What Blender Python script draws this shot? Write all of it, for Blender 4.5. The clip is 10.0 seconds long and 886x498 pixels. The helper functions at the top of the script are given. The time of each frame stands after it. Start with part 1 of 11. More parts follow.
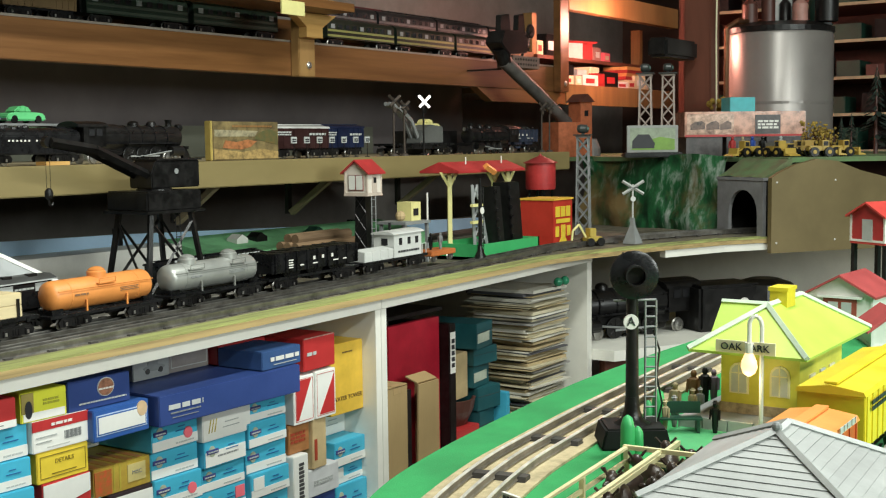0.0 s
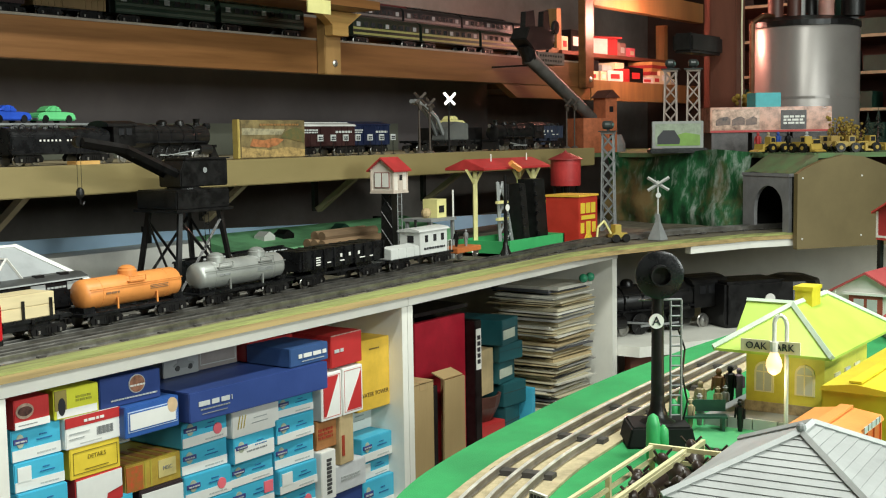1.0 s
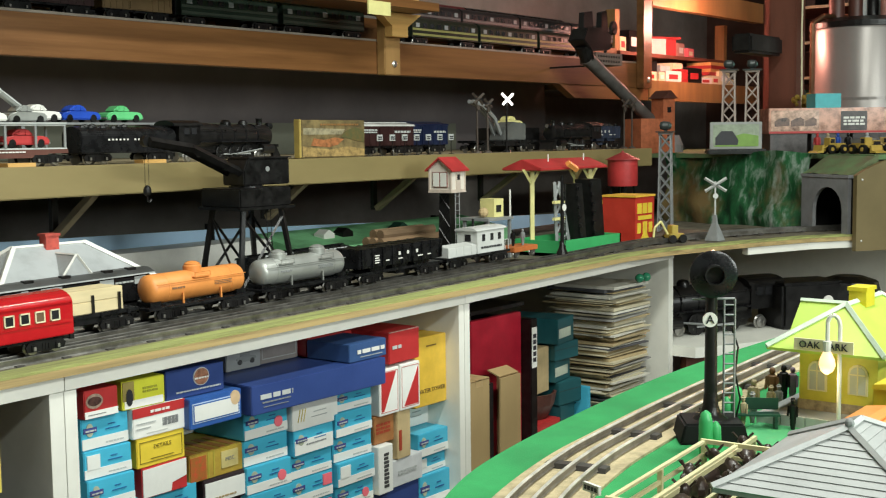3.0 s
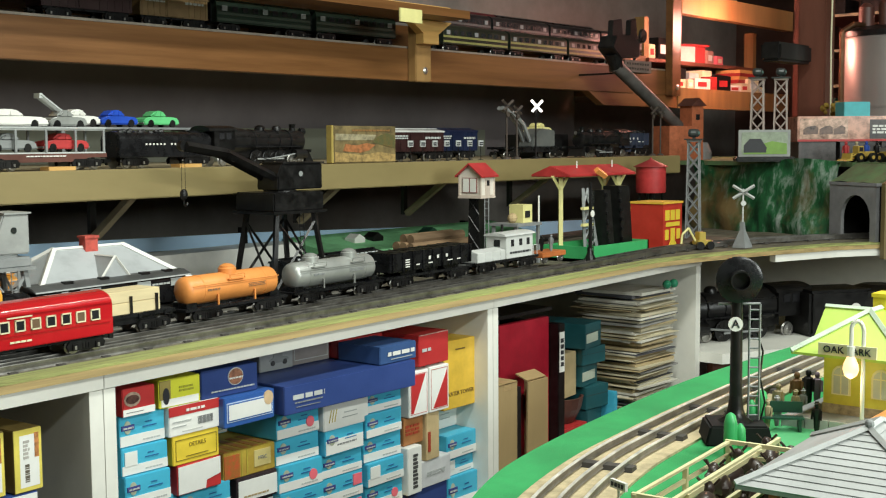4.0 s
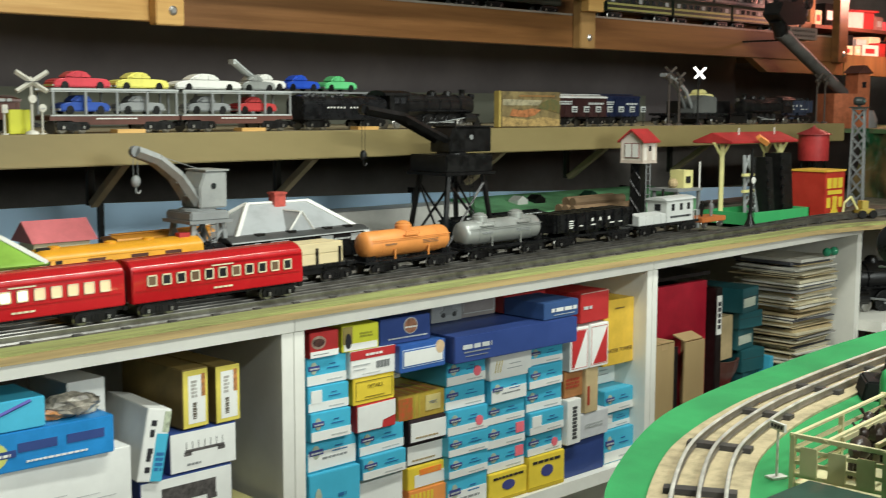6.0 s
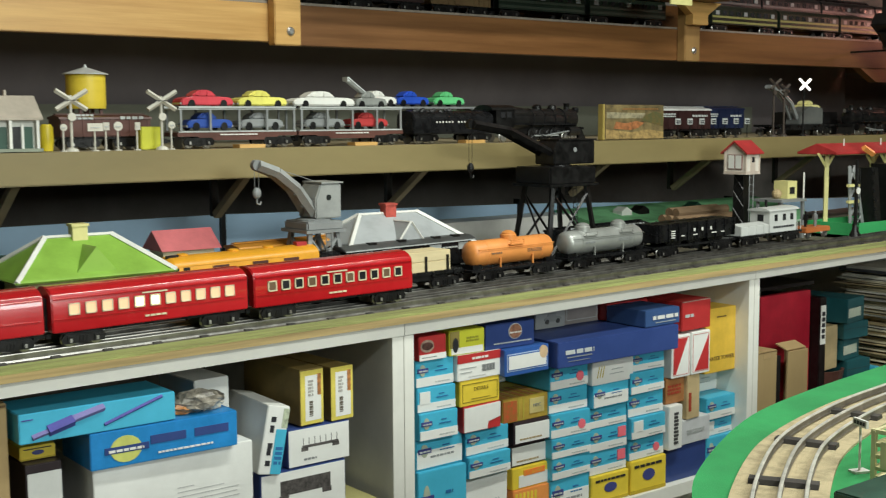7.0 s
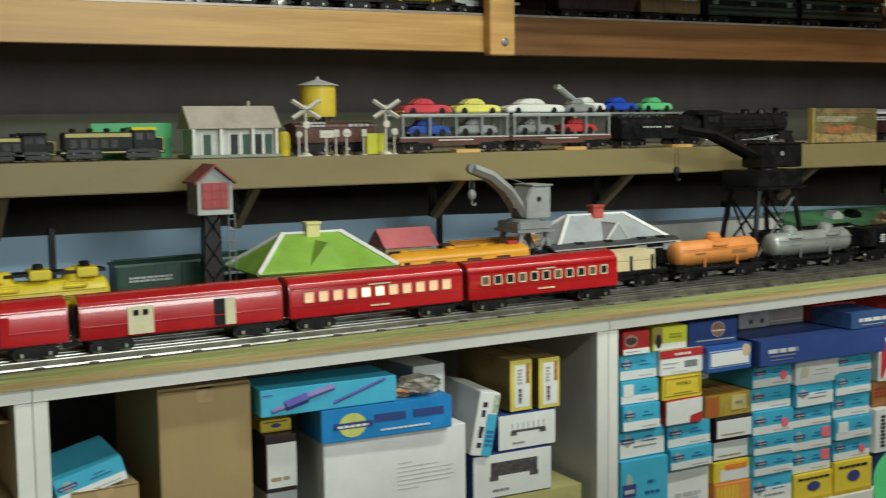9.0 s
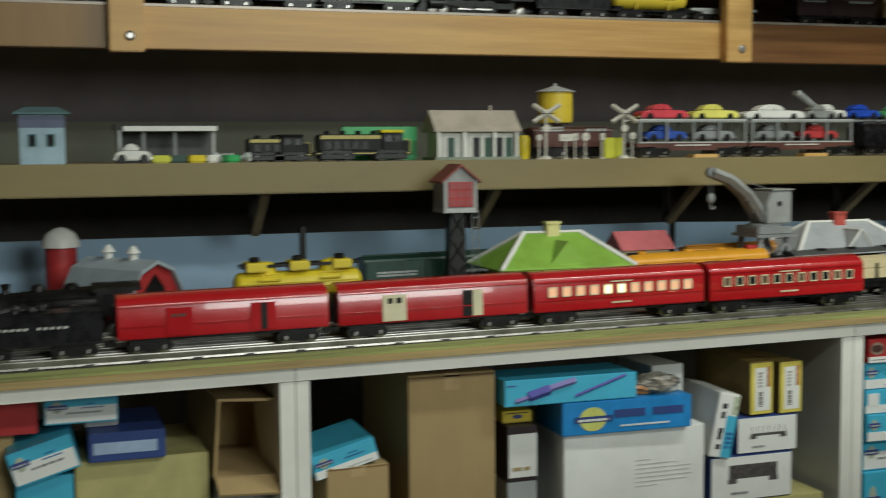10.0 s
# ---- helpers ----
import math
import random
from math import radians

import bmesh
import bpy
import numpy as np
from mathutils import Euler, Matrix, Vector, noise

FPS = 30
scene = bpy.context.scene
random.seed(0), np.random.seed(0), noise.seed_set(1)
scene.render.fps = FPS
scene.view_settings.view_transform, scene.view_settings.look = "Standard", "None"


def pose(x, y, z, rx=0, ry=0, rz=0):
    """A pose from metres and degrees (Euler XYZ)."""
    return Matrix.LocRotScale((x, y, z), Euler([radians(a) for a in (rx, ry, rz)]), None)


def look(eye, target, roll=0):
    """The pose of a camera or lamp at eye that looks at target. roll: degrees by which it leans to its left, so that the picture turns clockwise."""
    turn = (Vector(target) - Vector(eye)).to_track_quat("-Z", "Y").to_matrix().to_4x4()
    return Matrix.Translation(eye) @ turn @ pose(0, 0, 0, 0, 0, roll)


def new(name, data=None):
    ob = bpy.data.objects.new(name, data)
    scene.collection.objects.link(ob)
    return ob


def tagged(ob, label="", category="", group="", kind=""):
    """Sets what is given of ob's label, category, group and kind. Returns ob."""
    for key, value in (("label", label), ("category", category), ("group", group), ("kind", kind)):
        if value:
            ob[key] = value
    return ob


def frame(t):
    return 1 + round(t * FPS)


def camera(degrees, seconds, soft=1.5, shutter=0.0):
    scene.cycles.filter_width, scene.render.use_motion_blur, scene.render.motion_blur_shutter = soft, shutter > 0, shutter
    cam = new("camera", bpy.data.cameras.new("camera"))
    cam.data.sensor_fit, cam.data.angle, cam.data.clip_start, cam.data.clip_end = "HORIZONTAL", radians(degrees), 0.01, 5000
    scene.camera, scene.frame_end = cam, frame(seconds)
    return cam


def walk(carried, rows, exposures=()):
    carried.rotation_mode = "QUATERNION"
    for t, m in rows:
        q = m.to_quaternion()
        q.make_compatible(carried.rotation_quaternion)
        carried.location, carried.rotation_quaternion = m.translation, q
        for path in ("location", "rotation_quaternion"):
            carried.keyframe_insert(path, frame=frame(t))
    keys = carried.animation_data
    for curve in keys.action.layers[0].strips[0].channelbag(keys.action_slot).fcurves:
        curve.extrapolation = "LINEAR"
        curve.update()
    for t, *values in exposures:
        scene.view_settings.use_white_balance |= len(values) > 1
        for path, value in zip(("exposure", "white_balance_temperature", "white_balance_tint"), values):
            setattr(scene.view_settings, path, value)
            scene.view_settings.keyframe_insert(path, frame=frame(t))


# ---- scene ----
cam = camera(40.5, 10.0, soft=1.1, shutter=0.5)
PATH = [
    (0, (0.3929, 0.7504, 1.2442), (2.2256, 1.9880, 1.0488), -0.7),
    (0.5, (0.3874, 0.7481, 1.2475), (2.2034, 2.0080, 1.0389), -0.6),
    (1, (0.3830, 0.7459, 1.2498), (2.1889, 2.0202, 1.0444), -0.9),
    (1.5, (0.3785, 0.7437, 1.2509), (2.1745, 2.0302, 1.0366), -0.8),
    (2, (0.3752, 0.7393, 1.2509), (2.1612, 2.0402, 1.0366), -0.8),
    (3.5, (0.3530, 0.7282, 1.2509), (2.0790, 2.1101, 1.0533), -0.6),
    (4, (0.3408, 0.7204, 1.2520), (2.0546, 2.1179, 1.0577), -0.4),
    (4.5, (0.3275, 0.7126, 1.2520), (2.0124, 2.1423, 1.0389), 0.0),
    (5, (0.3097, 0.7071, 1.2520), (1.9547, 2.1823, 1.0344), 0.0),
    (6.5, (0.2431, 0.6582, 1.2564), (1.6861, 2.3243, 0.9922), -0.0),
    (7, (0.2242, 0.6294, 1.2575), (1.5962, 2.3588, 1.0200), -0.3),
    (7.5, (0.2031, 0.6005, 1.2586), (1.5329, 2.3654, 1.0455), -0.2),
    (8, (0.1865, 0.5828, 1.2553), (1.4186, 2.4187, 1.0433), -0.8),
    (8.5, (0.1809, 0.5650, 1.2553), (1.3253, 2.4553, 1.0389), -0.6),
    (9, (0.1765, 0.5517, 1.2597), (1.2243, 2.4964, 1.0333), -0.7),
    (9.5, (0.1510, 0.5461, 1.2498), (1.0423, 2.5708, 1.0610), -0.8),
    (10, (0.1221, 0.5383, 1.2309), (0.8247, 2.6363, 1.0533), -0.5),
]
walk(cam, [(t, look(eye, target, roll)) for t, eye, target, roll in PATH],
     exposures=[(0, 0.0), (5, 0.0), (7, -0.25), (8.5, -0.45), (9, -0.52), (9.5, -0.68), (10, -0.85)])

# ---- world and lamps ----
world = bpy.data.worlds.new("room_world")
scene.world = world
world.use_nodes = True
world.node_tree.nodes["Background"].inputs[0].default_value = (1.0, 0.95, 0.88, 1)
world.node_tree.nodes["Background"].inputs[1].default_value = 0.05


def area_lamp(name, eye, target, energy, rgb, sx, sy):
    d = bpy.data.lights.new(name, "AREA")
    d.shape, d.size, d.size_y, d.energy, d.color = "RECTANGLE", sx, sy, energy, rgb
    o = new(name, d)
    o.matrix_world = look(eye, target)
    return o


def bulb_lamp(name, place, energy, rgb, radius):
    d = bpy.data.lights.new(name, "POINT")
    d.energy, d.color, d.shadow_soft_size = energy, rgb, radius
    o = new(name, d)
    o.location = place
    return o


area_lamp("room_light_behind", (1.28, -1.5, 1.80), (1.35, 1.9, 1.05), 50.0, (0.92, 1.0, 0.95), 1.2, 0.7)
area_lamp("ceiling_tube", (1.42, 1.12, 2.34), (1.42, 1.35, 0.0), 25.0, (0.95, 1.0, 0.92), 1.2, 0.10)
area_lamp("ceiling_tube_aisle", (0.85, -0.35, 2.34), (1.1, 1.3, 0.6), 28.0, (0.94, 1.0, 0.93), 1.2, 0.10)
bulb_lamp("red_bulb", (3.47, 2.20, 1.57), 7.5, (1.0, 0.40, 0.30), 0.04)
bulb_lamp("street_bulb", (1.2485, 1.0575, 1.063), 0.03, (1.0, 0.72, 0.36), 0.008)


# ---- materials ----
MATS = {}


def paint(name, rgb, rough=0.5, metal=0.0, var=0.14, scale=25.0, bump=0.06, fine=350.0, stretch=(1, 1, 1), rgb2=None, coat=0.0, spec=0.5):
    """Two scales of mottling and a fine relief on one base colour."""
    if name in MATS:
        return MATS[name]
    m = bpy.data.materials.new(name)
    m.use_nodes = True
    nt = m.node_tree
    b = nt.nodes["Principled BSDF"]
    tc = nt.nodes.new("ShaderNodeTexCoord")
    mp = nt.nodes.new("ShaderNodeMapping")
    mp.inputs["Scale"].default_value = stretch
    nt.links.new(tc.outputs["Object"], mp.inputs["Vector"])
    n1 = nt.nodes.new("ShaderNodeTexNoise")
    n1.inputs["Scale"].default_value, n1.inputs["Detail"].default_value, n1.inputs["Roughness"].default_value = scale, 6.0, 0.65
    n2 = nt.nodes.new("ShaderNodeTexNoise")
    n2.inputs["Scale"].default_value, n2.inputs["Detail"].default_value = fine, 3.0
    nt.links.new(mp.outputs["Vector"], n1.inputs["Vector"])
    nt.links.new(mp.outputs["Vector"], n2.inputs["Vector"])
    info = nt.nodes.new("ShaderNodeObjectInfo")
    add = nt.nodes.new("ShaderNodeMath")
    add.operation = "MULTIPLY_ADD"
    add.inputs[1].default_value = 0.16
    nt.links.new(info.outputs["Random"], add.inputs[0])
    nt.links.new(n1.outputs["Fac"], add.inputs[2])
    ramp = nt.nodes.new("ShaderNodeValToRGB")
    lo = rgb2 if rgb2 else tuple(c * (1 - 1.6 * var) for c in rgb)
    hi = tuple(min(1.0, c * (1 + var) + 0.004) for c in rgb)
    ramp.color_ramp.elements[0].position, ramp.color_ramp.elements[1].position = 0.36, 0.72
    ramp.color_ramp.elements[0].color, ramp.color_ramp.elements[1].color = (*lo, 1), (*hi, 1)
    nt.links.new(add.outputs[0], ramp.inputs[0])
    nt.links.new(ramp.outputs["Color"], b.inputs["Base Color"])
    mr = nt.nodes.new("ShaderNodeMapRange")
    mr.inputs["To Min"].default_value, mr.inputs["To Max"].default_value = max(0.04, rough - 0.12), min(1.0, rough + 0.14)
    nt.links.new(n1.outputs["Fac"], mr.inputs["Value"])
    nt.links.new(mr.outputs["Result"], b.inputs["Roughness"])
    b.inputs["Metallic"].default_value = metal
    b.inputs["Specular IOR Level"].default_value = spec
    b.inputs["Coat Weight"].default_value = coat
    if bump:
        bp = nt.nodes.new("ShaderNodeBump")
        bp.inputs["Strength"].default_value, bp.inputs["Distance"].default_value = bump, 0.002
        nt.links.new(n2.outputs["Fac"], bp.inputs["Height"])
        nt.links.new(bp.outputs["Normal"], b.inputs["Normal"])
    MATS[name] = m
    return m


def glow(name, rgb, strength):
    if name in MATS:
        return MATS[name]
    m = bpy.data.materials.new(name)
    m.use_nodes = True
    b = m.node_tree.nodes["Principled BSDF"]
    b.inputs["Base Color"].default_value = (*rgb, 1)
    b.inputs["Emission Color"].default_value = (*rgb, 1)
    b.inputs["Emission Strength"].default_value = strength
    MATS[name] = m
    return m


def glass(name, rgb=(0.9, 0.95, 0.95)):
    if name in MATS:
        return MATS[name]
    m = bpy.data.materials.new(name)
    m.use_nodes = True
    b = m.node_tree.nodes["Principled BSDF"]
    b.inputs["Base Color"].default_value = (*rgb, 1)
    b.inputs["Roughness"].default_value = 0.05
    b.inputs["Transmission Weight"].default_value = 0.9
    MATS[name] = m
    return m


WHITE = paint("white_shelf_paint", (0.80, 0.79, 0.72), 0.45, var=0.06, scale=9, bump=0.05, fine=120)
WALL = paint("dark_wall_board", (0.26, 0.235, 0.21), 0.85, var=0.2, scale=5, bump=0.1, fine=60)
CONCRETE = paint("grey_concrete", (0.15, 0.145, 0.13), 0.85, var=0.15, scale=4, bump=0.2, fine=90)
CEIL = paint("ceiling_board", (0.34, 0.31, 0.28), 0.85, var=0.1, scale=3)
OLIVE = paint("olive_tan_paint", (0.25, 0.195, 0.082), 0.5, var=0.10, scale=6, bump=0.05, fine=150, stretch=(0.4, 1, 1))
# three tones of pine; light and overhang shade are put into the colours
PINE = paint("varnished_pine_shaded", (0.18, 0.076, 0.022), 0.4, var=0.20, scale=9, bump=0.06, fine=130, stretch=(0.25, 4, 5), rgb2=(0.115, 0.048, 0.015))
PINE2 = paint("pale_pine_lit", (0.60, 0.36, 0.12), 0.42, var=0.18, scale=9, bump=0.06, fine=130, stretch=(0.25, 4, 5), rgb2=(0.48, 0.25, 0.07))
PINE3 = paint("mid_tone_pine", (0.30, 0.17, 0.06), 0.42, var=0.18, scale=9, bump=0.06, fine=130, stretch=(2, 4, 0.25))
REDWOOD = paint("red_brown_stained_wood", (0.17, 0.055, 0.032), 0.55, var=0.22, scale=8, stretch=(1, 1, 0.25))
GREYDECK = paint("grey_roadbed", (0.15, 0.132, 0.09), 0.9, var=0.35, scale=30, bump=0.3, fine=700)
GRASS = paint("faded_grass_mat", (0.27, 0.30, 0.10), 0.9, var=0.35, scale=60, bump=0.5, fine=900, stretch=(0.06, 1, 1), rgb2=(0.13, 0.115, 0.05))
TANEDGE = paint("tan_board_edge", (0.36, 0.26, 0.11), 0.8, var=0.3, scale=60, stretch=(0.05, 1, 2), rgb2=(0.17, 0.12, 0.05))
RAIL = paint("tinplate_rail", (0.36, 0.345, 0.32), 0.34, metal=0.9, var=0.25, scale=40, bump=0.02)
RAILDULL = paint("dull_tinplate_rail", (0.37, 0.355, 0.32), 0.38, metal=0.55, var=0.12, scale=60, bump=0.05)
TIE = paint("dark_tin_tie", (0.045, 0.04, 0.035), 0.6, var=0.3)
SKY = paint("sky_blue_board", (0.46, 0.66, 0.86), 0.8, var=0.08, scale=3, rgb2=(0.42, 0.60, 0.80))
BLACK = paint("black_tinplate", (0.007, 0.007, 0.008), 0.27, var=0.4, scale=60, bump=0.08, fine=500, spec=0.35)
BLACKM = paint("matt_black_casting", (0.0075, 0.007, 0.007), 0.33, var=0.4, scale=70, bump=0.12, fine=500, spec=0.35)
STEEL = paint("bright_steel", (0.62, 0.60, 0.57), 0.3, metal=0.9, var=0.12)
RED = paint("glossy_red_enamel", (0.46, 0.008, 0.012), 0.2, var=0.10, scale=14, bump=0.02, coat=0.8)
REDROOF = paint("matt_red_paint", (0.42, 0.03, 0.03), 0.5, var=0.18)
CREAM = paint("cream_paint", (0.72, 0.66, 0.44), 0.5, var=0.1)
WHITEP = paint("white_plastic", (0.76, 0.75, 0.70), 0.4, var=0.07)
ORANGE = paint("orange_plastic", (0.80, 0.30, 0.075), 0.42, var=0.09)
DORANGE = paint("diesel_orange", (0.80, 0.36, 0.02), 0.38, var=0.08)
SILVER = paint("silver_paint", (0.36, 0.37, 0.35), 0.36, metal=0.4, var=0.12)
GREY = paint("grey_plastic", (0.24, 0.25, 0.25), 0.5, var=0.12)
LGREY = paint("light_grey_paint", (0.46, 0.48, 0.47), 0.5, var=0.12)
YELLOW = paint("yellow_plastic", (0.74, 0.58, 0.03), 0.4, var=0.10)
PALEYEL = paint("pale_yellow_plastic", (0.76, 0.70, 0.30), 0.45, var=0.08)
GREEN = paint("green_felt", (0.025, 0.29, 0.085), 0.9, var=0.14, scale=14, bump=0.25, fine=900)
GREENP = paint("green_plastic", (0.05, 0.40, 0.13), 0.4, var=0.1)
LGREEN = paint("lime_green_tin", (0.42, 0.58, 0.085), 0.42, var=0.08)
MGREEN = paint("leaf_green_tin", (0.25, 0.45, 0.06), 0.42, var=0.12)
DGREEN = paint("dark_green_plastic", (0.012, 0.055, 0.035), 0.45, var=0.2)
BLUE = paint("blue_plastic", (0.02, 0.07, 0.34), 0.35, var=0.1)
SAND = paint("sand_roadbed", (0.437, 0.359, 0.218), 0.95, var=0.25, scale=70, bump=0.5, fine=1200)
BROWN = paint("brown_plastic", (0.10, 0.035, 0.025), 0.45, var=0.2)
TAN = paint("tan_tin_roof", (0.44, 0.38, 0.31), 0.6, var=0.14)
DARKWIN = paint("dark_window", (0.02, 0.02, 0.022), 0.15, var=0.2, bump=0)
GLASS = glass("clear_glass")
CARD = paint("brown_cardboard", (0.38, 0.265, 0.12), 0.8, var=0.08, scale=12, bump=0.1, fine=250, stretch=(1, 1, 0.3))
CYAN = paint("sky_blue_carton", (0.06, 0.43, 0.62), 0.42, var=0.07, scale=15)
CWHITE = paint("white_carton", (0.78, 0.78, 0.74), 0.5, var=0.06, scale=12)
NAVY = paint("navy_carton", (0.028, 0.058, 0.21), 0.4, var=0.1, scale=12)
CRED = paint("red_carton", (0.48, 0.03, 0.03), 0.45, var=0.12, scale=12)
CYEL = paint("yellow_carton", (0.78, 0.58, 0.05), 0.48, var=0.1, scale=12)
CGOLD = paint("gold_olive_carton", (0.40, 0.30, 0.04), 0.42, var=0.25, scale=18, rgb2=(0.24, 0.07, 0.03))
CLIME = paint("lime_yellow_carton", (0.62, 0.62, 0.04), 0.45, var=0.1, scale=12)
CTEAL = paint("teal_carton", (0.012, 0.095, 0.11), 0.5, var=0.15, scale=12)
CGREY = paint("grey_silver_carton", (0.36, 0.37, 0.37), 0.35, var=0.12, scale=12)
PINK = paint("pink_dot_sticker", (0.85, 0.16, 0.20), 0.5, var=0.04)
INK = paint("black_ink", (0.02, 0.02, 0.025), 0.5, var=0.1)
NINK = paint("blue_ink", (0.05, 0.06, 0.22), 0.5, var=0.1)
BRICKR = paint("brick_red", (0.45, 0.07, 0.05), 0.7, var=0.25, scale=120)


# ---- mesh helpers ----
def part(name, bm, material, parent=None, label="", smooth=False, bevel=0.0):
    if bevel:
        bmesh.ops.bevel(bm, geom=bm.edges[:], offset=bevel, segments=2, affect="EDGES", clamp_overlap=True)
    bmesh.ops.recalc_face_normals(bm, faces=bm.faces[:])
    me = bpy.data.meshes.new(name)
    bm.to_mesh(me)
    bm.free()
    me.materials.append(material)
    if smooth:
        me.polygons.foreach_set("use_smooth", [True] * len(me.polygons))
        me.set_sharp_from_angle(angle=radians(38))
    ob = new(name, me)
    ob.parent = parent
    if label:
        tagged(ob, label=label)
    return ob


def thing(name, label, category, m=None, group="", kind=""):
    ob = new(name)
    ob.empty_display_size = 0.02
    if m is not None:
        ob.matrix_basis = m
    return tagged(ob, label, category, group, kind)


def bmn():
    return bmesh.new()


def bx(bm, x0, x1, y0, y1, z0, z1, shear=0.0):
    v = [bm.verts.new((x, y, z + shear * x)) for x in (x0, x1) for y in (y0, y1) for z in (z0, z1)]
    for q in ((0, 1, 3, 2), (4, 6, 7, 5), (0, 4, 5, 1), (2, 3, 7, 6), (0, 2, 6, 4), (1, 5, 7, 3)):
        bm.faces.new([v[i] for i in q])
    return bm


def rod(bm, a, b, r, n=10, r2=None):
    """A round bar or cone from a to b."""
    a, b = Vector(a), Vector(b)
    q = (b - a).to_track_quat("Z", "Y").to_matrix()
    r2 = r if r2 is None else r2
    lo = [bm.verts.new(a + q @ Vector((r * math.cos(k * math.tau / n), r * math.sin(k * math.tau / n), 0))) for k in range(n)]
    hi = [bm.verts.new(b + q @ Vector((r2 * math.cos(k * math.tau / n), r2 * math.sin(k * math.tau / n), 0))) for k in range(n)]
    for k in range(n):
        bm.faces.new((lo[k], lo[(k + 1) % n], hi[(k + 1) % n], hi[k]))
    bm.faces.new(lo[::-1])
    bm.faces.new(hi)
    return bm


def bar(bm, a, b, w):
    """A square bar from a to b."""
    return rod(bm, a, b, w * 0.707, 4)


def ext(bm, prof, a0, a1, axis="x", t0=1.0, t1=1.0):
    """A closed outline pushed along an axis; t0, t1 taper the ends about the outline's foot."""
    def at(p, a, s):
        u, v = p[0] * s, p[1]
        return (a, u, v) if axis == "x" else (u, a, v) if axis == "y" else (p[0] * s, p[1] * s, a)
    lo = [bm.verts.new(at(p, a0, t0)) for p in prof]
    hi = [bm.verts.new(at(p, a1, t1)) for p in prof]
    n = len(prof)
    for k in range(n):
        bm.faces.new((lo[k], lo[(k + 1) % n], hi[(k + 1) % n], hi[k]))
    bm.faces.new(lo[::-1])
    bm.faces.new(hi)
    return bm


def lathe(bm, prof, centre=(0, 0, 0), n=16, axis="z"):
    """Turns a list of (radius, height) about an axis."""
    c = Vector(centre)
    rings = []
    for r, h in prof:
        ring = []
        for k in range(n):
            u, v = r * math.cos(k * math.tau / n), r * math.sin(k * math.tau / n)
            ring.append(bm.verts.new(c + (Vector((u, v, h)) if axis == "z" else Vector((h, u, v)) if axis == "x" else Vector((u, h, v)))))
        rings.append(ring)
    for a, b in zip(rings, rings[1:]):
        for k in range(n):
            bm.faces.new((a[k], a[(k + 1) % n], b[(k + 1) % n], b[k]))
    bm.faces.new(rings[0][::-1])
    bm.faces.new(rings[-1])
    return bm


def ball(bm, centre, r, sx=1.0, sy=1.0, sz=1.0, u=10, v=7):
    bmesh.ops.create_uvsphere(bm, u_segments=u, v_segments=v, radius=r, matrix=Matrix.Translation(centre) @ Matrix.Diagonal((sx, sy, sz, 1)))
    return bm


def tube(bm, pts, r, n=6):
    for a, b in zip(pts, pts[1:]):
        rod(bm, a, b, r, n)
    return bm


def words(name, text, size, material, parent, m, label="", thick=0.0004):
    """Raised lettering as a mesh, in the built-in font; it reads along x and faces -y."""
    cu = bpy.data.curves.new(name, "FONT")
    cu.body, cu.size, cu.extrude, cu.align_x, cu.align_y, cu.resolution_u = text, size, thick, "CENTER", "CENTER", 2
    tmp = bpy.data.objects.new(name, cu)
    me = bpy.data.meshes.new_from_object(tmp)
    bpy.data.objects.remove(tmp)
    me.materials.clear()
    me.materials.append(material)
    ob = new(name, me)
    ob.parent = parent
    ob.matrix_basis = m @ pose(0, 0, 0, 90, 0, 0)
    if label:
        tagged(ob, label=label)
    return ob


def bars(bm, x0, x1, z0, z1, y, rows=1, seed=0, gap=0.35, thick=0.0006):
    """Rows of plain bars standing for writing too small to read, on a face that looks to -y."""
    rnd = random.Random(seed)
    h = (z1 - z0) / rows
    for r in range(rows):
        x = x0
        while x < x1 - 0.001:
            w = min(x1 - x, rnd.uniform(0.5, 1.3) * max(h * 1.6, 0.004))
            bx(bm, x, x + w, y - thick, y, z0 + r * h, z0 + (r + 1 - gap) * h)
            x += w + h * 0.35
    return bm


SLOPE = 0.0145


def deck_z(x):
    return 1.024 + (SLOPE if x > 1.09 else 0.011) * (x - 1.09)


RAIL_H = 0.0105


def on_rail(x, y, rz=0.0):
    """A pose on the rails of the main bench, which climbs a little to the right."""
    return pose(x, y, deck_z(x) + RAIL_H, 0, -math.degrees(math.atan(SLOPE)), rz)


def on_deck(x, y, rz=0.0, lift=0.0):
    return pose(x, y, deck_z(x) + lift, 0, 0, rz)


# ---- the room ----
def structure(name, bm, material, label, bevel=0.0):
    return tagged(part(name, bm, material, bevel=bevel), label, "", kind="structure")


structure("floor", bx(bmn(), -3.0, 5.0, -2.5, 3.0, -0.05, 0.0), CONCRETE, "bare grey concrete basement floor")
structure("ceiling", bx(bmn(), -3.0, 5.0, -2.5, 3.0, 2.4, 2.45), CEIL, "plain board ceiling of the train room")
structure("wall_back", bx(bmn(), -3.0, 5.0, 2.9, 3.0, 0.0, 2.4), WALL, "dark unlit wall board behind the shelves")
structure("wall_end", bx(bmn(), 4.9, 5.0, -2.5, 2.9, 0.0, 2.4), paint("brown_end_wall", (0.10, 0.055, 0.04), 0.85, var=0.2, scale=5), "dark brown end wall of the room")
structure("wall_left", bx(bmn(), -3.0, -2.9, -2.5, 2.9, 0.0, 2.4), CEIL, "plain wall at the far side of the room")
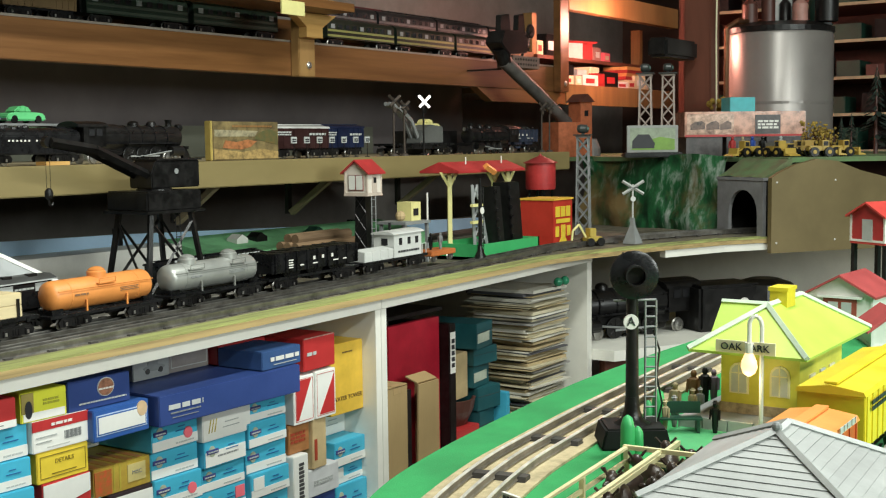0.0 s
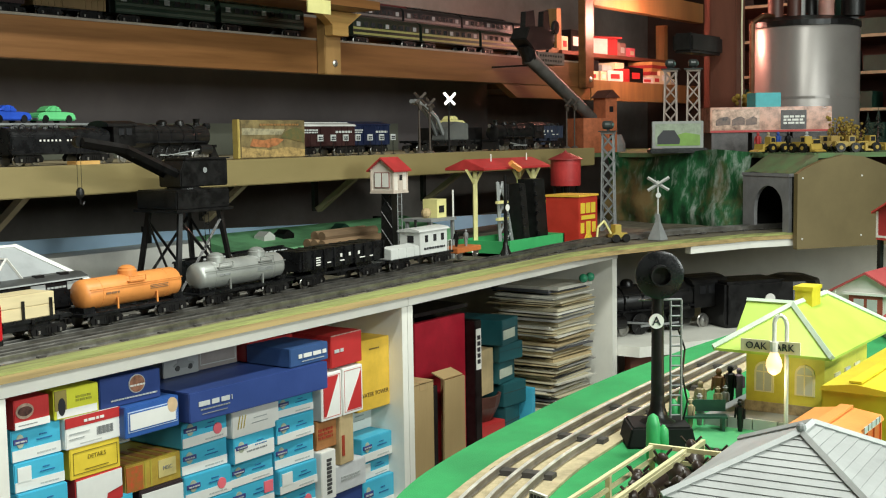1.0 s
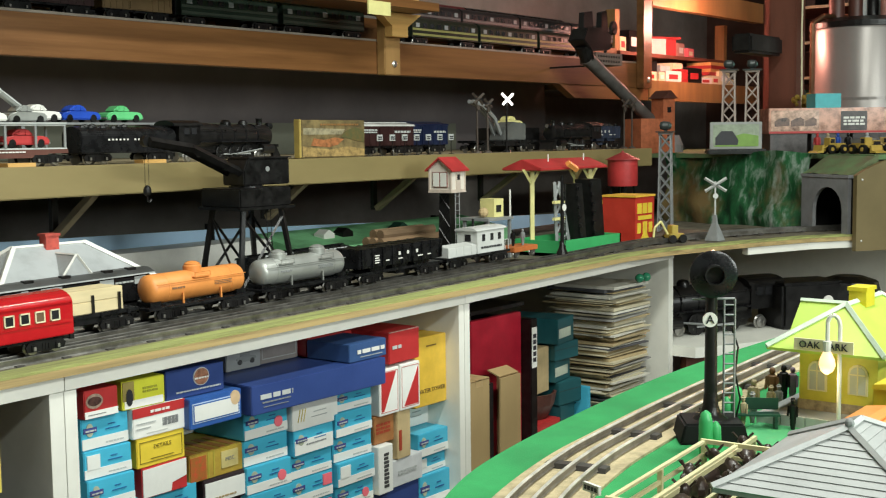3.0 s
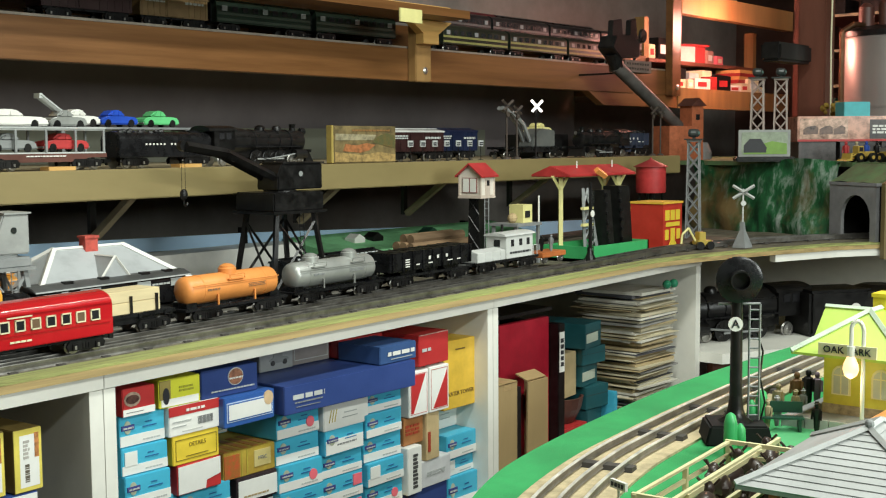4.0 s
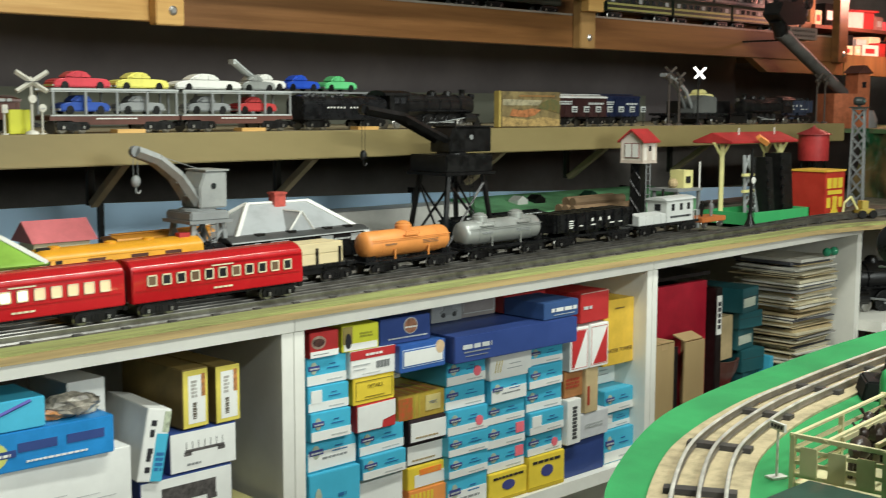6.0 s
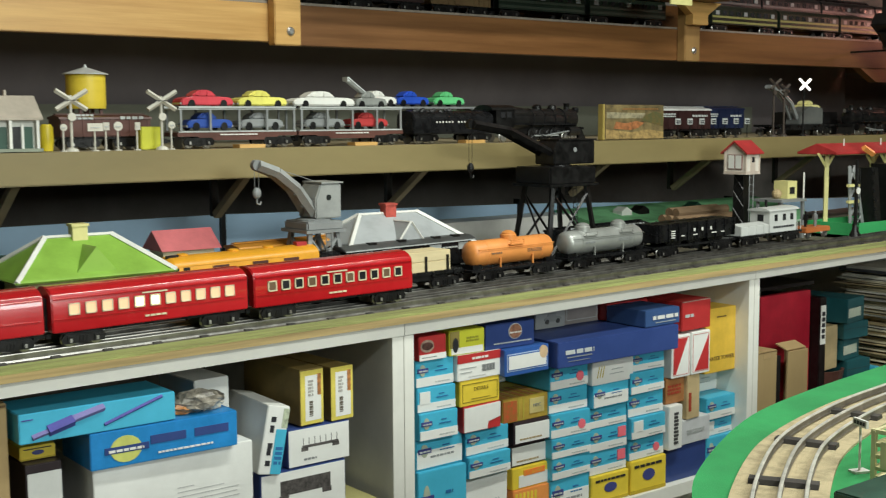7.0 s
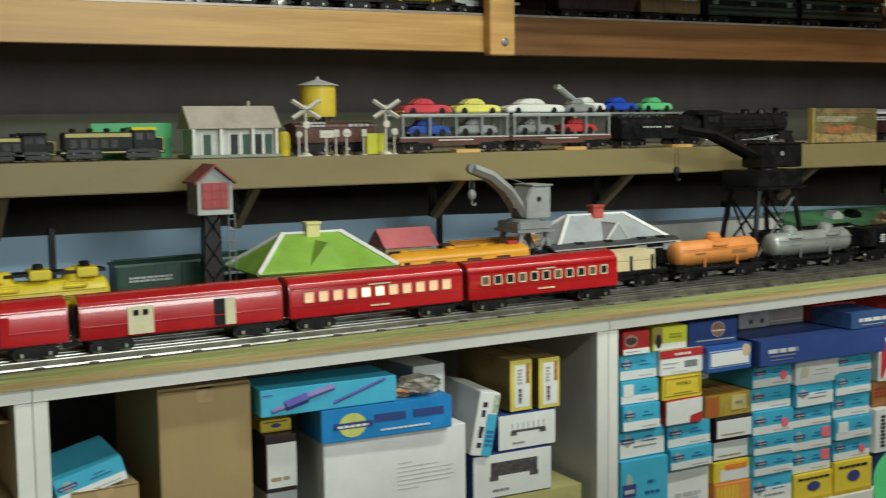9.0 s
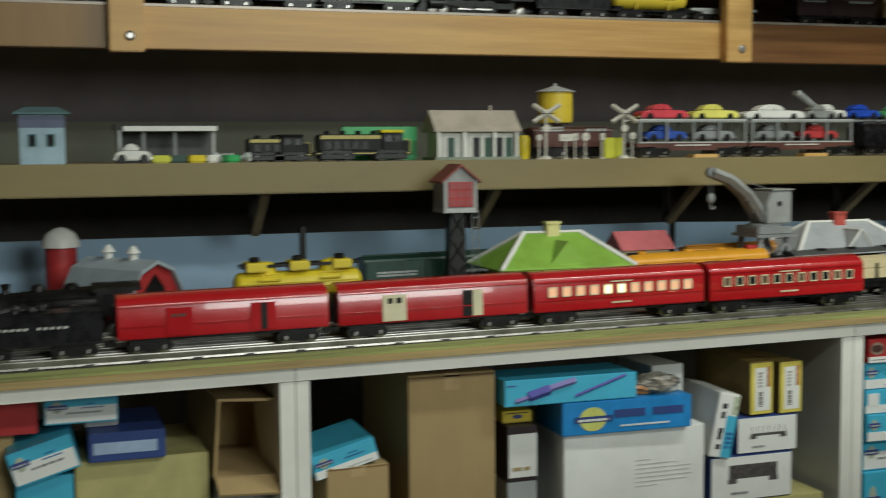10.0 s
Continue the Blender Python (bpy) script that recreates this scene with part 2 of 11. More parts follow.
structure("wall_front", bx(bmn(), -2.9, 4.9, -2.5, -2.4, 0.0, 2.4), CEIL, "plain wall behind the aisle")

# ---- white storage units under the main bench ----
BAY_X = (-0.32, 0.386, 1.0878, 1.766, 2.41)
YF = 1.776
SHELF_Z = 0.715


def storage_unit(i, x0, x1, w0, w1):
    """One open white unit between two bench joints, with its own sides, top rail and boards."""
    t = thing("storage_shelf_unit", "open white painted storage unit under the train bench", "shelf unit", pose(0, 0, 0), group="storage units")
    za, zb = deck_z(x0) - 0.024, deck_z(x1) - 0.024
    part("side_panel", bx(bmn(), x0, x0 + w0, YF, 2.28, 0.0, za - 0.001), WHITE, t)
    part("side_panel", bx(bmn(), x1 - w1, x1, YF, 2.28, 0.0, zb - 0.001), WHITE, t)
    part("top_rail", ext(bmn(), [(x0, za), (x1, zb), (x1, zb + 0.0145), (x0, za + 0.0145)], YF - 0.002, YF + 0.018, "y"), WHITE, t, "white painted rail along the top")
    part("bottom_board", bx(bmn(), x0 + w0, x1 - w1, YF + 0.003, 2.26, SHELF_Z - 0.019, SHELF_Z), WHITE, t)
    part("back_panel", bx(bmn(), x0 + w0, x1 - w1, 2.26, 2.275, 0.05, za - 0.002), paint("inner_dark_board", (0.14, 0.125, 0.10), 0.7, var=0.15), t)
    part("plinth", bx(bmn(), x0 + w0, x1 - w1, YF + 0.05, YF + 0.065, 0.0, 0.08), WHITE, t)
    part("lower_board", bx(bmn(), x0 + w0, x1 - w1, YF + 0.003, 2.26, 0.36, 0.379), WHITE, t)


storage_unit(0, BAY_X[0] + 0.001, BAY_X[1] - 0.0155, 0.016, 0.0165)
storage_unit(1, BAY_X[1] - 0.0145, BAY_X[2] - 0.0155, 0.0145, 0.0165)
storage_unit(2, BAY_X[2] - 0.0145, BAY_X[3] - 0.0155, 0.0145, 0.0125)
storage_unit(3, BAY_X[3] - 0.0145, BAY_X[4], 0.0125, 0.018)

# ---- the main bench top ----
bench = thing("train_bench", "layout bench top with a grass mat edge and grey roadbed", "bench", kind="structure")
edge = [(-0.60, 1.83), (-0.25, 1.79), (0.05, 1.768), (2.22, 1.762), (2.34, 1.738), (2.52, 1.672), (2.66, 1.607), (2.745, 1.546), (2.90, 1.44), (3.10, 1.24), (3.25, 1.0)]


def deck_slab(bm, outline, lift0, lift1):
    lo = [bm.verts.new((x, y, deck_z(min(x, 2.7)) + lift0)) for x, y in outline]
    hi = [bm.verts.new((x, y, deck_z(min(x, 2.7)) + lift1)) for x, y in outline]
    n = len(outline)
    for k in range(n):
        bm.faces.new((lo[k], lo[(k + 1) % n], hi[(k + 1) % n], hi[k]))
    bm.faces.new(lo[::-1])
    bm.faces.new(hi)
    return bm


def inset_line(line, d):
    """The bench's front line moved back by d."""
    out = []
    for k, (x, y) in enumerate(line):
        a, b = line[max(k - 1, 0)], line[min(k + 1, len(line) - 1)]
        tx, ty = b[0] - a[0], b[1] - a[1]
        L = math.hypot(tx, ty)
        out.append((x - ty / L * d, y + tx / L * d))
    return out


back = [(3.9, 1.0), (3.9, 2.55), (-0.6, 2.55)]
part("board", deck_slab(bmn(), edge + back, -0.0095, -0.002), TANEDGE, bench, "tan board edge with dried glue stains")
part("roadbed", deck_slab(bmn(), inset_line(edge, 0.034) + back, -0.0018, 0.0), GREYDECK, bench, "dusty grey roadbed under the tracks")
part("grass_mat", deck_slab(bmn(), inset_line(edge, 0.003) + inset_line(edge, 0.033)[::-1], -0.0018, 0.0012), GRASS, bench, "faded green grass strip along the edge")
white_line = [p for p in edge if 2.4 < p[0] < 2.80]
part("end_rail", deck_slab(bmn(), inset_line(white_line, 0.004) + inset_line(white_line, 0.02)[::-1], -0.024, -0.0097), WHITE, bench, "white rail round the end of the bench")

# ---- tracks ----
TRACK_Y = (1.808, 1.884, 1.965, 2.04)


def track(line, zf, label, tie_step=0.055, railmat=RAIL, gauge=0.016, group="tinplate tracks", slim=0.62, web=None, tall=1.0):
    """Three rails on flat sleepers along a line of places."""
    t = thing("toy_track", label, "track", group=group)
    pts = [Vector((x, y, 0)) for x, y in line]
    nor = []
    for k in range(len(pts)):
        d = pts[min(k + 1, len(pts) - 1)] - pts[max(k - 1, 0)]
        d.normalize()
        nor.append(Vector((-d.y, d.x, 0)))
    for off in (-gauge, 0.0, gauge):
        bm = bmn()
        prev = None
        for p, n in zip(pts, nor):
            c = p + n * off
            z = zf(c.x)
            ring = [bm.verts.new((c.x + n.x * u * slim, c.y + n.y * u * slim, z + v * tall)) for u, v in ((-0.0019, 0.002), (0.0019, 0.002), (0.0007, 0.004), (0.0013, 0.0095), (0.0008, 0.0105), (-0.0008, 0.0105), (-0.0013, 0.0095), (-0.0007, 0.004))]
            if prev:
                for k in range(8):
                    bm.faces.new((prev[k], prev[(k + 1) % 8], ring[(k + 1) % 8], ring[k]))
            prev = ring
        rail = part("rail", bm, web or railmat, t, smooth=False)
        # with web: side shade and top shine come from two rail colours
        if web:
            bm = bmn()
            prev = None
            for p, n in zip(pts, nor):
                c = p + n * off
                z = zf(c.x)
                ring = [bm.verts.new((c.x + n.x * u, c.y + n.y * u, z + v * tall)) for u, v in ((-0.0011, 0.0090), (0.0011, 0.0090), (0.0013, 0.0100), (0.0007, 0.0109), (-0.0007, 0.0109), (-0.0013, 0.0100))]
                if prev:
                    for k in range(6):
                        bm.faces.new((prev[k], prev[(k + 1) % 6], ring[(k + 1) % 6], ring[k]))
                prev = ring
            part("railhead", bm, railmat, rail, "bright rail top with its shine in the colour")
    run = 0.0
    nxt = 0.02
    me = bpy.data.meshes.new("sleeper")
    bm = bmn()
    ext(bm, [(-0.006, 0.0), (0.006, 0.0), (0.0045, 0.0032), (-0.0045, 0.0032)], -0.022, 0.022, "y")
    bmesh.ops.recalc_face_normals(bm, faces=bm.faces[:])
    bm.to_mesh(me)
    bm.free()
    me.materials.append(TIE)
    for k in range(len(pts) - 1):
        seg = pts[k + 1] - pts[k]
        L = seg.length
        while nxt <= run + L:
            c = pts[k] + seg * ((nxt - run) / L)
            o = new("sleeper", me)
            o.parent = t
            o.matrix_basis = pose(c.x, c.y, zf(c.x) + 0.0002, 0, 0, math.degrees(math.atan2(seg.y, seg.x)))
            nxt += tie_step
        run += L
    return t


def smooth_line(ctrl, n=8):
    out = []
    P4 = [ctrl[0]] + list(ctrl) + [ctrl[-1]]
    for k in range(len(ctrl) - 1):
        a, b, c, d = [Vector((*p, 0)) for p in P4[k:k + 4]]
        for j in range(n):
            u = j / n
            p = 0.5 * (2 * b + (c - a) * u + (2 * a - 5 * b + 4 * c - d) * u * u + (3 * b - a - 3 * c + d) * u ** 3)
            out.append((p.x, p.y))
    return out + [tuple(ctrl[-1])]


MAIN_LINE = smooth_line([(-0.9, 1.850), (-0.3, 1.838), (0.1, 1.828), (0.8, 1.827), (1.5, 1.827), (2.1, 1.827), (2.3, 1.830), (2.42, 1.824), (2.55, 1.79), (2.68, 1.728), (2.82, 1.65), (2.96, 1.55)])
track(MAIN_LINE, lambda x: deck_z(min(x, 2.7)) + 0.0, "three-rail tinplate main track along the bench front")
for yy, x1 in ((TRACK_Y[1], 2.12), (TRACK_Y[2], 1.75), (TRACK_Y[3], 1.75)):
    track([(-0.55 + 0.15 * k, yy) for k in range(int((x1 + 0.55) / 0.15) + 1)], deck_z, "three-rail tinplate siding on the bench", 0.055, RAIL if yy < 1.9 else RAILDULL)

# ---- painted sky board behind the bench ----
sky = thing("sky_board", "pale blue painted sky board behind the bench", "backdrop board", kind="structure")
for k in range(6):
    x0 = -0.75 + 0.62 * k
    zl, zr = (1.113, 1.113, 1.113, 1.113, 1.100, 1.078)[k], (1.113, 1.113, 1.113, 1.100, 1.078, 1.060)[k]
    part("panel", ext(bmn(), [(x0 + 0.003, 1.0), (x0 + 0.617, 1.0), (x0 + 0.617, zr), (x0 + 0.003, zl)], 2.300, 2.307, "y"), SKY, sky)
    part("seam_strip", bx(bmn(), x0 + 0.617, x0 + 0.625, 2.294, 2.310, 1.0, zr + 0.010), BLACKM, sky, "dark batten over the joint")
part("ledge", bx(bmn(), 1.36, 1.80, 2.225, 2.2935, 1.03, 1.082), WHITEP, sky, "pale ledge under the sky")

# ---- middle shelf ----
BRKT = paint("dull_brown_bracket", (0.25, 0.20, 0.12), 0.7, var=0.15)
mid = thing("middle_shelf", "olive painted plywood shelf carried on diagonal brackets", "shelf", kind="structure")
part("fascia", bx(bmn(), -1.2, 2.878, 2.07, 2.089, 1.180, 1.2205), OLIVE, mid, "olive tan painted front board", bevel=0.0015)
part("board", bx(bmn(), -1.2, 2.878, 2.0895, 2.895, 1.203, 1.2195), paint("shelf_plywood", (0.40, 0.33, 0.20), 0.7, var=0.15, scale=8), mid)
for x in (0.40, 0.723, 1.040, 1.349, 1.751, 2.027, 2.36):
    part("bracket", ext(bmn(), [(2.0895, 1.190), (2.0895, 1.179), (2.178, 1.119), (2.184, 1.127)], x - 0.0055, x + 0.0055), BRKT, mid, "diagonal wooden bracket")
    part("hanger", bx(bmn(), x - 0.005, x + 0.005, 2.1842, 2.192, 1.121, 1.2028), paint("dark_hanger", (0.02, 0.018, 0.016), 0.8), mid, "dark upright hanger")
structure("shelf_back_wall", bx(bmn(), -1.2, 3.30, 2.64, 2.655, 1.2197, 1.4148), paint("brown_grey_back_wall", (0.15, 0.13, 0.13), 0.85, var=0.12, scale=5), "dull brown grey board behind the middle shelf")
structure("shelf_back_board", bx(bmn(), -1.2, 2.85, 2.622, 2.639, 1.2197, 1.287), paint("grey_green_back_board", (0.16, 0.165, 0.125), 0.8, var=0.12, scale=4), "grey green strip along the back of the shelf")

# ---- top shelf ----
top = thing("top_shelf", "varnished pine shelf with bolted pine posts", "shelf", kind="structure")
# beam colour carries the light: dimmer left end, bright stretch, shaded right
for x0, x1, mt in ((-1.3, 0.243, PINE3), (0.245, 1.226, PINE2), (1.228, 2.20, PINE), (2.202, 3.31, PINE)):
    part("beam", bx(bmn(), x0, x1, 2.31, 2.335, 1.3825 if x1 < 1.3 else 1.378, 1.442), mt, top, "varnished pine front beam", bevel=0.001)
part("board", bx(bmn(), -1.3, 3.31, 2.3355, 2.895, 1.415, 1.432), PINE, top)
part("board_edge", bx(bmn(), -1.3, 3.31, 2.312, 2.336, 1.4425, 1.4465), paint("bright_track_edge", (0.35, 0.30, 0.25), 0.35, metal=0.4), top, "thin worn metal edging")
part("end_gusset", ext(bmn(), [(2.93, 1.345), (3.31, 1.345), (3.31, 1.3775), (2.86, 1.3775)], 2.312, 2.334, "y"), PINE, top)
# posts take their tone by stretch, like the beam
for x, zt in ((0.245, 2.38), (1.230, 1.60), (2.206, 1.4965), (3.262, 2.38)):
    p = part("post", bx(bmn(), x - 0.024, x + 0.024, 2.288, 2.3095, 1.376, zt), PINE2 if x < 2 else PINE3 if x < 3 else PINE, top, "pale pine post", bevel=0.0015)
    bm = bmn()
    lathe(bm, [(0.0075, 0.0), (0.007, -0.002), (0.004, -0.004)], (x + 0.004, 2.288, 1.398), 12, "y")
    part("bolt", bm, STEEL, p, "bright steel bolt head")
brk = part("arm_bracket", ext(bmn(), [(2.182, 1.45), (2.230, 1.45), (2.230, 1.470), (2.272, 1.4962), (2.141, 1.4962), (2.182, 1.470)], 2.268, 2.2875, "y"), PINE2, top, "shaped pine bracket")
part("upper_strip", ext(bmn(), [(1.256, 1.4985), (2.245, 1.4970), (2.245, 1.5125), (1.256, 1.5145)], 2.20, 2.31, "y"), PINE, top, "pale pine edge of the shelf above")
part("upper_board", bx(bmn(), -1.3, 2.32, 2.3105, 2.895, 1.5215, 1.5335), PINE2, top)
part("tag", bx(bmn(), 2.030, 2.092, 2.195, 2.1985, 1.477, 1.502), PALEYEL, top, "small pale paper tag")

# ---- rolling stock ----
def wheel_mesh():
    if "wheel" not in MATS:
        bm = bmn()
        lathe(bm, [(0.0082, -0.0018), (0.0088, -0.0012), (0.0072, 0.0), (0.0070, 0.0022), (0.0045, 0.0026), (0.0045, 0.0018), (0.002, 0.0024)], (0, 0, 0), 14, "y")
        bmesh.ops.recalc_face_normals(bm, faces=bm.faces[:])
        me = bpy.data.meshes.new("wheel")
        bm.to_mesh(me)
        bm.free()
        me.materials.append(paint("dark_wheel_steel", (0.34, 0.33, 0.31), 0.32, metal=0.85))
        MATS["wheel"] = me
    return MATS["wheel"]


def truck(parent, x, mat=BLACKM, base=0.028):
    bm = bmn()
    for s in (-1, 1):
        y = s * 0.0200
        ext(bm, [(x - 0.0235, 0.0092), (x - 0.0215, 0.0040), (x - 0.0065, 0.0040), (x - 0.0045, 0.0030), (x + 0.0045, 0.0030), (x + 0.0065, 0.0040), (x + 0.0215, 0.0040), (x + 0.0235, 0.0092), (x + 0.0195, 0.0142), (x - 0.0195, 0.0142)], y - 0.0013, y + 0.0013, "y")
        for dx in (-base / 2, base / 2):
            bx(bm, x + dx - 0.0032, x + dx + 0.0032, y - 0.0027, y + 0.0027, 0.0045, 0.0112)
        for dx in (-0.0035, 0.0, 0.0035):
            bx(bm, x + dx - 0.0011, x + dx + 0.0011, y - 0.0021, y + 0.0021, 0.0050, 0.0115)
    bx(bm, x - 0.006, x + 0.006, -0.0195, 0.0195, 0.009, 0.0148)
    t = part("truck", bm, mat, parent, "black die-cast truck")
    for dx in (-base / 2, base / 2):
        for s in (-1, 1):
            w = new("wheel", wheel_mesh())
            w.parent = t
            w.matrix_basis = pose(x + dx, s * 0.0155, 0.0073, 0, 0, 0 if s > 0 else 180)
            part("axle_end", bx(bmn(), x + dx - 0.0013, x + dx + 0.0013, s * 0.0228 - 0.0004, s * 0.0228 + 0.0004, 0.0052, 0.0092), STEEL, t, "bright axle end")
    return t


def coupler(parent, x, s):
    bm = bmn()
    bx(bm, min(x, x + s * 0.009), max(x, x + s * 0.009), -0.002, 0.002, 0.009, 0.012)
    bx(bm, min(x + s * 0.007, x + s * 0.012), max(x + s * 0.007, x + s * 0.012), -0.004, 0.004, 0.0075, 0.0135)
    part("coupler", bm, BLACKM, parent)


def arch(w, z0, z1, rise, n=7):
    """An upright-sided outline with a curved top."""
    p = [(-w, z0), (w, z0)]
    for k in range(n + 1):
        a = math.pi * k / n
        p.append((w * math.cos(a), z1 + rise * math.sin(a)))
    return p


def red_car(kind, m, label):
    """A red tinplate passenger car: kind 0 and 1 baggage, 2 lit coach, 3 coach."""
    L = 0.111
    t = thing("toy_passenger_car", label, "toy train car", m, group="red passenger train")
    body = part("body", ext(bmn(), arch(0.0238, 0.0165, 0.050, 0.0125, 10), -L, L), RED, t, "glossy red enamel body", smooth=True, bevel=0.0012)
    part("underframe", bx(bmn(), -L + 0.01, L - 0.01, -0.019, 0.019, 0.0135, 0.0166), BLACK, t)
    for s in (-1, 1):
        yy = s * 0.0242
        part("belt_rail", bx(bmn(), -L + 0.004, L - 0.004, yy - 0.0006, yy + 0.0006, 0.0295, 0.0306), RED, body)
        part("eave_rail", bx(bmn(), -L + 0.002, L - 0.002, yy - 0.0008, yy + 0.0008, 0.0500, 0.0512), RED, body)
        if kind < 2:
            for k, dx in enumerate((-0.048, 0.040)):
                white = kind == 1
                d = part("sliding_door", bx(bmn(), dx - 0.0135, dx + 0.0135, yy - 0.0009, yy + 0.0009, 0.0185, 0.0475) if not (white and k) else bx(bmn(), dx + 0.004, dx + 0.0155, yy - 0.0009, yy + 0.0009, 0.0185, 0.0475), CREAM if white else RED, body, "cream sliding door" if white else "")
                if white:
                    for q in (-0.005, 0.005):
                        if not k:
                            part("pane", bx(bmn(), dx + q - 0.003, dx + q + 0.003, yy - 0.0011, yy + 0.0011, 0.038, 0.044), DARKWIN, d)
                    if k:
                        part("door_opening", bx(bmn(), dx - 0.008, dx + 0.0035, yy - 0.0005, yy + 0.0005, 0.0185, 0.0475), BLACKM, body)
                elif k:
                    part("door_opening", bx(bmn(), dx - 0.003, dx + 0.004, yy - 0.0012, yy + 0.0012, 0.019, 0.047), BLACKM, body)
                else:
                    bm = bmn()
                    bars(bm, dx - 0.008, dx + 0.008, 0.038, 0.043, yy - 0.0009 if s < 0 else yy + 0.0015, 1, 3)
                    part("vent", bm, BROWN, body)
        else:
            n = 11
            for k in range(n):
                cx = -0.088 + 0.176 * k / (n - 1)
                bm = bmn()
                w, z0, z1 = 0.0058, 0.0335, 0.0455
                for q in ((cx - w, cx - w + 0.0014, z0, z1), (cx + w - 0.0014, cx + w, z0, z1), (cx - w, cx + w, z0, z0 + 0.0014), (cx - w, cx + w, z1 - 0.0014, z1)):
                    bx(bm, q[0], q[1], yy - 0.0011, yy + 0.0011, q[2], q[3])
                f = part("window", bm, CREAM, body, "cream window frame")
                lit = kind == 2
                mt = glow("lit_pane_bright", (1.0, 0.78, 0.42), 3.0) if lit and k in (4, 5) else glow("lit_pane", (1.0, 0.52, 0.30), 0.55) if lit else DARKWIN if k % 3 else paint("dim_pane", (0.16, 0.10, 0.06), 0.2, bump=0)
                part("pane", bx(bmn(), cx - w + 0.0012, cx + w - 0.0012, yy - 0.0006, yy + 0.0006, z0 + 0.0012, z1 - 0.0012), mt, f)
            bm = bmn()
            bars(bm, -0.012, 0.012, 0.0225, 0.0255, yy - 0.0003 if s < 0 else yy + 0.001, 1, 5)
            part("lettering", bm, CREAM, body)
        if kind > 1:
            part("name_board", bx(bmn(), -0.014, 0.014, yy - 0.0007, yy + 0.0007, 0.0474, 0.0488), CREAM, body)
    for s in (-1, 1):
        part("vestibule", bx(bmn(), s * L - 0.003, s * L + 0.003, -0.011, 0.011, 0.018, 0.051), BLACKM, t, "black end vestibule")
        coupler(t, s * (L + 0.001), s)
        truck(t, s * 0.078)
    return t


def drive_wheel(parent, x, z, r, s):
    bm = bmn()
    y = s * 0.0165
    lathe(bm, [(r, -0.0016), (r * 1.08, -0.0014), (r * 1.08, -0.0004), (r, 0.0), (r, 0.0016), (r * 0.82, 0.0018), (r * 0.82, 0.0008), (r * 0.3, 0.001), (r * 0.28, 0.003)], (x, y, z), 18, "y")
    for k in range(8):
        a = math.tau * k / 8
        bar(bm, (x, y + s * 0.0012, z), (x + r * 0.85 * math.cos(a), y + s * 0.0012, z + r * 0.85 * math.sin(a)), 0.0014)
    return part("drive_wheel", bm, BLACKM, parent)


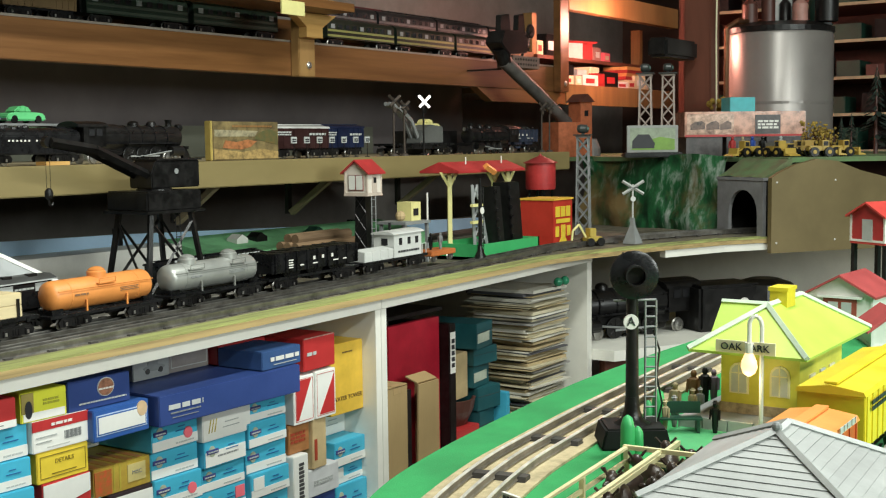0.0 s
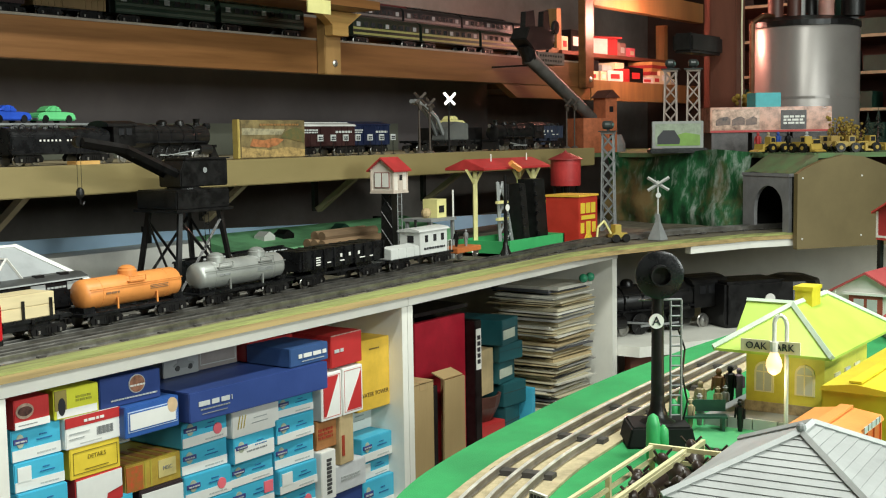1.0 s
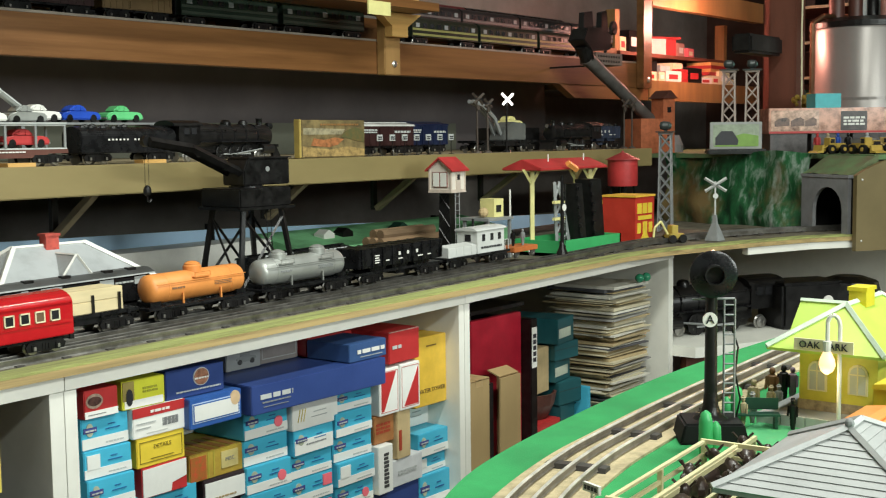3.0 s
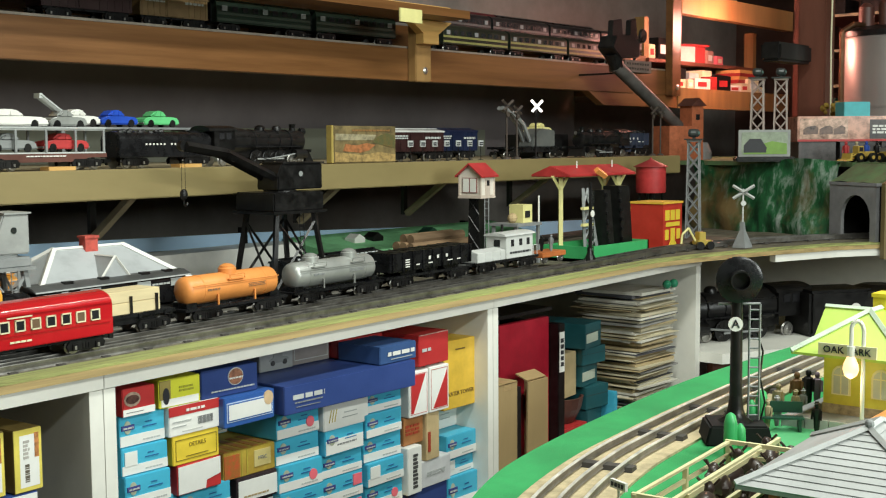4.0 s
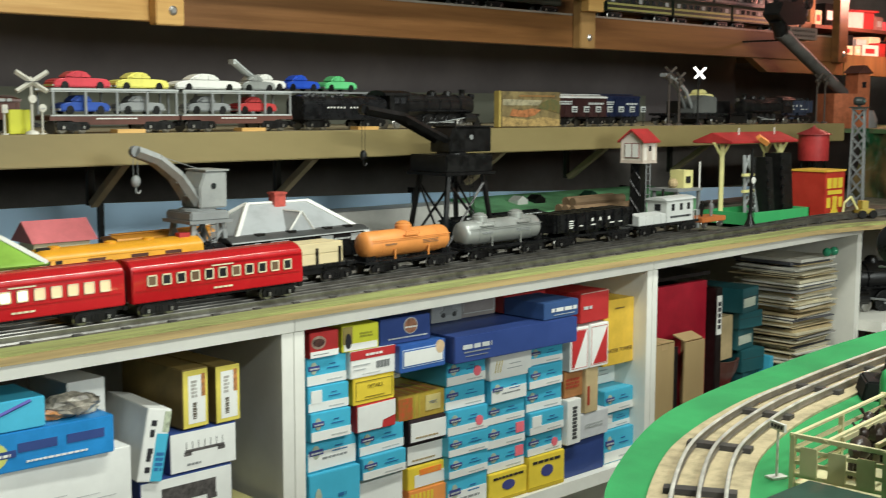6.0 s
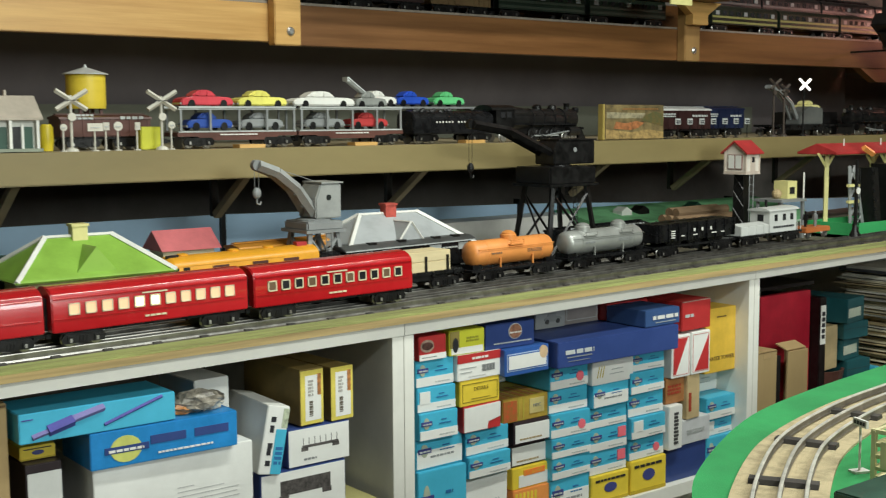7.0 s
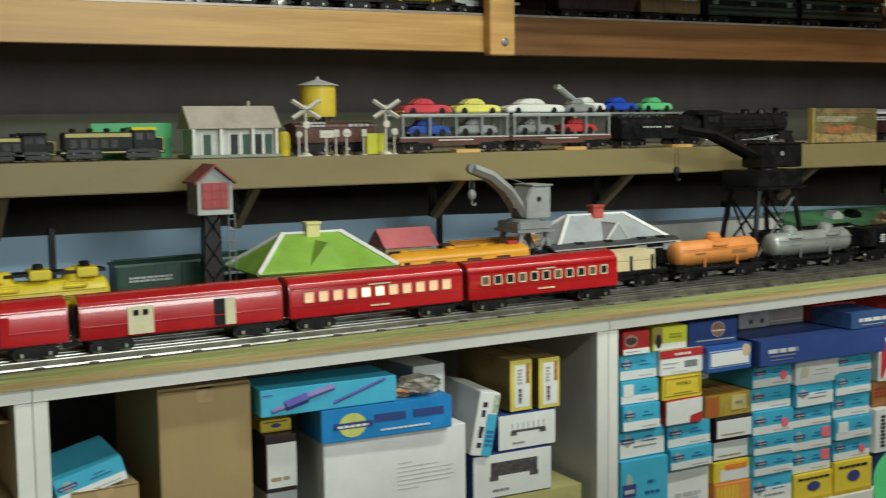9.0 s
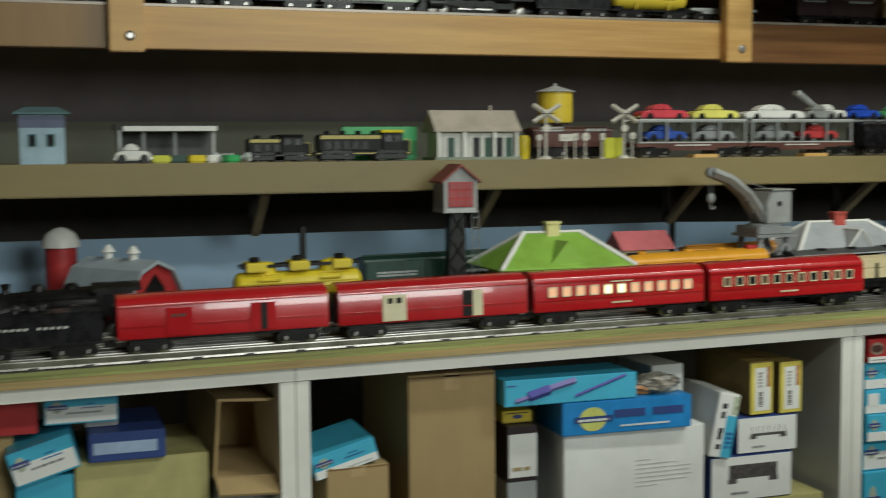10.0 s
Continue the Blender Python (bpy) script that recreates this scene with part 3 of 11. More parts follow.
def steam_engine(m, label, L=0.205, flip=1, bright=True):
    """A die-cast steam engine, smokebox towards -x."""
    t = thing("toy_steam_locomotive", label, "toy locomotive", m, group="toy locomotives")
    x0, x1 = -L / 2, L / 2
    cab0 = x1 - 0.046
    bm = bmn()
    lathe(bm, [(0.012, x0 + 0.012), (0.0165, x0 + 0.014), (0.0175, x0 + 0.018), (0.0175, x0 + 0.05), (0.0185, x0 + 0.052), (0.0185, cab0 - 0.04), (0.0205, cab0 - 0.03), (0.0205, cab0 + 0.002)], (0, 0, 0.037), 18, "x")
    boiler = part("boiler", bm, BLACKM, t, "matt black boiler", smooth=True)
    bm = bmn()
    for dx in (0.045, 0.07, 0.095, 0.12):
        lathe(bm, [(0.0192, x0 + dx), (0.0192, x0 + dx + 0.0015)], (0, 0, 0.037), 18, "x")
    part("boiler_band", bm, BLACK, boiler)
    bm = bmn()
    lathe(bm, [(0.0055, 0.0), (0.0048, 0.006), (0.0058, 0.012)], (x0 + 0.027, 0, 0.0525), 12)
    part("chimney", bm, BLACKM, t)
    for dx, r in ((0.062, 0.0075), (0.098, 0.0085)):
        bm = bmn()
        lathe(bm, [(r, 0.0), (r, 0.005), (r * 0.7, 0.008), (r * 0.2, 0.009)], (x0 + dx, 0, 0.0535), 12)
        part("dome", bm, BLACKM, t, smooth=True)
    bm = bmn()
    lathe(bm, [(0.0055, -0.006), (0.0055, 0.002), (0.0045, 0.003)], (x0 + 0.008, 0, 0.0525), 12, "x")
    hl = part("headlight", bm, BLACK, t)
    bm = bmn()
    lathe(bm, [(0.0042, -0.0066), (0.0042, -0.0062)], (x0 + 0.008, 0, 0.0525), 12, "x")
    part("lens", bm, STEEL, hl)
    bm = bmn()
    bx(bm, cab0, x1 - 0.006, -0.0225, 0.0225, 0.024, 0.052)
    ext(bm, arch(0.0235, 0.052, 0.0535, 0.0075, 8), cab0 - 0.004, x1 + 0.004)
    cab = part("cab", bm, BLACKM, t)
    for s in (-1, 1):
        for dx in (0.012, 0.026):
            part("cab_window", bx(bmn(), cab0 + dx - 0.005, cab0 + dx + 0.005, s * 0.0226 - 0.0005, s * 0.0226 + 0.0005, 0.040, 0.0495), DARKWIN, cab)
    bm = bmn()
    for s in (-1, 1):
        bx(bm, x0 + 0.03, cab0, s * 0.0205 - 0.0035, s * 0.0205 + 0.0035, 0.0275, 0.0295)
        tube(bm, [(x0 + 0.03, s * 0.020, 0.047), (cab0, s * 0.0225, 0.047)], 0.0006)
        for k in range(5):
            rod(bm, (x0 + 0.05 + 0.022 * k, s * 0.0185, 0.043), (x0 + 0.05 + 0.022 * k, s * 0.021, 0.048), 0.0006, 5)
    part("running_board", bm, BLACK, t)
    bm = bmn()
    bx(bm, x0 + 0.018, cab0 + 0.01, -0.012, 0.012, 0.012, 0.026)
    part("frame", bm, BLACKM, t)
    for s in (-1, 1):
        bm = bmn()
        lathe(bm, [(0.0075, x0 + 0.018), (0.0075, x0 + 0.042)], (0, s * 0.0195, 0.0165), 12, "x")
        part("cylinder", bm, BLACKM, t)
        xs = [x0 + 0.068 + 0.026 * k for k in range(3)]
        for x in xs:
            drive_wheel(t, x, 0.0118, 0.0115, s)
        bm = bmn()
        bx(bm, xs[0] - 0.002, xs[-1] + 0.002, s * 0.0205 - 0.0007, s * 0.0205 + 0.0007, 0.0085, 0.0108)
        bar(bm, (x0 + 0.042, s * 0.0215, 0.0165), (xs[1], s * 0.0215, 0.0098), 0.0018)
        part("side_rod", bm, STEEL if bright else GREY, t, "bright steel side rod")
        for x in (x0 + 0.026, x0 + 0.044, cab0 + 0.02):
            w = new("wheel", wheel_mesh())
            w.parent = t
            w.matrix_basis = pose(x, s * 0.0155, 0.0073, 0, 0, 0 if s > 0 else 180)
    part("pilot", ext(bmn(), [(x0 - 0.004, 0.002), (x0 + 0.014, 0.002), (x0 + 0.014, 0.019), (x0 + 0.006, 0.019)], -0.0175, 0.0175, "y"), BLACKM, t, "black slatted pilot")
    part("pilot_beam", bx(bmn(), x0 + 0.004, x0 + 0.012, -0.02, 0.02, 0.019, 0.0235), BLACKM, t)
    return t


def tender(m, label, L=0.14, round_top=False, letters=True):
    t = thing("toy_tender", label, "toy tender", m, group="toy tenders")
    h = L / 2
    prof = arch(0.0225, 0.0155, 0.040, 0.012, 8) if round_top else [(-0.0225, 0.0155), (0.0225, 0.0155), (0.0225, 0.046), (0.0205, 0.048), (-0.0205, 0.048), (-0.0225, 0.046)]
    b = part("body", ext(bmn(), prof, -h, h), BLACK, t, "black tender body", bevel=0.001)
    bm = bmn()
    rnd = random.Random(5)
    for k in range(40):
        ball(bm, (rnd.uniform(-h + 0.012, 0.012), rnd.uniform(-0.014, 0.014), 0.049 + rnd.uniform(0, 0.003)), rnd.uniform(0.003, 0.0055), 1, 1, 0.8, 6, 4)
    part("coal_load", bm, paint("coal", (0.015, 0.015, 0.016), 0.5, bump=0.5, fine=300), t, "heap of black coal")
    part("hatch", bx(bmn(), h - 0.03, h - 0.014, -0.008, 0.008, 0.048, 0.053), BLACK, t)
    if letters:
        bm = bmn()
        for k in range(12):
            if k != 6:
                bx(bm, -0.038 + 0.0064 * k, -0.0352 + 0.0064 * k, -0.0231, -0.0226, 0.0322, 0.0348)
        part("lettering", bm, WHITEP, b, "white painted lettering")
    part("step_rail", bx(bmn(), -h, h, -0.0232, 0.0232, 0.0145, 0.0168), BLACKM, t)
    for s in (-1, 1):
        truck(t, s * (h - 0.028), base=0.026)
        coupler(t, s * h, s)
    return t


def tank_car(m, label, mat, domes=1, L=0.17, frame_mat=BLACK):
    t = thing("toy_tank_car", label, "toy tank car", m, group="freight cars")
    h = L / 2
    bm = bmn()
    lathe(bm, [(0.005, -h + 0.004), (0.012, -h + 0.0055), (0.0165, -h + 0.009), (0.0178, -h + 0.013), (0.0178, h - 0.013), (0.0165, h - 0.009), (0.012, h - 0.0055), (0.005, h - 0.004)], (0, 0, 0.0375), 22, "x")
    tank = part("tank", bm, mat, t, smooth=True)
    for dx in (-h + 0.03, h - 0.03):
        part("band", lathe(bmn(), [(0.0181, dx), (0.0181, dx + 0.0014)], (0, 0, 0.0375), 22, "x"), mat, tank)
    for dx in ((0,) if domes == 1 else (-h * 0.45, h * 0.45)):
        bm = bmn()
        lathe(bm, [(0.0115, 0.0), (0.0115, 0.008), (0.0098, 0.0095), (0.0098, 0.011), (0.005, 0.0135), (0.002, 0.014)], (dx, 0, 0.0515), 16)
        part("dome", bm, mat, tank, smooth=True)
        bm = bmn()
        bx(bm, dx - 0.013, dx + 0.013, -0.0195, -0.010, 0.0470, 0.0480)
        tube(bm, [(dx - 0.012, -0.0195, 0.0478), (dx - 0.012, -0.0195, 0.0535), (dx + 0.012, -0.0195, 0.0535), (dx + 0.012, -0.0195, 0.0478)], 0.0006)
        part("dome_platform", bm, mat, tank)
    bm = bmn()
    bars(bm, -h * 0.58, -h * 0.34, 0.0365, 0.0400, -0.0178, 1, 2)
    bars(bm, h * 0.25, h * 0.6, 0.0350, 0.0405, -0.0177, 3, 9, 0.5)
    part("lettering", bm, paint("faded_brown_ink", (0.22, 0.12, 0.06), 0.5) if mat is ORANGE else GREY if mat is SILVER else INK, tank)
    bm = bmn()
    tube(bm, [(-h + 0.010, -0.0192, 0.0445), (h - 0.010, -0.0192, 0.0445)], 0.0006)
    for dx in (-h + 0.03, 0.0, h - 0.03):
        tube(bm, [(dx, -0.0192, 0.0445), (dx, -0.0168, 0.0440)], 0.0005)
    for s in (-1, 1):
        bx(bm, s * 0.03 - 0.001, s * 0.03 + 0.001, -0.0185, -0.0165, 0.018, 0.031)
    part("handrail", bm, mat, tank)
    bm = bmn()
    bx(bm, -h - 0.004, h + 0.004, -0.021, 0.021, 0.0145, 0.0175)
    for s in (-1, 1):
        bx(bm, s * (h - 0.012) - 0.008, s * (h - 0.012) + 0.008, -0.013, 0.013, 0.0175, 0.0235)
    bx(bm, -h + 0.02, h - 0.02, -0.009, 0.009, 0.010, 0.0145)
    part("frame", bm, frame_mat, t)
    for s in (-1, 1):
        truck(t, s * (h - 0.03))
        coupler(t, s * (h + 0.004), s)
    return t


def hopper_car(m, label, mat=BLACK, L=0.19, load=True, group="freight cars"):
    t = thing("toy_hopper_car", label, "toy hopper car", m, group=group)
    h = L / 2
    body = part("body", ext(bmn(), [(-0.0215, 0.024), (0.0215, 0.024), (0.023, 0.052), (-0.023, 0.052)], -h, h), mat, t, bevel=0.0008)
    for k in range(9):
        x = -h + 0.006 + (L - 0.012) * k / 8
        part("rib", bx(bmn(), x - 0.0013, x + 0.0013, -0.0245, 0.0245, 0.0245, 0.0525), mat, body)
    bm = bmn()
    for dx in (-0.05, 0.0, 0.05):
        ext(bm, [(dx - 0.02, 0.024), (dx + 0.02, 0.024), (dx + 0.008, 0.009), (dx - 0.008, 0.009)], -0.017, 0.017, "y")
    part("hopper_chute", bm, mat, t)
    if load:
        bm = bmn()
        rnd = random.Random(8)
        for k in range(90):
            ball(bm, (rnd.uniform(-h + 0.006, h - 0.006), rnd.uniform(-0.018, 0.018), 0.051 + rnd.uniform(0, 0.005)), rnd.uniform(0.003, 0.006), 1, 1, 0.8, 6, 4)
        part("coal_load", bm, paint("coal", (0.015, 0.015, 0.016), 0.5, bump=0.5, fine=300), t)
    bm = bmn()
    for x_ in (-0.10, 0.10, 0.32):
        bx(bm, x_ * h - 0.0022, x_ * h + 0.0022, -0.0252, -0.0247, 0.0375, 0.0425)
    for k in range(4):
        bx(bm, -0.62 * h - 0.005, -0.62 * h + 0.004 + 0.001 * (k % 2), -0.0252, -0.0247, 0.0300 + 0.0034 * k, 0.0316 + 0.0034 * k)
    for x_, w_ in ((-0.38, 0.004), (-0.08, 0.005), (0.40, 0.006), (0.62, 0.004)):
        bx(bm, x_ * h - w_, x_ * h + w_, -0.0252, -0.0247, 0.0315, 0.0332)
    part("lettering", bm, WHITEP, body, "white painted lettering")
    part("frame", bx(bmn(), -h - 0.004, h + 0.004, -0.019, 0.019, 0.0145, 0.018), BLACK, t)
    for s in (-1, 1):
        truck(t, s * (h - 0.03))
        coupler(t, s * (h + 0.003), s)
    return t


PALEGREY = paint("pale_grey_plastic", (0.60, 0.61, 0.59), 0.45, var=0.08)


def work_caboose(m, label):
    t = thing("toy_work_caboose", label, "toy caboose", m, group="freight cars")
    h = 0.082
    part("deck", bx(bmn(), -h - 0.004, h + 0.004, -0.021, 0.021, 0.0145, 0.0185), BLACK, t)
    b = part("tool_box", ext(bmn(), [(-0.02, 0.0186), (0.02, 0.0186), (0.02, 0.034), (0, 0.0375), (-0.02, 0.034)], -h + 0.002, -0.006), PALEGREY, t, bevel=0.0007)
    for x in (-0.06, -0.04, -0.02):
        part("lid_strap", bx(bmn(), x - 0.001, x + 0.001, -0.0206, 0.0206, 0.02, 0.0345), PALEGREY, b)
    cab = part("cab", bx(bmn(), -0.005, h - 0.012, -0.0205, 0.0205, 0.0186, 0.055), PALEGREY, t, bevel=0.0006)
    for x in (0.012, 0.035, 0.056):
        part("window", bx(bmn(), x - 0.004, x + 0.004, -0.0212, 0.0212, 0.038, 0.049), DARKWIN, cab)
    part("window", bx(bmn(), -0.0058, -0.0045, -0.008, 0.004, 0.038, 0.049), DARKWIN, cab)
    r = part("roof", ext(bmn(), arch(0.0225, 0.055, 0.0555, 0.005, 8), -0.009, h - 0.007), PALEGREY, t)
    bm = bmn()
    rod(bm, (0.02, 0.006, 0.059), (0.02, 0.006, 0.072), 0.0022, 8)
    part("stove_pipe", bm, BLACKM, r)
    bm = bmn()
    for s in (-1, 1):
        tube(bm, [(h - 0.008, s * 0.019, 0.0185), (h - 0.008, s * 0.019, 0.035), (h + 0.002, s * 0.019, 0.035), (h + 0.002, s * 0.019, 0.0185)], 0.0006)
    part("railing", bm, PALEGREY, t)
    bm = bmn()
    bars(bm, 0.005, 0.062, 0.026, 0.031, -0.0207, 1, 4)
    part("lettering", bm, INK, cab)
    for s in (-1, 1):
        truck(t, s * (h - 0.026), base=0.026)
        coupler(t, s * (h + 0.003), s)
    return t


def flat_car(m, label, deck_mat, L=0.17):
    t = thing("toy_flat_car", label, "toy flat car", m, group="freight cars")
    h = L / 2
    d = part("deck", ext(bmn(), [(-0.0215, 0.019), (0.0215, 0.019), (0.0215, 0.0235), (-0.0215, 0.0235)], -h - 0.003, h + 0.003), deck_mat, t, bevel=0.0006)
    part("sill", ext(bmn(), [(-h * 0.6, 0.012), (h * 0.6, 0.012), (h * 0.75, 0.019), (-h * 0.75, 0.019)], -0.02, 0.02, "y"), deck_mat, t)
    for k in range(5):
        x = -h * 0.85 + 1.7 * h * k / 4
        for s in (-1, 1):
            part("stake_pocket", bx(bmn(), x - 0.002, x + 0.002, s * 0.0222 - 0.001, s * 0.0222 + 0.001, 0.0175, 0.0232), deck_mat, d)
    for s in (-1, 1):
        truck(t, s * (h - 0.028))
        coupler(t, s * (h + 0.002), s)
    return t


def timber_load(m):
    t = thing("timber_load", "pale cream wooden beams stacked on a black flat car", "load", m, group="freight loads")
    for k in range(3):
        for j in range(2):
            part("beam", bx(bmn(), -0.068 + 0.001 * j, 0.068 - 0.0015 * k, -0.0185 + 0.0127 * k, -0.0063 + 0.0127 * k, 0.0237 + 0.0135 * j, 0.0369 + 0.0135 * j), paint("raw_cream_timber", (0.70, 0.58, 0.34), 0.6, var=0.1, stretch=(0.3, 2, 2)), t, bevel=0.0006)
    for x in (-0.05, -0.012, 0.026, 0.062):
        part("stake", bx(bmn(), x - 0.0014, x + 0.0014, -0.0212, -0.0188, 0.0237, 0.044), BLACKM, t, "black stake")
    return t


def box_car(m, label, mat, L=0.19, roof=None, ribs=12, door=None, group="freight cars", H=0.062):
    t = thing("toy_box_car", label, "toy box car", m, group=group)
    h = L / 2
    b = part("body", bx(bmn(), -h, h, -0.0215, 0.0215, 0.017, H - 0.006), mat, t, bevel=0.0006)
    part("roof", ext(bmn(), [(-0.0225, H - 0.006), (0.0225, H - 0.006), (0.021, H - 0.003), (0, H), (-0.021, H - 0.003)], -h - 0.002, h + 0.002), roof or mat, t)
    part("roof_walk", bx(bmn(), -h, h, -0.004, 0.004, H + 0.0004, H + 0.0016), roof or mat, t)
    for k in range(ribs):
        x = -h + 0.004 + (L - 0.008) * k / (ribs - 1)
        part("rib", bx(bmn(), x - 0.001, x + 0.001, -0.0224, 0.0224, 0.018, H - 0.0062), mat, b)
    d = part("door", bx(bmn(), -0.017, 0.017, -0.0236, 0.0236, 0.0185, H - 0.008), door or mat, b)
    bm = bmn()
    bars(bm, -h * 0.85, -h * 0.3, 0.040, 0.048, -0.0227, 2, 3)
    bars(bm, h * 0.3, h * 0.85, 0.040, 0.046, -0.0227, 1, 4)
    part("lettering", bm, LGREY if mat is not YELLOW else INK, b)
    part("underframe", bx(bmn(), -h + 0.004, h - 0.004, -0.018, 0.018, 0.0138, 0.0169), BLACK, t)
    for s in (-1, 1):
        truck(t, s * (h - 0.03))
        coupler(t, s * (h + 0.001), s)
    return t


def diesel(m, label, mat, L=0.25, nose=-1, stripe=None, nose_mat=None):
    """A streamlined diesel engine with its nose towards nose * x."""
    t = thing("toy_diesel_locomotive", label, "toy locomotive", m, group="toy locomotives")
    h = L / 2
    q = nose
    prof = arch(0.0235, 0.0165, 0.052, 0.011, 8)
    xa = h - 0.05
    bm = bmn()
    ext(bm, prof, -q * h, q * xa)
    b = part("body", bm, mat, t, smooth=True)
    bm = bmn()
    rings = []
    for u, w, z1, r in ((0.0, 1.0, 0.052, 0.011), (0.012, 0.99, 0.048, 0.010), (0.02, 0.97, 0.036, 0.008), (0.035, 0.90, 0.034, 0.007), (0.046, 0.72, 0.030, 0.006), (0.052, 0.45, 0.026, 0.004)):
        rings.append([bm.verts.new((q * (xa + u), p[0] * w, p[1])) for p in arch(0.0235, 0.0165, z1, r, 8)])
    for a, c in zip(rings, rings[1:]):
        for k in range(len(a)):
            bm.faces.new((a[k], a[(k + 1) % len(a)], c[(k + 1) % len(a)], c[k]))
    bm.faces.new(rings[-1])
    n = part("nose", bm, mat, t, smooth=True)
    if nose_mat:
        part("nose_panel", bx(bmn(), q * (xa + 0.030) - 0.010, q * (xa + 0.030) + 0.010, -0.009, 0.009, 0.038, 0.0425), nose_mat, n, "yellow painted nose panel")
        for s in (-1, 1):
            part("nose_stripe", bx(bmn(), q * (xa + 0.016) - 0.014, q * (xa + 0.016) + 0.014, s * 0.0232 - 0.0006, s * 0.0232 + 0.0006, 0.020, 0.0225), nose_mat, n, "yellow painted stripe")
    for s in (-1, 1):
        part("windscreen", ext(bmn(), [(q * (xa + 0.0125), 0.0475), (q * (xa + 0.021), 0.0375), (q * (xa + 0.0225), 0.040), (q * (xa + 0.014), 0.051)], s * 0.010 - 0.0075, s * 0.010 + 0.0075, "y"), DARKWIN, n)
        for dx in (0.0, -0.014):
            part("cab_window", bx(bmn(), q * (xa + dx) - 0.004, q * (xa + dx) + 0.004, s * 0.0238 - 0.0006, s * 0.0238 + 0.0006, 0.042, 0.051), DARKWIN, b)
        for dx in (-0.06, -0.115, -0.16):
            part("side_grille", bx(bmn(), q * (xa + dx) - 0.011, q * (xa + dx) + 0.011, s * 0.0238 - 0.0005, s * 0.0238 + 0.0005, 0.043, 0.050), BROWN if mat is DORANGE else BLACKM, b)
        if stripe:
            for z in (0.022, 0.0475):
                part("stripe", bx(bmn(), -h + 0.002, h - 0.052, s * 0.0238 - 0.0004, s * 0.0238 + 0.0004, z, z + 0.0016), stripe, b, "yellow painted stripe")
        for z in (0.052, 0.030):
            part("body_seam", bx(bmn(), -h + 0.002, h - 0.052, s * 0.0236 - 0.0004, s * 0.0236 + 0.0004, z, z + 0.0009), mat, b)
    for dx in (-0.02, -0.09, -0.14):
        bm = bmn()
        lathe(bm, [(0.007, 0.0), (0.007, 0.002), (0.004, 0.003)], (q * (xa + dx), 0, 0.0625), 12)
        part("roof_fan", bm, mat if not stripe else BLACKM, t)
    part("horn", bx(bmn(), q * (xa - 0.004) - 0.008, q * (xa - 0.004) + 0.008, -0.008, -0.004, 0.0615, 0.065), BLACKM, t)
    bm = bmn()
    lathe(bm, [(0.004, 0.0), (0.0045, 0.004)], (q * (xa + 0.047), 0, 0.0305), 10, "x")
    part("headlight", bm, STEEL, n)
    part("frame", bx(bmn(), -h + 0.004, h - 0.01, -0.019, 0.019, 0.0125, 0.0166), BLACK, t)
    for s in (-1, 1):
        truck(t, s * (h - 0.045), mat if mat is DORANGE and s == q else BLACKM, 0.032)
    coupler(t, -q * h, -q)
    return t


def toy_auto(m, label, mat, L=0.075, tow=False):
    t = thing("toy_automobile", label, "toy car", m @ Matrix.Diagonal((1.0, 1.12, 1.12, 1.0)), group="toy automobiles")
    h = L / 2
    bm = bmn()
    prof = [(-h, 0.0035), (h, 0.0035), (h, 0.0085), (h * 0.95, 0.0118), (h * 0.78, 0.0136), (h * 0.4, 0.0142), (-h * 0.5, 0.0142), (-h * 0.8, 0.0132), (-h * 0.96, 0.0108), (-h, 0.008)]
    ext(bm, prof, -0.0135, 0.0135, "y")
    b = part("body", bm, mat, t, smooth=True, bevel=0.0030)
    bm = bmn()
    cab = [(-h * 0.58, 0.0136), (h * 0.40, 0.0136), (h * 0.27, 0.0195), (h * 0.12, 0.0222), (-h * 0.20, 0.0226), (-h * 0.42, 0.0198)]
    ext(bm, cab, -0.0112, 0.0112, "y")
    c = part("cabin", bm, mat, t, smooth=True, bevel=0.0024)
    for s in (-1, 1):
        part("side_window", ext(bmn(), [(-h * 0.36, 0.0152), (-h * 0.06, 0.0152), (-h * 0.06, 0.0205), (-h * 0.24, 0.0205)], s * 0.0115 - 0.0004, s * 0.0115 + 0.0004, "y"), mat, c)
        part("side_window", ext(bmn(), [(-h * 0.01, 0.0152), (h * 0.26, 0.0152), (h * 0.13, 0.0203), (-h * 0.01, 0.0205)], s * 0.0115 - 0.0004, s * 0.0115 + 0.0004, "y"), mat, c)
        for dx in (-h * 0.62, h * 0.6):
            bm = bmn()
            lathe(bm, [(0.0052, -0.0015), (0.0052, 0.0015), (0.0025, 0.0018)], (dx, s * 0.0125, 0.0052), 12, "y")
            part("wheel", bm, BLACKM, t)
    for s in (-1, 1):
        part("bumper", bx(bmn(), s * h - 0.001, s * h + 0.0012, -0.012, 0.012, 0.0045, 0.0068), STEEL, b)
    if tow:
        bm = bmn()
        bar(bm, (h * 0.2, -0.004, 0.014), (-h * 1.25, -0.004, 0.040), 0.0042)
        bar(bm, (h * 0.2, 0.004, 0.014), (-h * 1.25, 0.004, 0.040), 0.0042)
        bx(bm, -h * 1.32, -h * 1.15, -0.006, 0.006, 0.036, 0.042)
        part("tow_boom", bm, LGREY, t, "grey towing boom")
    return t


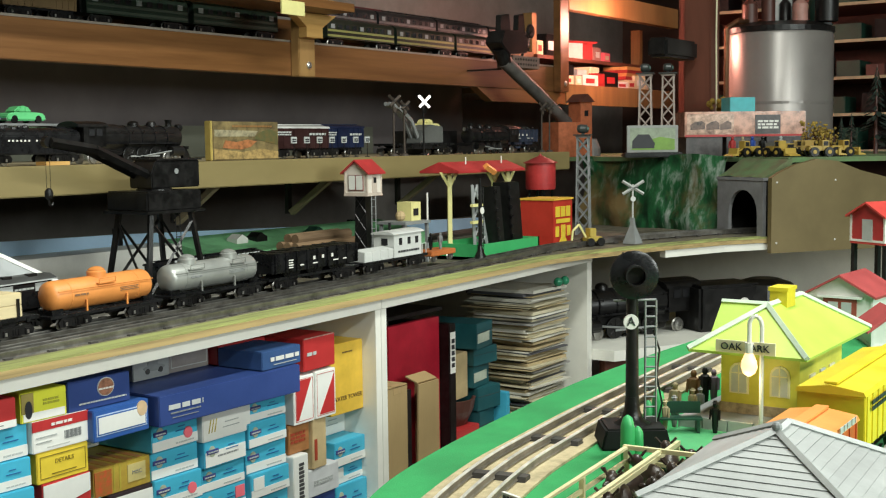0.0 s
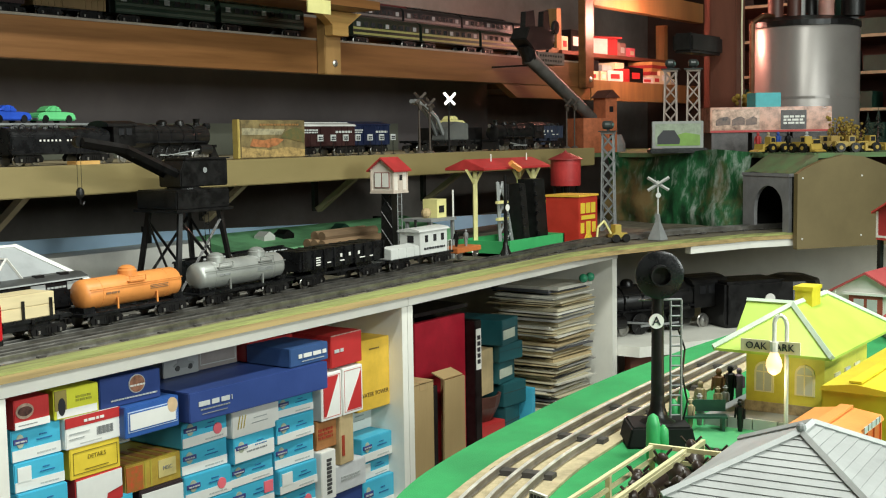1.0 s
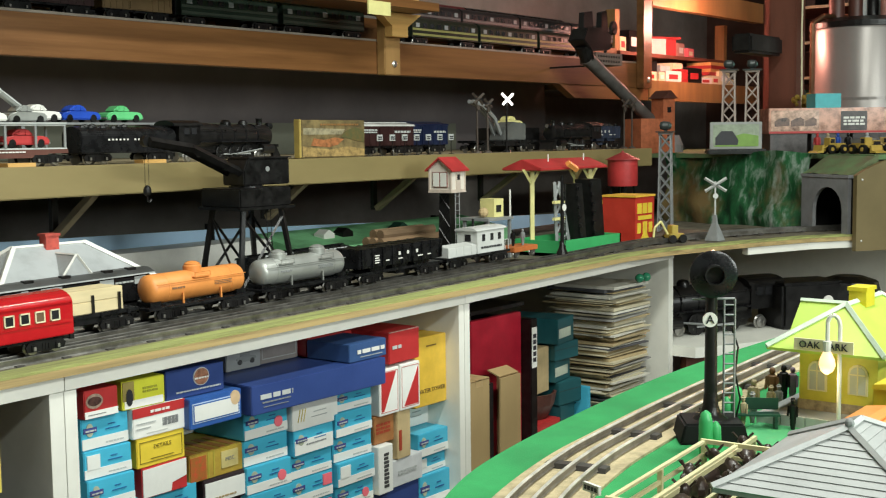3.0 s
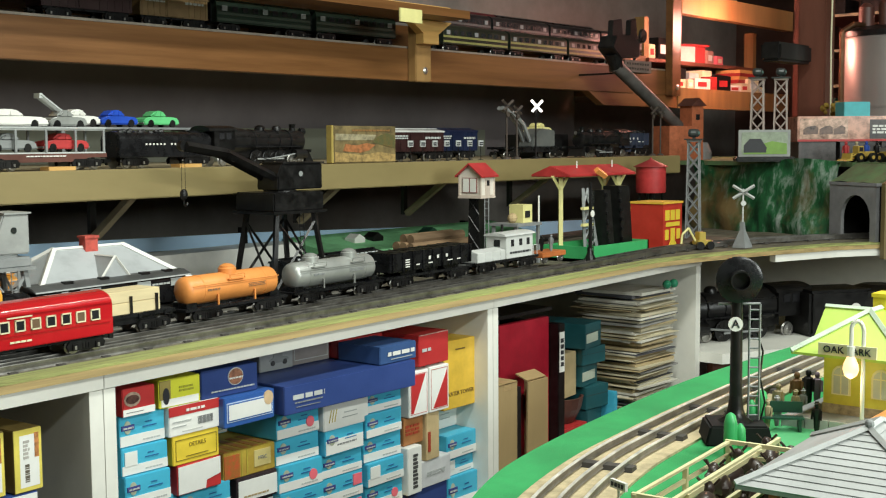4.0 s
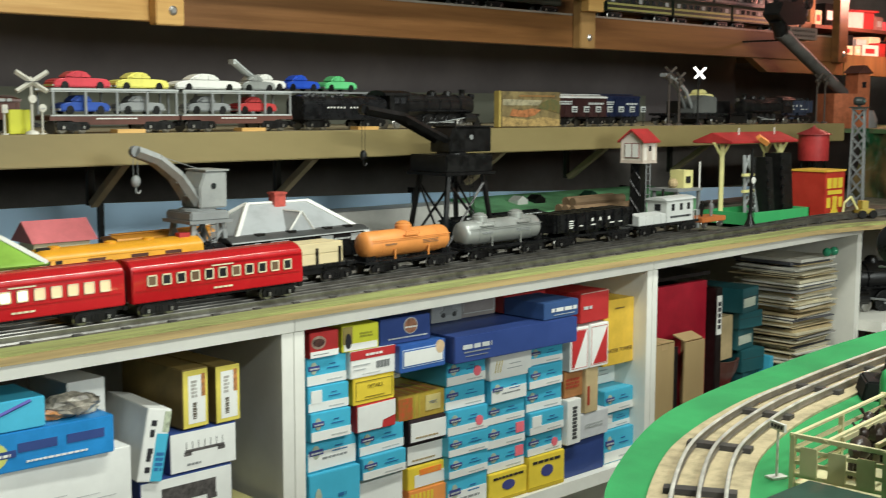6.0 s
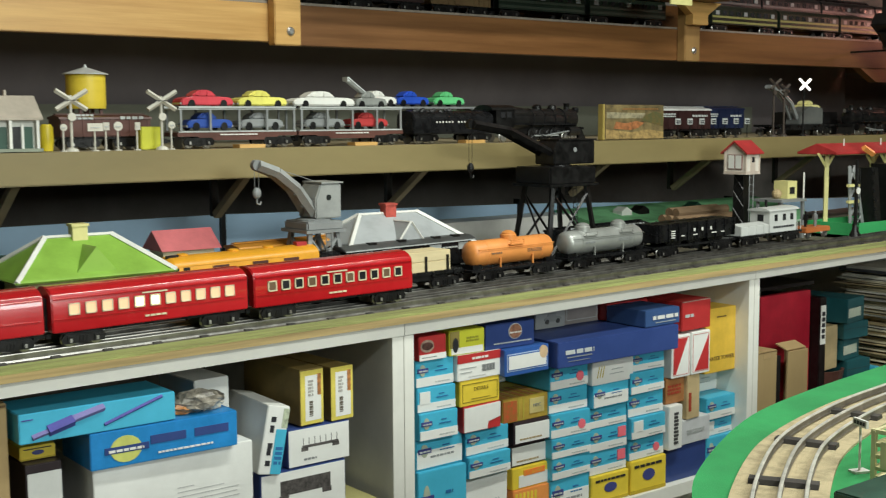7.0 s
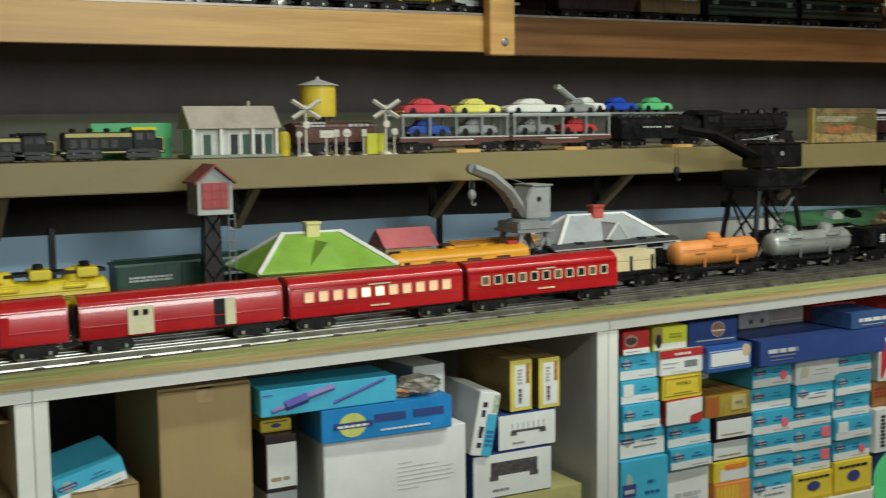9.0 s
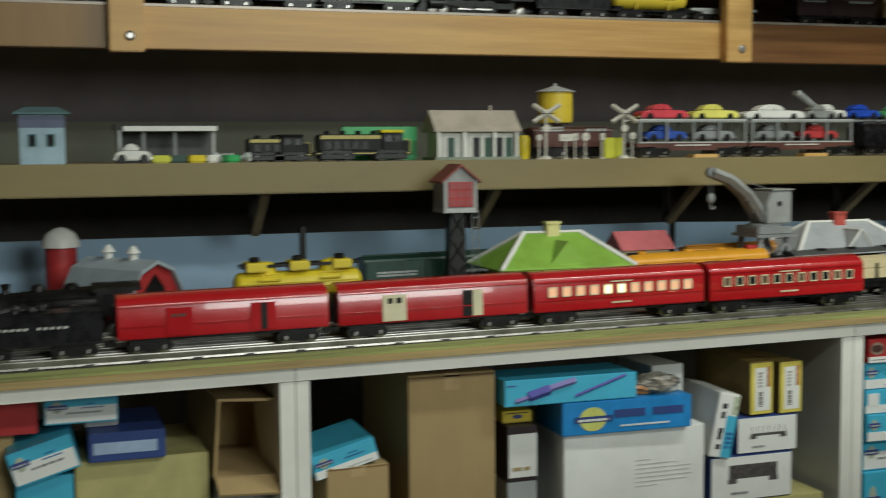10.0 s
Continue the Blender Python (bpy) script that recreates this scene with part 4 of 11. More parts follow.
def auto_carrier(m, label):
    t = thing("toy_auto_carrier_car", label, "toy car carrier", m, group="freight cars")
    h = 0.092
    part("frame", ext(bmn(), [(-h - 0.002, 0.016), (-h * 0.7, 0.016), (-h * 0.6, 0.0105), (h * 0.6, 0.0105), (h * 0.7, 0.016), (h + 0.002, 0.016), (h + 0.002, 0.0215), (-h - 0.002, 0.0215)], -0.021, 0.021, "y"), BROWN, t, "dark brown underframe")
    part("lower_deck", bx(bmn(), -h, h, -0.0215, 0.0215, 0.0216, 0.0235), LGREY, t)
    part("upper_deck", bx(bmn(), -h, h, -0.0215, 0.0215, 0.0525, 0.0545), LGREY, t, "grey upper deck")
    for s in (-1, 1):
        for k in range(5):
            x = -h + 0.003 + (2 * h - 0.006) * k / 4
            part("post", bx(bmn(), x - 0.0016, x + 0.0016, s * 0.0215 - 0.0012, s * 0.0215 + 0.0012, 0.0236, 0.0524), GREY, t)
        part("guard_rail", bx(bmn(), -h, h, s * 0.0225 - 0.0006, s * 0.0225 + 0.0006, 0.0546, 0.0572), LGREY, t)
        bm = bmn()
        bars(bm, -0.03, 0.03, 0.0175, 0.0202, -0.0216 if s < 0 else 0.0222, 1, 6)
        part("lettering", bm, WHITEP, t)
        truck(t, s * (h - 0.03))
        coupler(t, s * (h + 0.002), s)
    return t


# ---- the red train on the front track ----
def main_pose(x):
    for a, b in zip(MAIN_LINE, MAIN_LINE[1:]):
        if a[0] <= x <= b[0]:
            u = (x - a[0]) / (b[0] - a[0])
            y = a[1] + u * (b[1] - a[1])
            rz = math.degrees(math.atan2(b[1] - a[1], b[0] - a[0]))
            return pose(x, y, deck_z(min(x, 2.7)) + RAIL_H, 0, -0.83, rz)
    return on_rail(x, TRACK_Y[0])


TRAIN_X = -0.174
steam_engine(main_pose(TRAIN_X + 0.1035), "black steam engine with bright rods pulling a red passenger train")
tender(main_pose(TRAIN_X + 0.283), "black square tender coupled behind a steam engine")
red_car(0, main_pose(TRAIN_X + 0.478), "glossy red baggage car with a sliding door")
red_car(1, main_pose(TRAIN_X + 0.711), "red baggage car with cream doors, one slid open")
red_car(2, main_pose(TRAIN_X + 0.941), "red passenger coach with brightly lit windows")
red_car(3, main_pose(TRAIN_X + 1.171), "red passenger coach with cream window frames")

# ---- freight cars on the second and third tracks ----


def black_coach(m, label, L=0.215):
    """A long low black coach with a dark grey flat roof and pale side plates."""
    t = thing("toy_coach", label, "toy train car", m, group="freight cars")
    h = L / 2
    b = part("body", bx(bmn(), -h, h, -0.0215, 0.0215, 0.0165, 0.0490), BLACK, t, bevel=0.001)
    part("roof", ext(bmn(), [(-0.025, 0.0492), (0.025, 0.0492), (0.024, 0.0515), (0.012, 0.0560), (-0.012, 0.0560), (-0.024, 0.0515)], -h - 0.004, h + 0.006), paint("dark_grey_roof", (0.055, 0.057, 0.057), 0.45, var=0.3), t, "dark grey roof", bevel=0.0008)
    part("eave_line", bx(bmn(), -h - 0.003, h + 0.005, -0.0258, -0.0251, 0.0490, 0.0506), LGREY, t, "bright roof edge")
    for x, w_ in ((-0.070, 0.0045), (-0.035, 0.014), (0.042, 0.010), (0.092, 0.009)):
        part("side_plate", bx(bmn(), x - w_, x + w_, -0.0222, -0.0214, 0.0375, 0.0470), LGREY, b, "pale grey side plate")
    for x in (0.0, 0.068):
        nb_ = part("name_panel", bx(bmn(), x - 0.018, x + 0.018, -0.0221, -0.0214, 0.0380, 0.0465), DARKWIN, b)
        bm = bmn()
        bars(bm, x - 0.014, x + 0.014, 0.0405, 0.0440, -0.0224, 1, 7)
        part("lettering", bm, LGREY, nb_)
    for x in (-0.06, -0.01, 0.05, 0.085):
        part("roof_vent", bx(bmn(), x - 0.006, x + 0.006, -0.016, -0.008, 0.0545, 0.0580), BLACKM, t)
    for sd in (-1, 1):
        truck(t, sd * (h - 0.032))
        coupler(t, sd * h, sd)
    return t


black_coach(on_rail(1.212, TRACK_Y[2]), "black tinplate coach with dark grey roof before a grey station")
tender(on_rail(1.040, TRACK_Y[2]), "black rounded tender standing before a black coach", 0.115, True, False)
flat_car(on_rail(0.975, TRACK_Y[1]), "dark green flat car on the second track", DGREEN)
mis = thing("missile_load", "white toy rocket lying on a green flat car", "load", on_rail(0.965, TRACK_Y[1]), group="freight loads")
bm = bmn()
lathe(bm, [(0.003, -0.075), (0.0085, -0.068), (0.0095, -0.05), (0.0095, 0.045), (0.006, 0.062), (0.001, 0.072)], (0, 0, 0.0333), 16, "x")
part("body", bm, WHITEP, mis, "white plastic rocket body", smooth=True)
bm = bmn()
for dx in (-0.04, 0.03):
    bx(bm, dx - 0.004, dx + 0.004, -0.012, 0.012, 0.0236, 0.0275)
part("cradle", bm, DGREEN, mis)
flat_car(on_rail(1.150, TRACK_Y[1]), "black flat car loaded with cream beams", BLACK)
timber_load(on_rail(1.150, TRACK_Y[1]))
tank_car(on_rail(1.337, TRACK_Y[1]), "orange single-dome tank car on a black frame", ORANGE, 1, 0.160)
tank_car(on_rail(1.521, TRACK_Y[1]), "silver grey two-dome tank car", SILVER, 2, 0.168)
hopper_car(on_rail(1.716, TRACK_Y[1]), "empty black hopper car with white lettering", L=0.192, load=False)
work_caboose(on_rail(1.910, TRACK_Y[1]), "light grey work caboose with tool box")
hc = thing("toy_handcar", "small orange hand car with two workmen figures", "toy rail car", on_rail(2.045, TRACK_Y[1]), group="freight cars")
part("deck", bx(bmn(), -0.036, 0.036, -0.02, 0.02, 0.010, 0.0185), paint("worn_orange", (0.50, 0.15, 0.04), 0.5), hc, bevel=0.001)
for dx in (-0.024, 0.024):
    for s in (-1, 1):
        w = new("wheel", wheel_mesh())
        w.parent = hc
        w.matrix_basis = pose(dx, s * 0.0155, 0.0073, 0, 0, 0 if s > 0 else 180)


def figure(m, label, coat, legs=BLACKM, h=0.040, hat=None):
    """A small standing toy figure, one plain shape."""
    k = h / 0.04
    bm = bmn()
    ball(bm, (0, 0, 0.036 * k), 0.0033 * k, 1, 1, 1.15, 8, 6)
    lathe(bm, [(0.0028 * k, 0.0), (0.004 * k, 0.008 * k), (0.0046 * k, 0.02 * k), (0.0056 * k, 0.026 * k), (0.005 * k, 0.031 * k), (0.002 * k, 0.033 * k)], (0, 0, 0), 8)
    for s in (-1, 1):
        rod(bm, (0, s * 0.0055 * k, 0.030 * k), (-0.002 * k, s * 0.0062 * k, 0.017 * k), 0.0015 * k, 6)
    if hat:
        lathe(bm, [(0.0045 * k, 0.0), (0.003 * k, 0.001 * k), (0.0025 * k, 0.003 * k)], (0, 0, 0.0385 * k), 8)
    o = part("toy_figurine", bm, coat, None, smooth=True)
    o.matrix_basis = m
    return tagged(o, label, "figurine", "toy figurines")


figure(pose(2.035, 1.884, deck_z(2.04) + RAIL_H + 0.0186), "tiny workman figurine in dark clothes", BLACKM, h=0.028)
figure(pose(2.055, 1.878, deck_z(2.05) + RAIL_H + 0.0186), "tiny workman figurine in grey clothes", GREY, h=0.028)
diesel(on_rail(0.935, TRACK_Y[2]), "orange streamlined diesel engine on a siding", DORANGE, 0.252)
YT = on_rail(0.415, TRACK_Y[2]) @ Matrix.Diagonal((1.0, 1.1, 1.16, 1.0))
yt = tank_car(YT, "yellow triple tank car with black fittings", YELLOW, 0, 0.165)
part("walkway", bx(bmn(), -0.070, 0.074, -0.012, 0.012, 0.0600, 0.0630), BLACKM, yt, "black walkway along the top")
for x in (-0.052, 0.0, 0.052):
    hb = part("hatch_box", bx(bmn(), x - 0.012, x + 0.012, -0.016, 0.016, 0.0560, 0.0655), YELLOW, yt, "low yellow hatch box", bevel=0.0012)
    part("hatch_lid", lathe(bmn(), [(0.0065, 0.0656), (0.0065, 0.0690), (0.0045, 0.0705)], (x, 0, 0), 12), BLACKM, hb)
box_car(on_rail(1.12, TRACK_Y[3] + 0.002), "old orange tinplate passenger car behind a diesel", paint("orange_tin", (0.62, 0.26, 0.03), 0.45), 0.26, None, 14)
box_car(on_rail(0.625, TRACK_Y[3] + 0.04), "dark green box car by the sky board", DGREEN, 0.2, None, 14, H=0.066)
steam_engine(on_rail(0.14, TRACK_Y[2]), "matt black steam engine half hidden by coaches", 0.17, bright=False)
box_car(on_rail(-0.02, TRACK_Y[1]), "red box car at the bench end", REDROOF, 0.16)
box_car(on_rail(1.63, TRACK_Y[2] + 0.03), "low dark gondola behind the tank cars", BLACK, 0.2, H=0.045)

# ---- buildings and cranes on the main bench ----
def hip_roof(bm, hx, hy, z0, rise, ridge):
    """A hipped roof: eaves half sizes hx, hy, ridge half length."""
    e = [bm.verts.new(p) for p in ((-hx, -hy, z0), (hx, -hy, z0), (hx, hy, z0), (-hx, hy, z0))]
    r = [bm.verts.new((-ridge, 0, z0 + rise)), bm.verts.new((ridge, 0, z0 + rise))]
    lo = [bm.verts.new((v.co.x, v.co.y, z0 - 0.002)) for v in e]
    bm.faces.new((e[0], e[1], r[1], r[0]))
    bm.faces.new((e[2], e[3], r[0], r[1]))
    bm.faces.new((e[1], e[2], r[1]))
    bm.faces.new((e[3], e[0], r[0]))
    for k in range(4):
        bm.faces.new((lo[k], lo[(k + 1) % 4], e[(k + 1) % 4], e[k]))
    bm.faces.new(lo[::-1])
    return bm


def arched_window(parent, x, y, z0, w, h, frame=CREAM, pane=LGREY, face=-1):
    prof = [(x - w, z0), (x + w, z0)] + [(x + w * math.cos(math.pi * k / 6), z0 + h + w * math.sin(math.pi * k / 6)) for k in range(7)]
    f = part("window", ext(bmn(), prof, y, y + face * 0.0012, "y"), frame, parent, "cream arched window frame")
    prof2 = [(x - w * 0.78, z0 + 0.001), (x + w * 0.78, z0 + 0.001)] + [(x + w * 0.78 * math.cos(math.pi * k / 6), z0 + h + w * 0.78 * math.sin(math.pi * k / 6)) for k in range(7)]
    part("pane", ext(bmn(), prof2, y, y + face * 0.0016, "y"), pane, f)
    bm = bmn()
    bx(bm, x - 0.0005, x + 0.0005, min(y, y + face * 0.002), max(y, y + face * 0.002), z0, z0 + h + w)
    bx(bm, x - w * 0.8, x + w * 0.8, min(y, y + face * 0.002), max(y, y + face * 0.002), z0 + h * 0.95, z0 + h * 0.95 + 0.001)
    part("glazing_bar", bm, frame, f)


def station(m, label, wall_mat, roof_mat, trim_mat, chim_mat, hx, hy, zw, rise, ridge, sign="", eave=0.02, base_mat=None, wall2=None, eave_mat=None):
    t = thing("toy_station", label, "toy building", m, group="toy stations")
    base_mat = base_mat or LGREY
    part("base", bx(bmn(), -hx * 0.92, hx * 0.92, -hy * 0.92, hy * 0.92, 0.0, 0.006), base_mat, t)
    wx, wy = hx - eave, hy - eave
    w = part("wall", bx(bmn(), -wx, wx, -wy, wy, 0.006, zw), wall_mat, t)
    part("brick_course", bx(bmn(), -wx - 0.0008, wx + 0.0008, -wy - 0.0008, wy + 0.0008, 0.006, 0.006 + (zw - 0.006) * 0.22), wall2 or paint("tan_brick_print", (0.36, 0.30, 0.20), 0.7, var=0.3, scale=140), w)
    r = part("roof", hip_roof(bmn(), hx, hy, zw, rise, ridge), roof_mat, t)
    bm = bmn()
    k = 0.0035
    for sx in (-1, 1):
        for sy in (-1, 1):
            bar(bm, (sx * hx, sy * hy, zw), (sx * ridge, 0, zw + rise), k * 1.5)
    bar(bm, (-ridge, 0, zw + rise), (ridge, 0, zw + rise), k)
    part("roof_ridge", bm, trim_mat, r)
    bm = bmn()
    for s in (-1, 1):
        bar(bm, (-hx, s * hy, zw), (hx, s * hy, zw), 0.003)
        bar(bm, (s * hx, -hy, zw), (s * hx, hy, zw), 0.003)
    part("eave_edge", bm, eave_mat or roof_mat, r)
    if eave_mat:
        part("eave_board", bx(bmn(), -hx - 0.003, hx + 0.003, -hy - 0.003, hy + 0.003, zw - 0.006, zw - 0.0022), eave_mat, r, "dark eave board")
        for x in (-0.06, -0.02, 0.025, 0.065):
            part("wall_panel", bx(bmn(), x - 0.010, x + 0.010, -wy - 0.0012, -wy + 0.0002, 0.024, 0.046), LGREY if x > 0.05 or x < -0.05 else GREY, w, "grey lettered wall panel")
    part("dormer", ext(bmn(), [(-0.026, zw + rise * 0.06), (0.026, zw + rise * 0.06), (0.0, zw + rise * 0.80)], -hy * 0.88, 0.0, "y"), roof_mat, r)
    if eave_mat:
        bm = bmn()
        for s in (-1, 1):
            bar(bm, (s * 0.028, -hy * 0.885, zw + rise * 0.05), (0, -hy * 0.885, zw + rise * 0.82), 0.0024)
        bar(bm, (0, -hy * 0.88, zw + rise * 0.80), (0, -hy * 0.2, zw + rise * 0.80), 0.002)
        part("dormer_edge", bm, trim_mat, r)
    c = part("chimney", bx(bmn(), -0.009, 0.009, -0.007, 0.007, zw + rise * 0.75, zw + rise + 0.014), chim_mat, t)
    part("cap", bx(bmn(), -0.0105, 0.0105, -0.0085, 0.0085, zw + rise + 0.0115, zw + rise + 0.0145), chim_mat, c)
    for s in (-1, 1):
        arched_window(w, s * wx * 0.55, -wy, 0.006 + zw * 0.25, 0.0085, zw * 0.36)
        arched_window(w, s * wx * 0.55, wy, 0.006 + zw * 0.25, 0.0085, zw * 0.36, face=1)
    part("door", bx(bmn(), -0.010, 0.010, -wy - 0.001, -wy + 0.001, 0.0062, zw * 0.72), paint("brown_door", (0.16, 0.07, 0.04), 0.5), w)
    if sign:
        b = part("sign_board", bx(bmn(), -0.028, 0.028, -hy - 0.0005, -hy + 0.002, zw - 0.002, zw + 0.010), LGREEN if roof_mat is LGREEN else roof_mat, t)
        words("sign_letters", sign, 0.0105, INK, b, pose(0, -hy - 0.0008, zw + 0.0042))
    return t


station(on_deck(0.757, 1.985), "lime green roofed tin station with yellow walls", paint("pale_yellow_tin", (0.62, 0.58, 0.30), 0.45), MGREEN, WHITEP, PALEYEL, 0.094, 0.06, 0.063, 0.042, 0.040)
station(on_deck(1.222, 2.012), "black walled tin station with silver grey roof", BLACK, paint("grey_tin_roof", (0.42, 0.44, 0.45), 0.45, metal=0.2, var=0.12), WHITEP, BRICKR, 0.112, 0.062, 0.054, 0.046, 0.050, base_mat=GREY, wall2=GREY, eave_mat=BLACK)
ht = thing("toy_shed", "small pink roofed tin shed", "toy building", on_deck(0.925, 2.06), group="toy buildings")
part("wall", bx(bmn(), -0.036, 0.036, -0.02, 0.02, 0.0, 0.075), CREAM, ht)
part("roof", ext(bmn(), [(-0.03, 0.071), (0.03, 0.071), (0.0, 0.096)], -0.042, 0.042), paint("pink_tin", (0.56, 0.14, 0.15), 0.5), ht)


def gable_house(t, w, d, h, rise, wall_mat, roof_mat, trim, z=0.0, window=None, panes=(2, 3), over=0.006):
    """A little house whose gable looks to -y."""
    prof = [(-w, z), (w, z), (w, z + h), (0, z + h + rise), (-w, z + h)]
    wl = part("wall", ext(bmn(), prof, -d, d, "y"), wall_mat, t)
    bm = bmn()
    for s in (-1, 1):
        a, b = (s * (w + over), z + h - over * rise / w), (0, z + h + rise)
        n = 0.0028
        ext(bm, [(a[0], a[1]), (b[0], b[1]), (b[0], b[1] + n), (a[0], a[1] + n)], -d - over, d + over, "y")
    part("roof", bm, roof_mat, t)
    bm = bmn()
    for sx in (-1, 1):
        for sy in (-1, 1):
            bx(bm, sx * w - 0.0014, sx * w + 0.0014, sy * d - 0.0014, sy * d + 0.0014, z, z + h)
    bx(bm, -w - 0.001, w + 0.001, -d - 0.0012, d + 0.0012, z, z + 0.003)
    part("trim", bm, trim, wl)
    if window:
        ww, wh, zc = w * (0.8 if window is REDROOF else 0.68), h * (0.4 if window is REDROOF else 0.34), z + h * 0.52
        f = part("window", bx(bmn(), -ww, ww, -d - 0.0016, -d, zc - wh, zc + wh), window, wl)
        nx, nz = panes
        for i in range(nx):
            for j in range(nz):
                x0 = -ww + 2 * ww * i / nx + 0.0012
                z0 = zc - wh + 2 * wh * j / nz + 0.0012
                part("pane", bx(bmn(), x0, x0 + 2 * ww / nx - 0.0024, -d - 0.0021, -d - 0.001, z0, z0 + 2 * wh / nz - 0.0024), WHITEP if window is not REDROOF else paint("dark_red_pane", (0.33, 0.05, 0.05), 0.3), f)
        part("door", bx(bmn(), w - 0.0006, w + 0.0014, -0.007, 0.007, z + 0.003, z + h * 0.8), trim, wl)
        part("side_window", bx(bmn(), w + 0.0012, w + 0.002, -0.004, 0.004, z + h * 0.5, z + h * 0.74), DARKWIN, wl)
    return wl


def signal_tower(m, label, z_house, w, d, h, rise, wall, roof, trim, window, panes, post):
    t = thing("toy_signal_tower", label, "toy building", m, group="toy signal towers")
    bm = bmn()
    ext(bm, [(-0.0135, 0.0), (0.0135, 0.0), (0.0095, z_house), (-0.0095, z_house)], -0.010, 0.010, "y")
    part("lattice_post", bm, post, t)
    for s in (-1, 1):
        for k in range(4):
            z0 = z_house * k / 4
            part("brace", bar(bmn(), (-s * 0.0105, -0.0107, z0 + 0.003), (s * 0.0105, -0.0107, z0 + z_house / 4), 0.0016), post, t)
    bm = bmn()
    for k in range(10):
        bar(bm, (0.021, -0.008, 0.006 + z_house * k / 10), (0.029, -0.008, 0.006 + z_house * k / 10), 0.001)
    for x in (0.021, 0.029):
        bar(bm, (x, -0.008, 0.0), (x, -0.008, z_house), 0.0012)
    part("ladder", bm, GREY, t)
    part("floor_plate", bx(bmn(), -w - 0.002, w + 0.002, -d - 0.002, d + 0.002, z_house, z_house + 0.0025), trim, t)
    gable_house(t, w, d, h, rise, wall, roof, trim, z_house + 0.0026, window, panes)
    return t


signal_tower(on_deck(0.632, 2.010, -1), "grey switch tower with red window and roof", 0.135, 0.0205, 0.022, 0.040, 0.017, paint("dull_grey_tower", (0.30, 0.31, 0.30), 0.5), paint("dull_red_tin", (0.24, 0.06, 0.05), 0.6), paint("dull_white_trim", (0.45, 0.46, 0.44), 0.5), REDROOF, (3, 3), BLACKM)
signal_tower(on_deck(1.985, 1.985, -85), "white yard tower with red roof on a black lattice post", 0.121, 0.0215, 0.0215, 0.038, 0.017, paint("warm_white_plastic", (0.74, 0.68, 0.60), 0.45, var=0.07), REDROOF, paint("pinkish_trim", (0.62, 0.52, 0.44), 0.5), paint("maroon_sash", (0.20, 0.05, 0.04), 0.5), (2, 1), BLACKM)


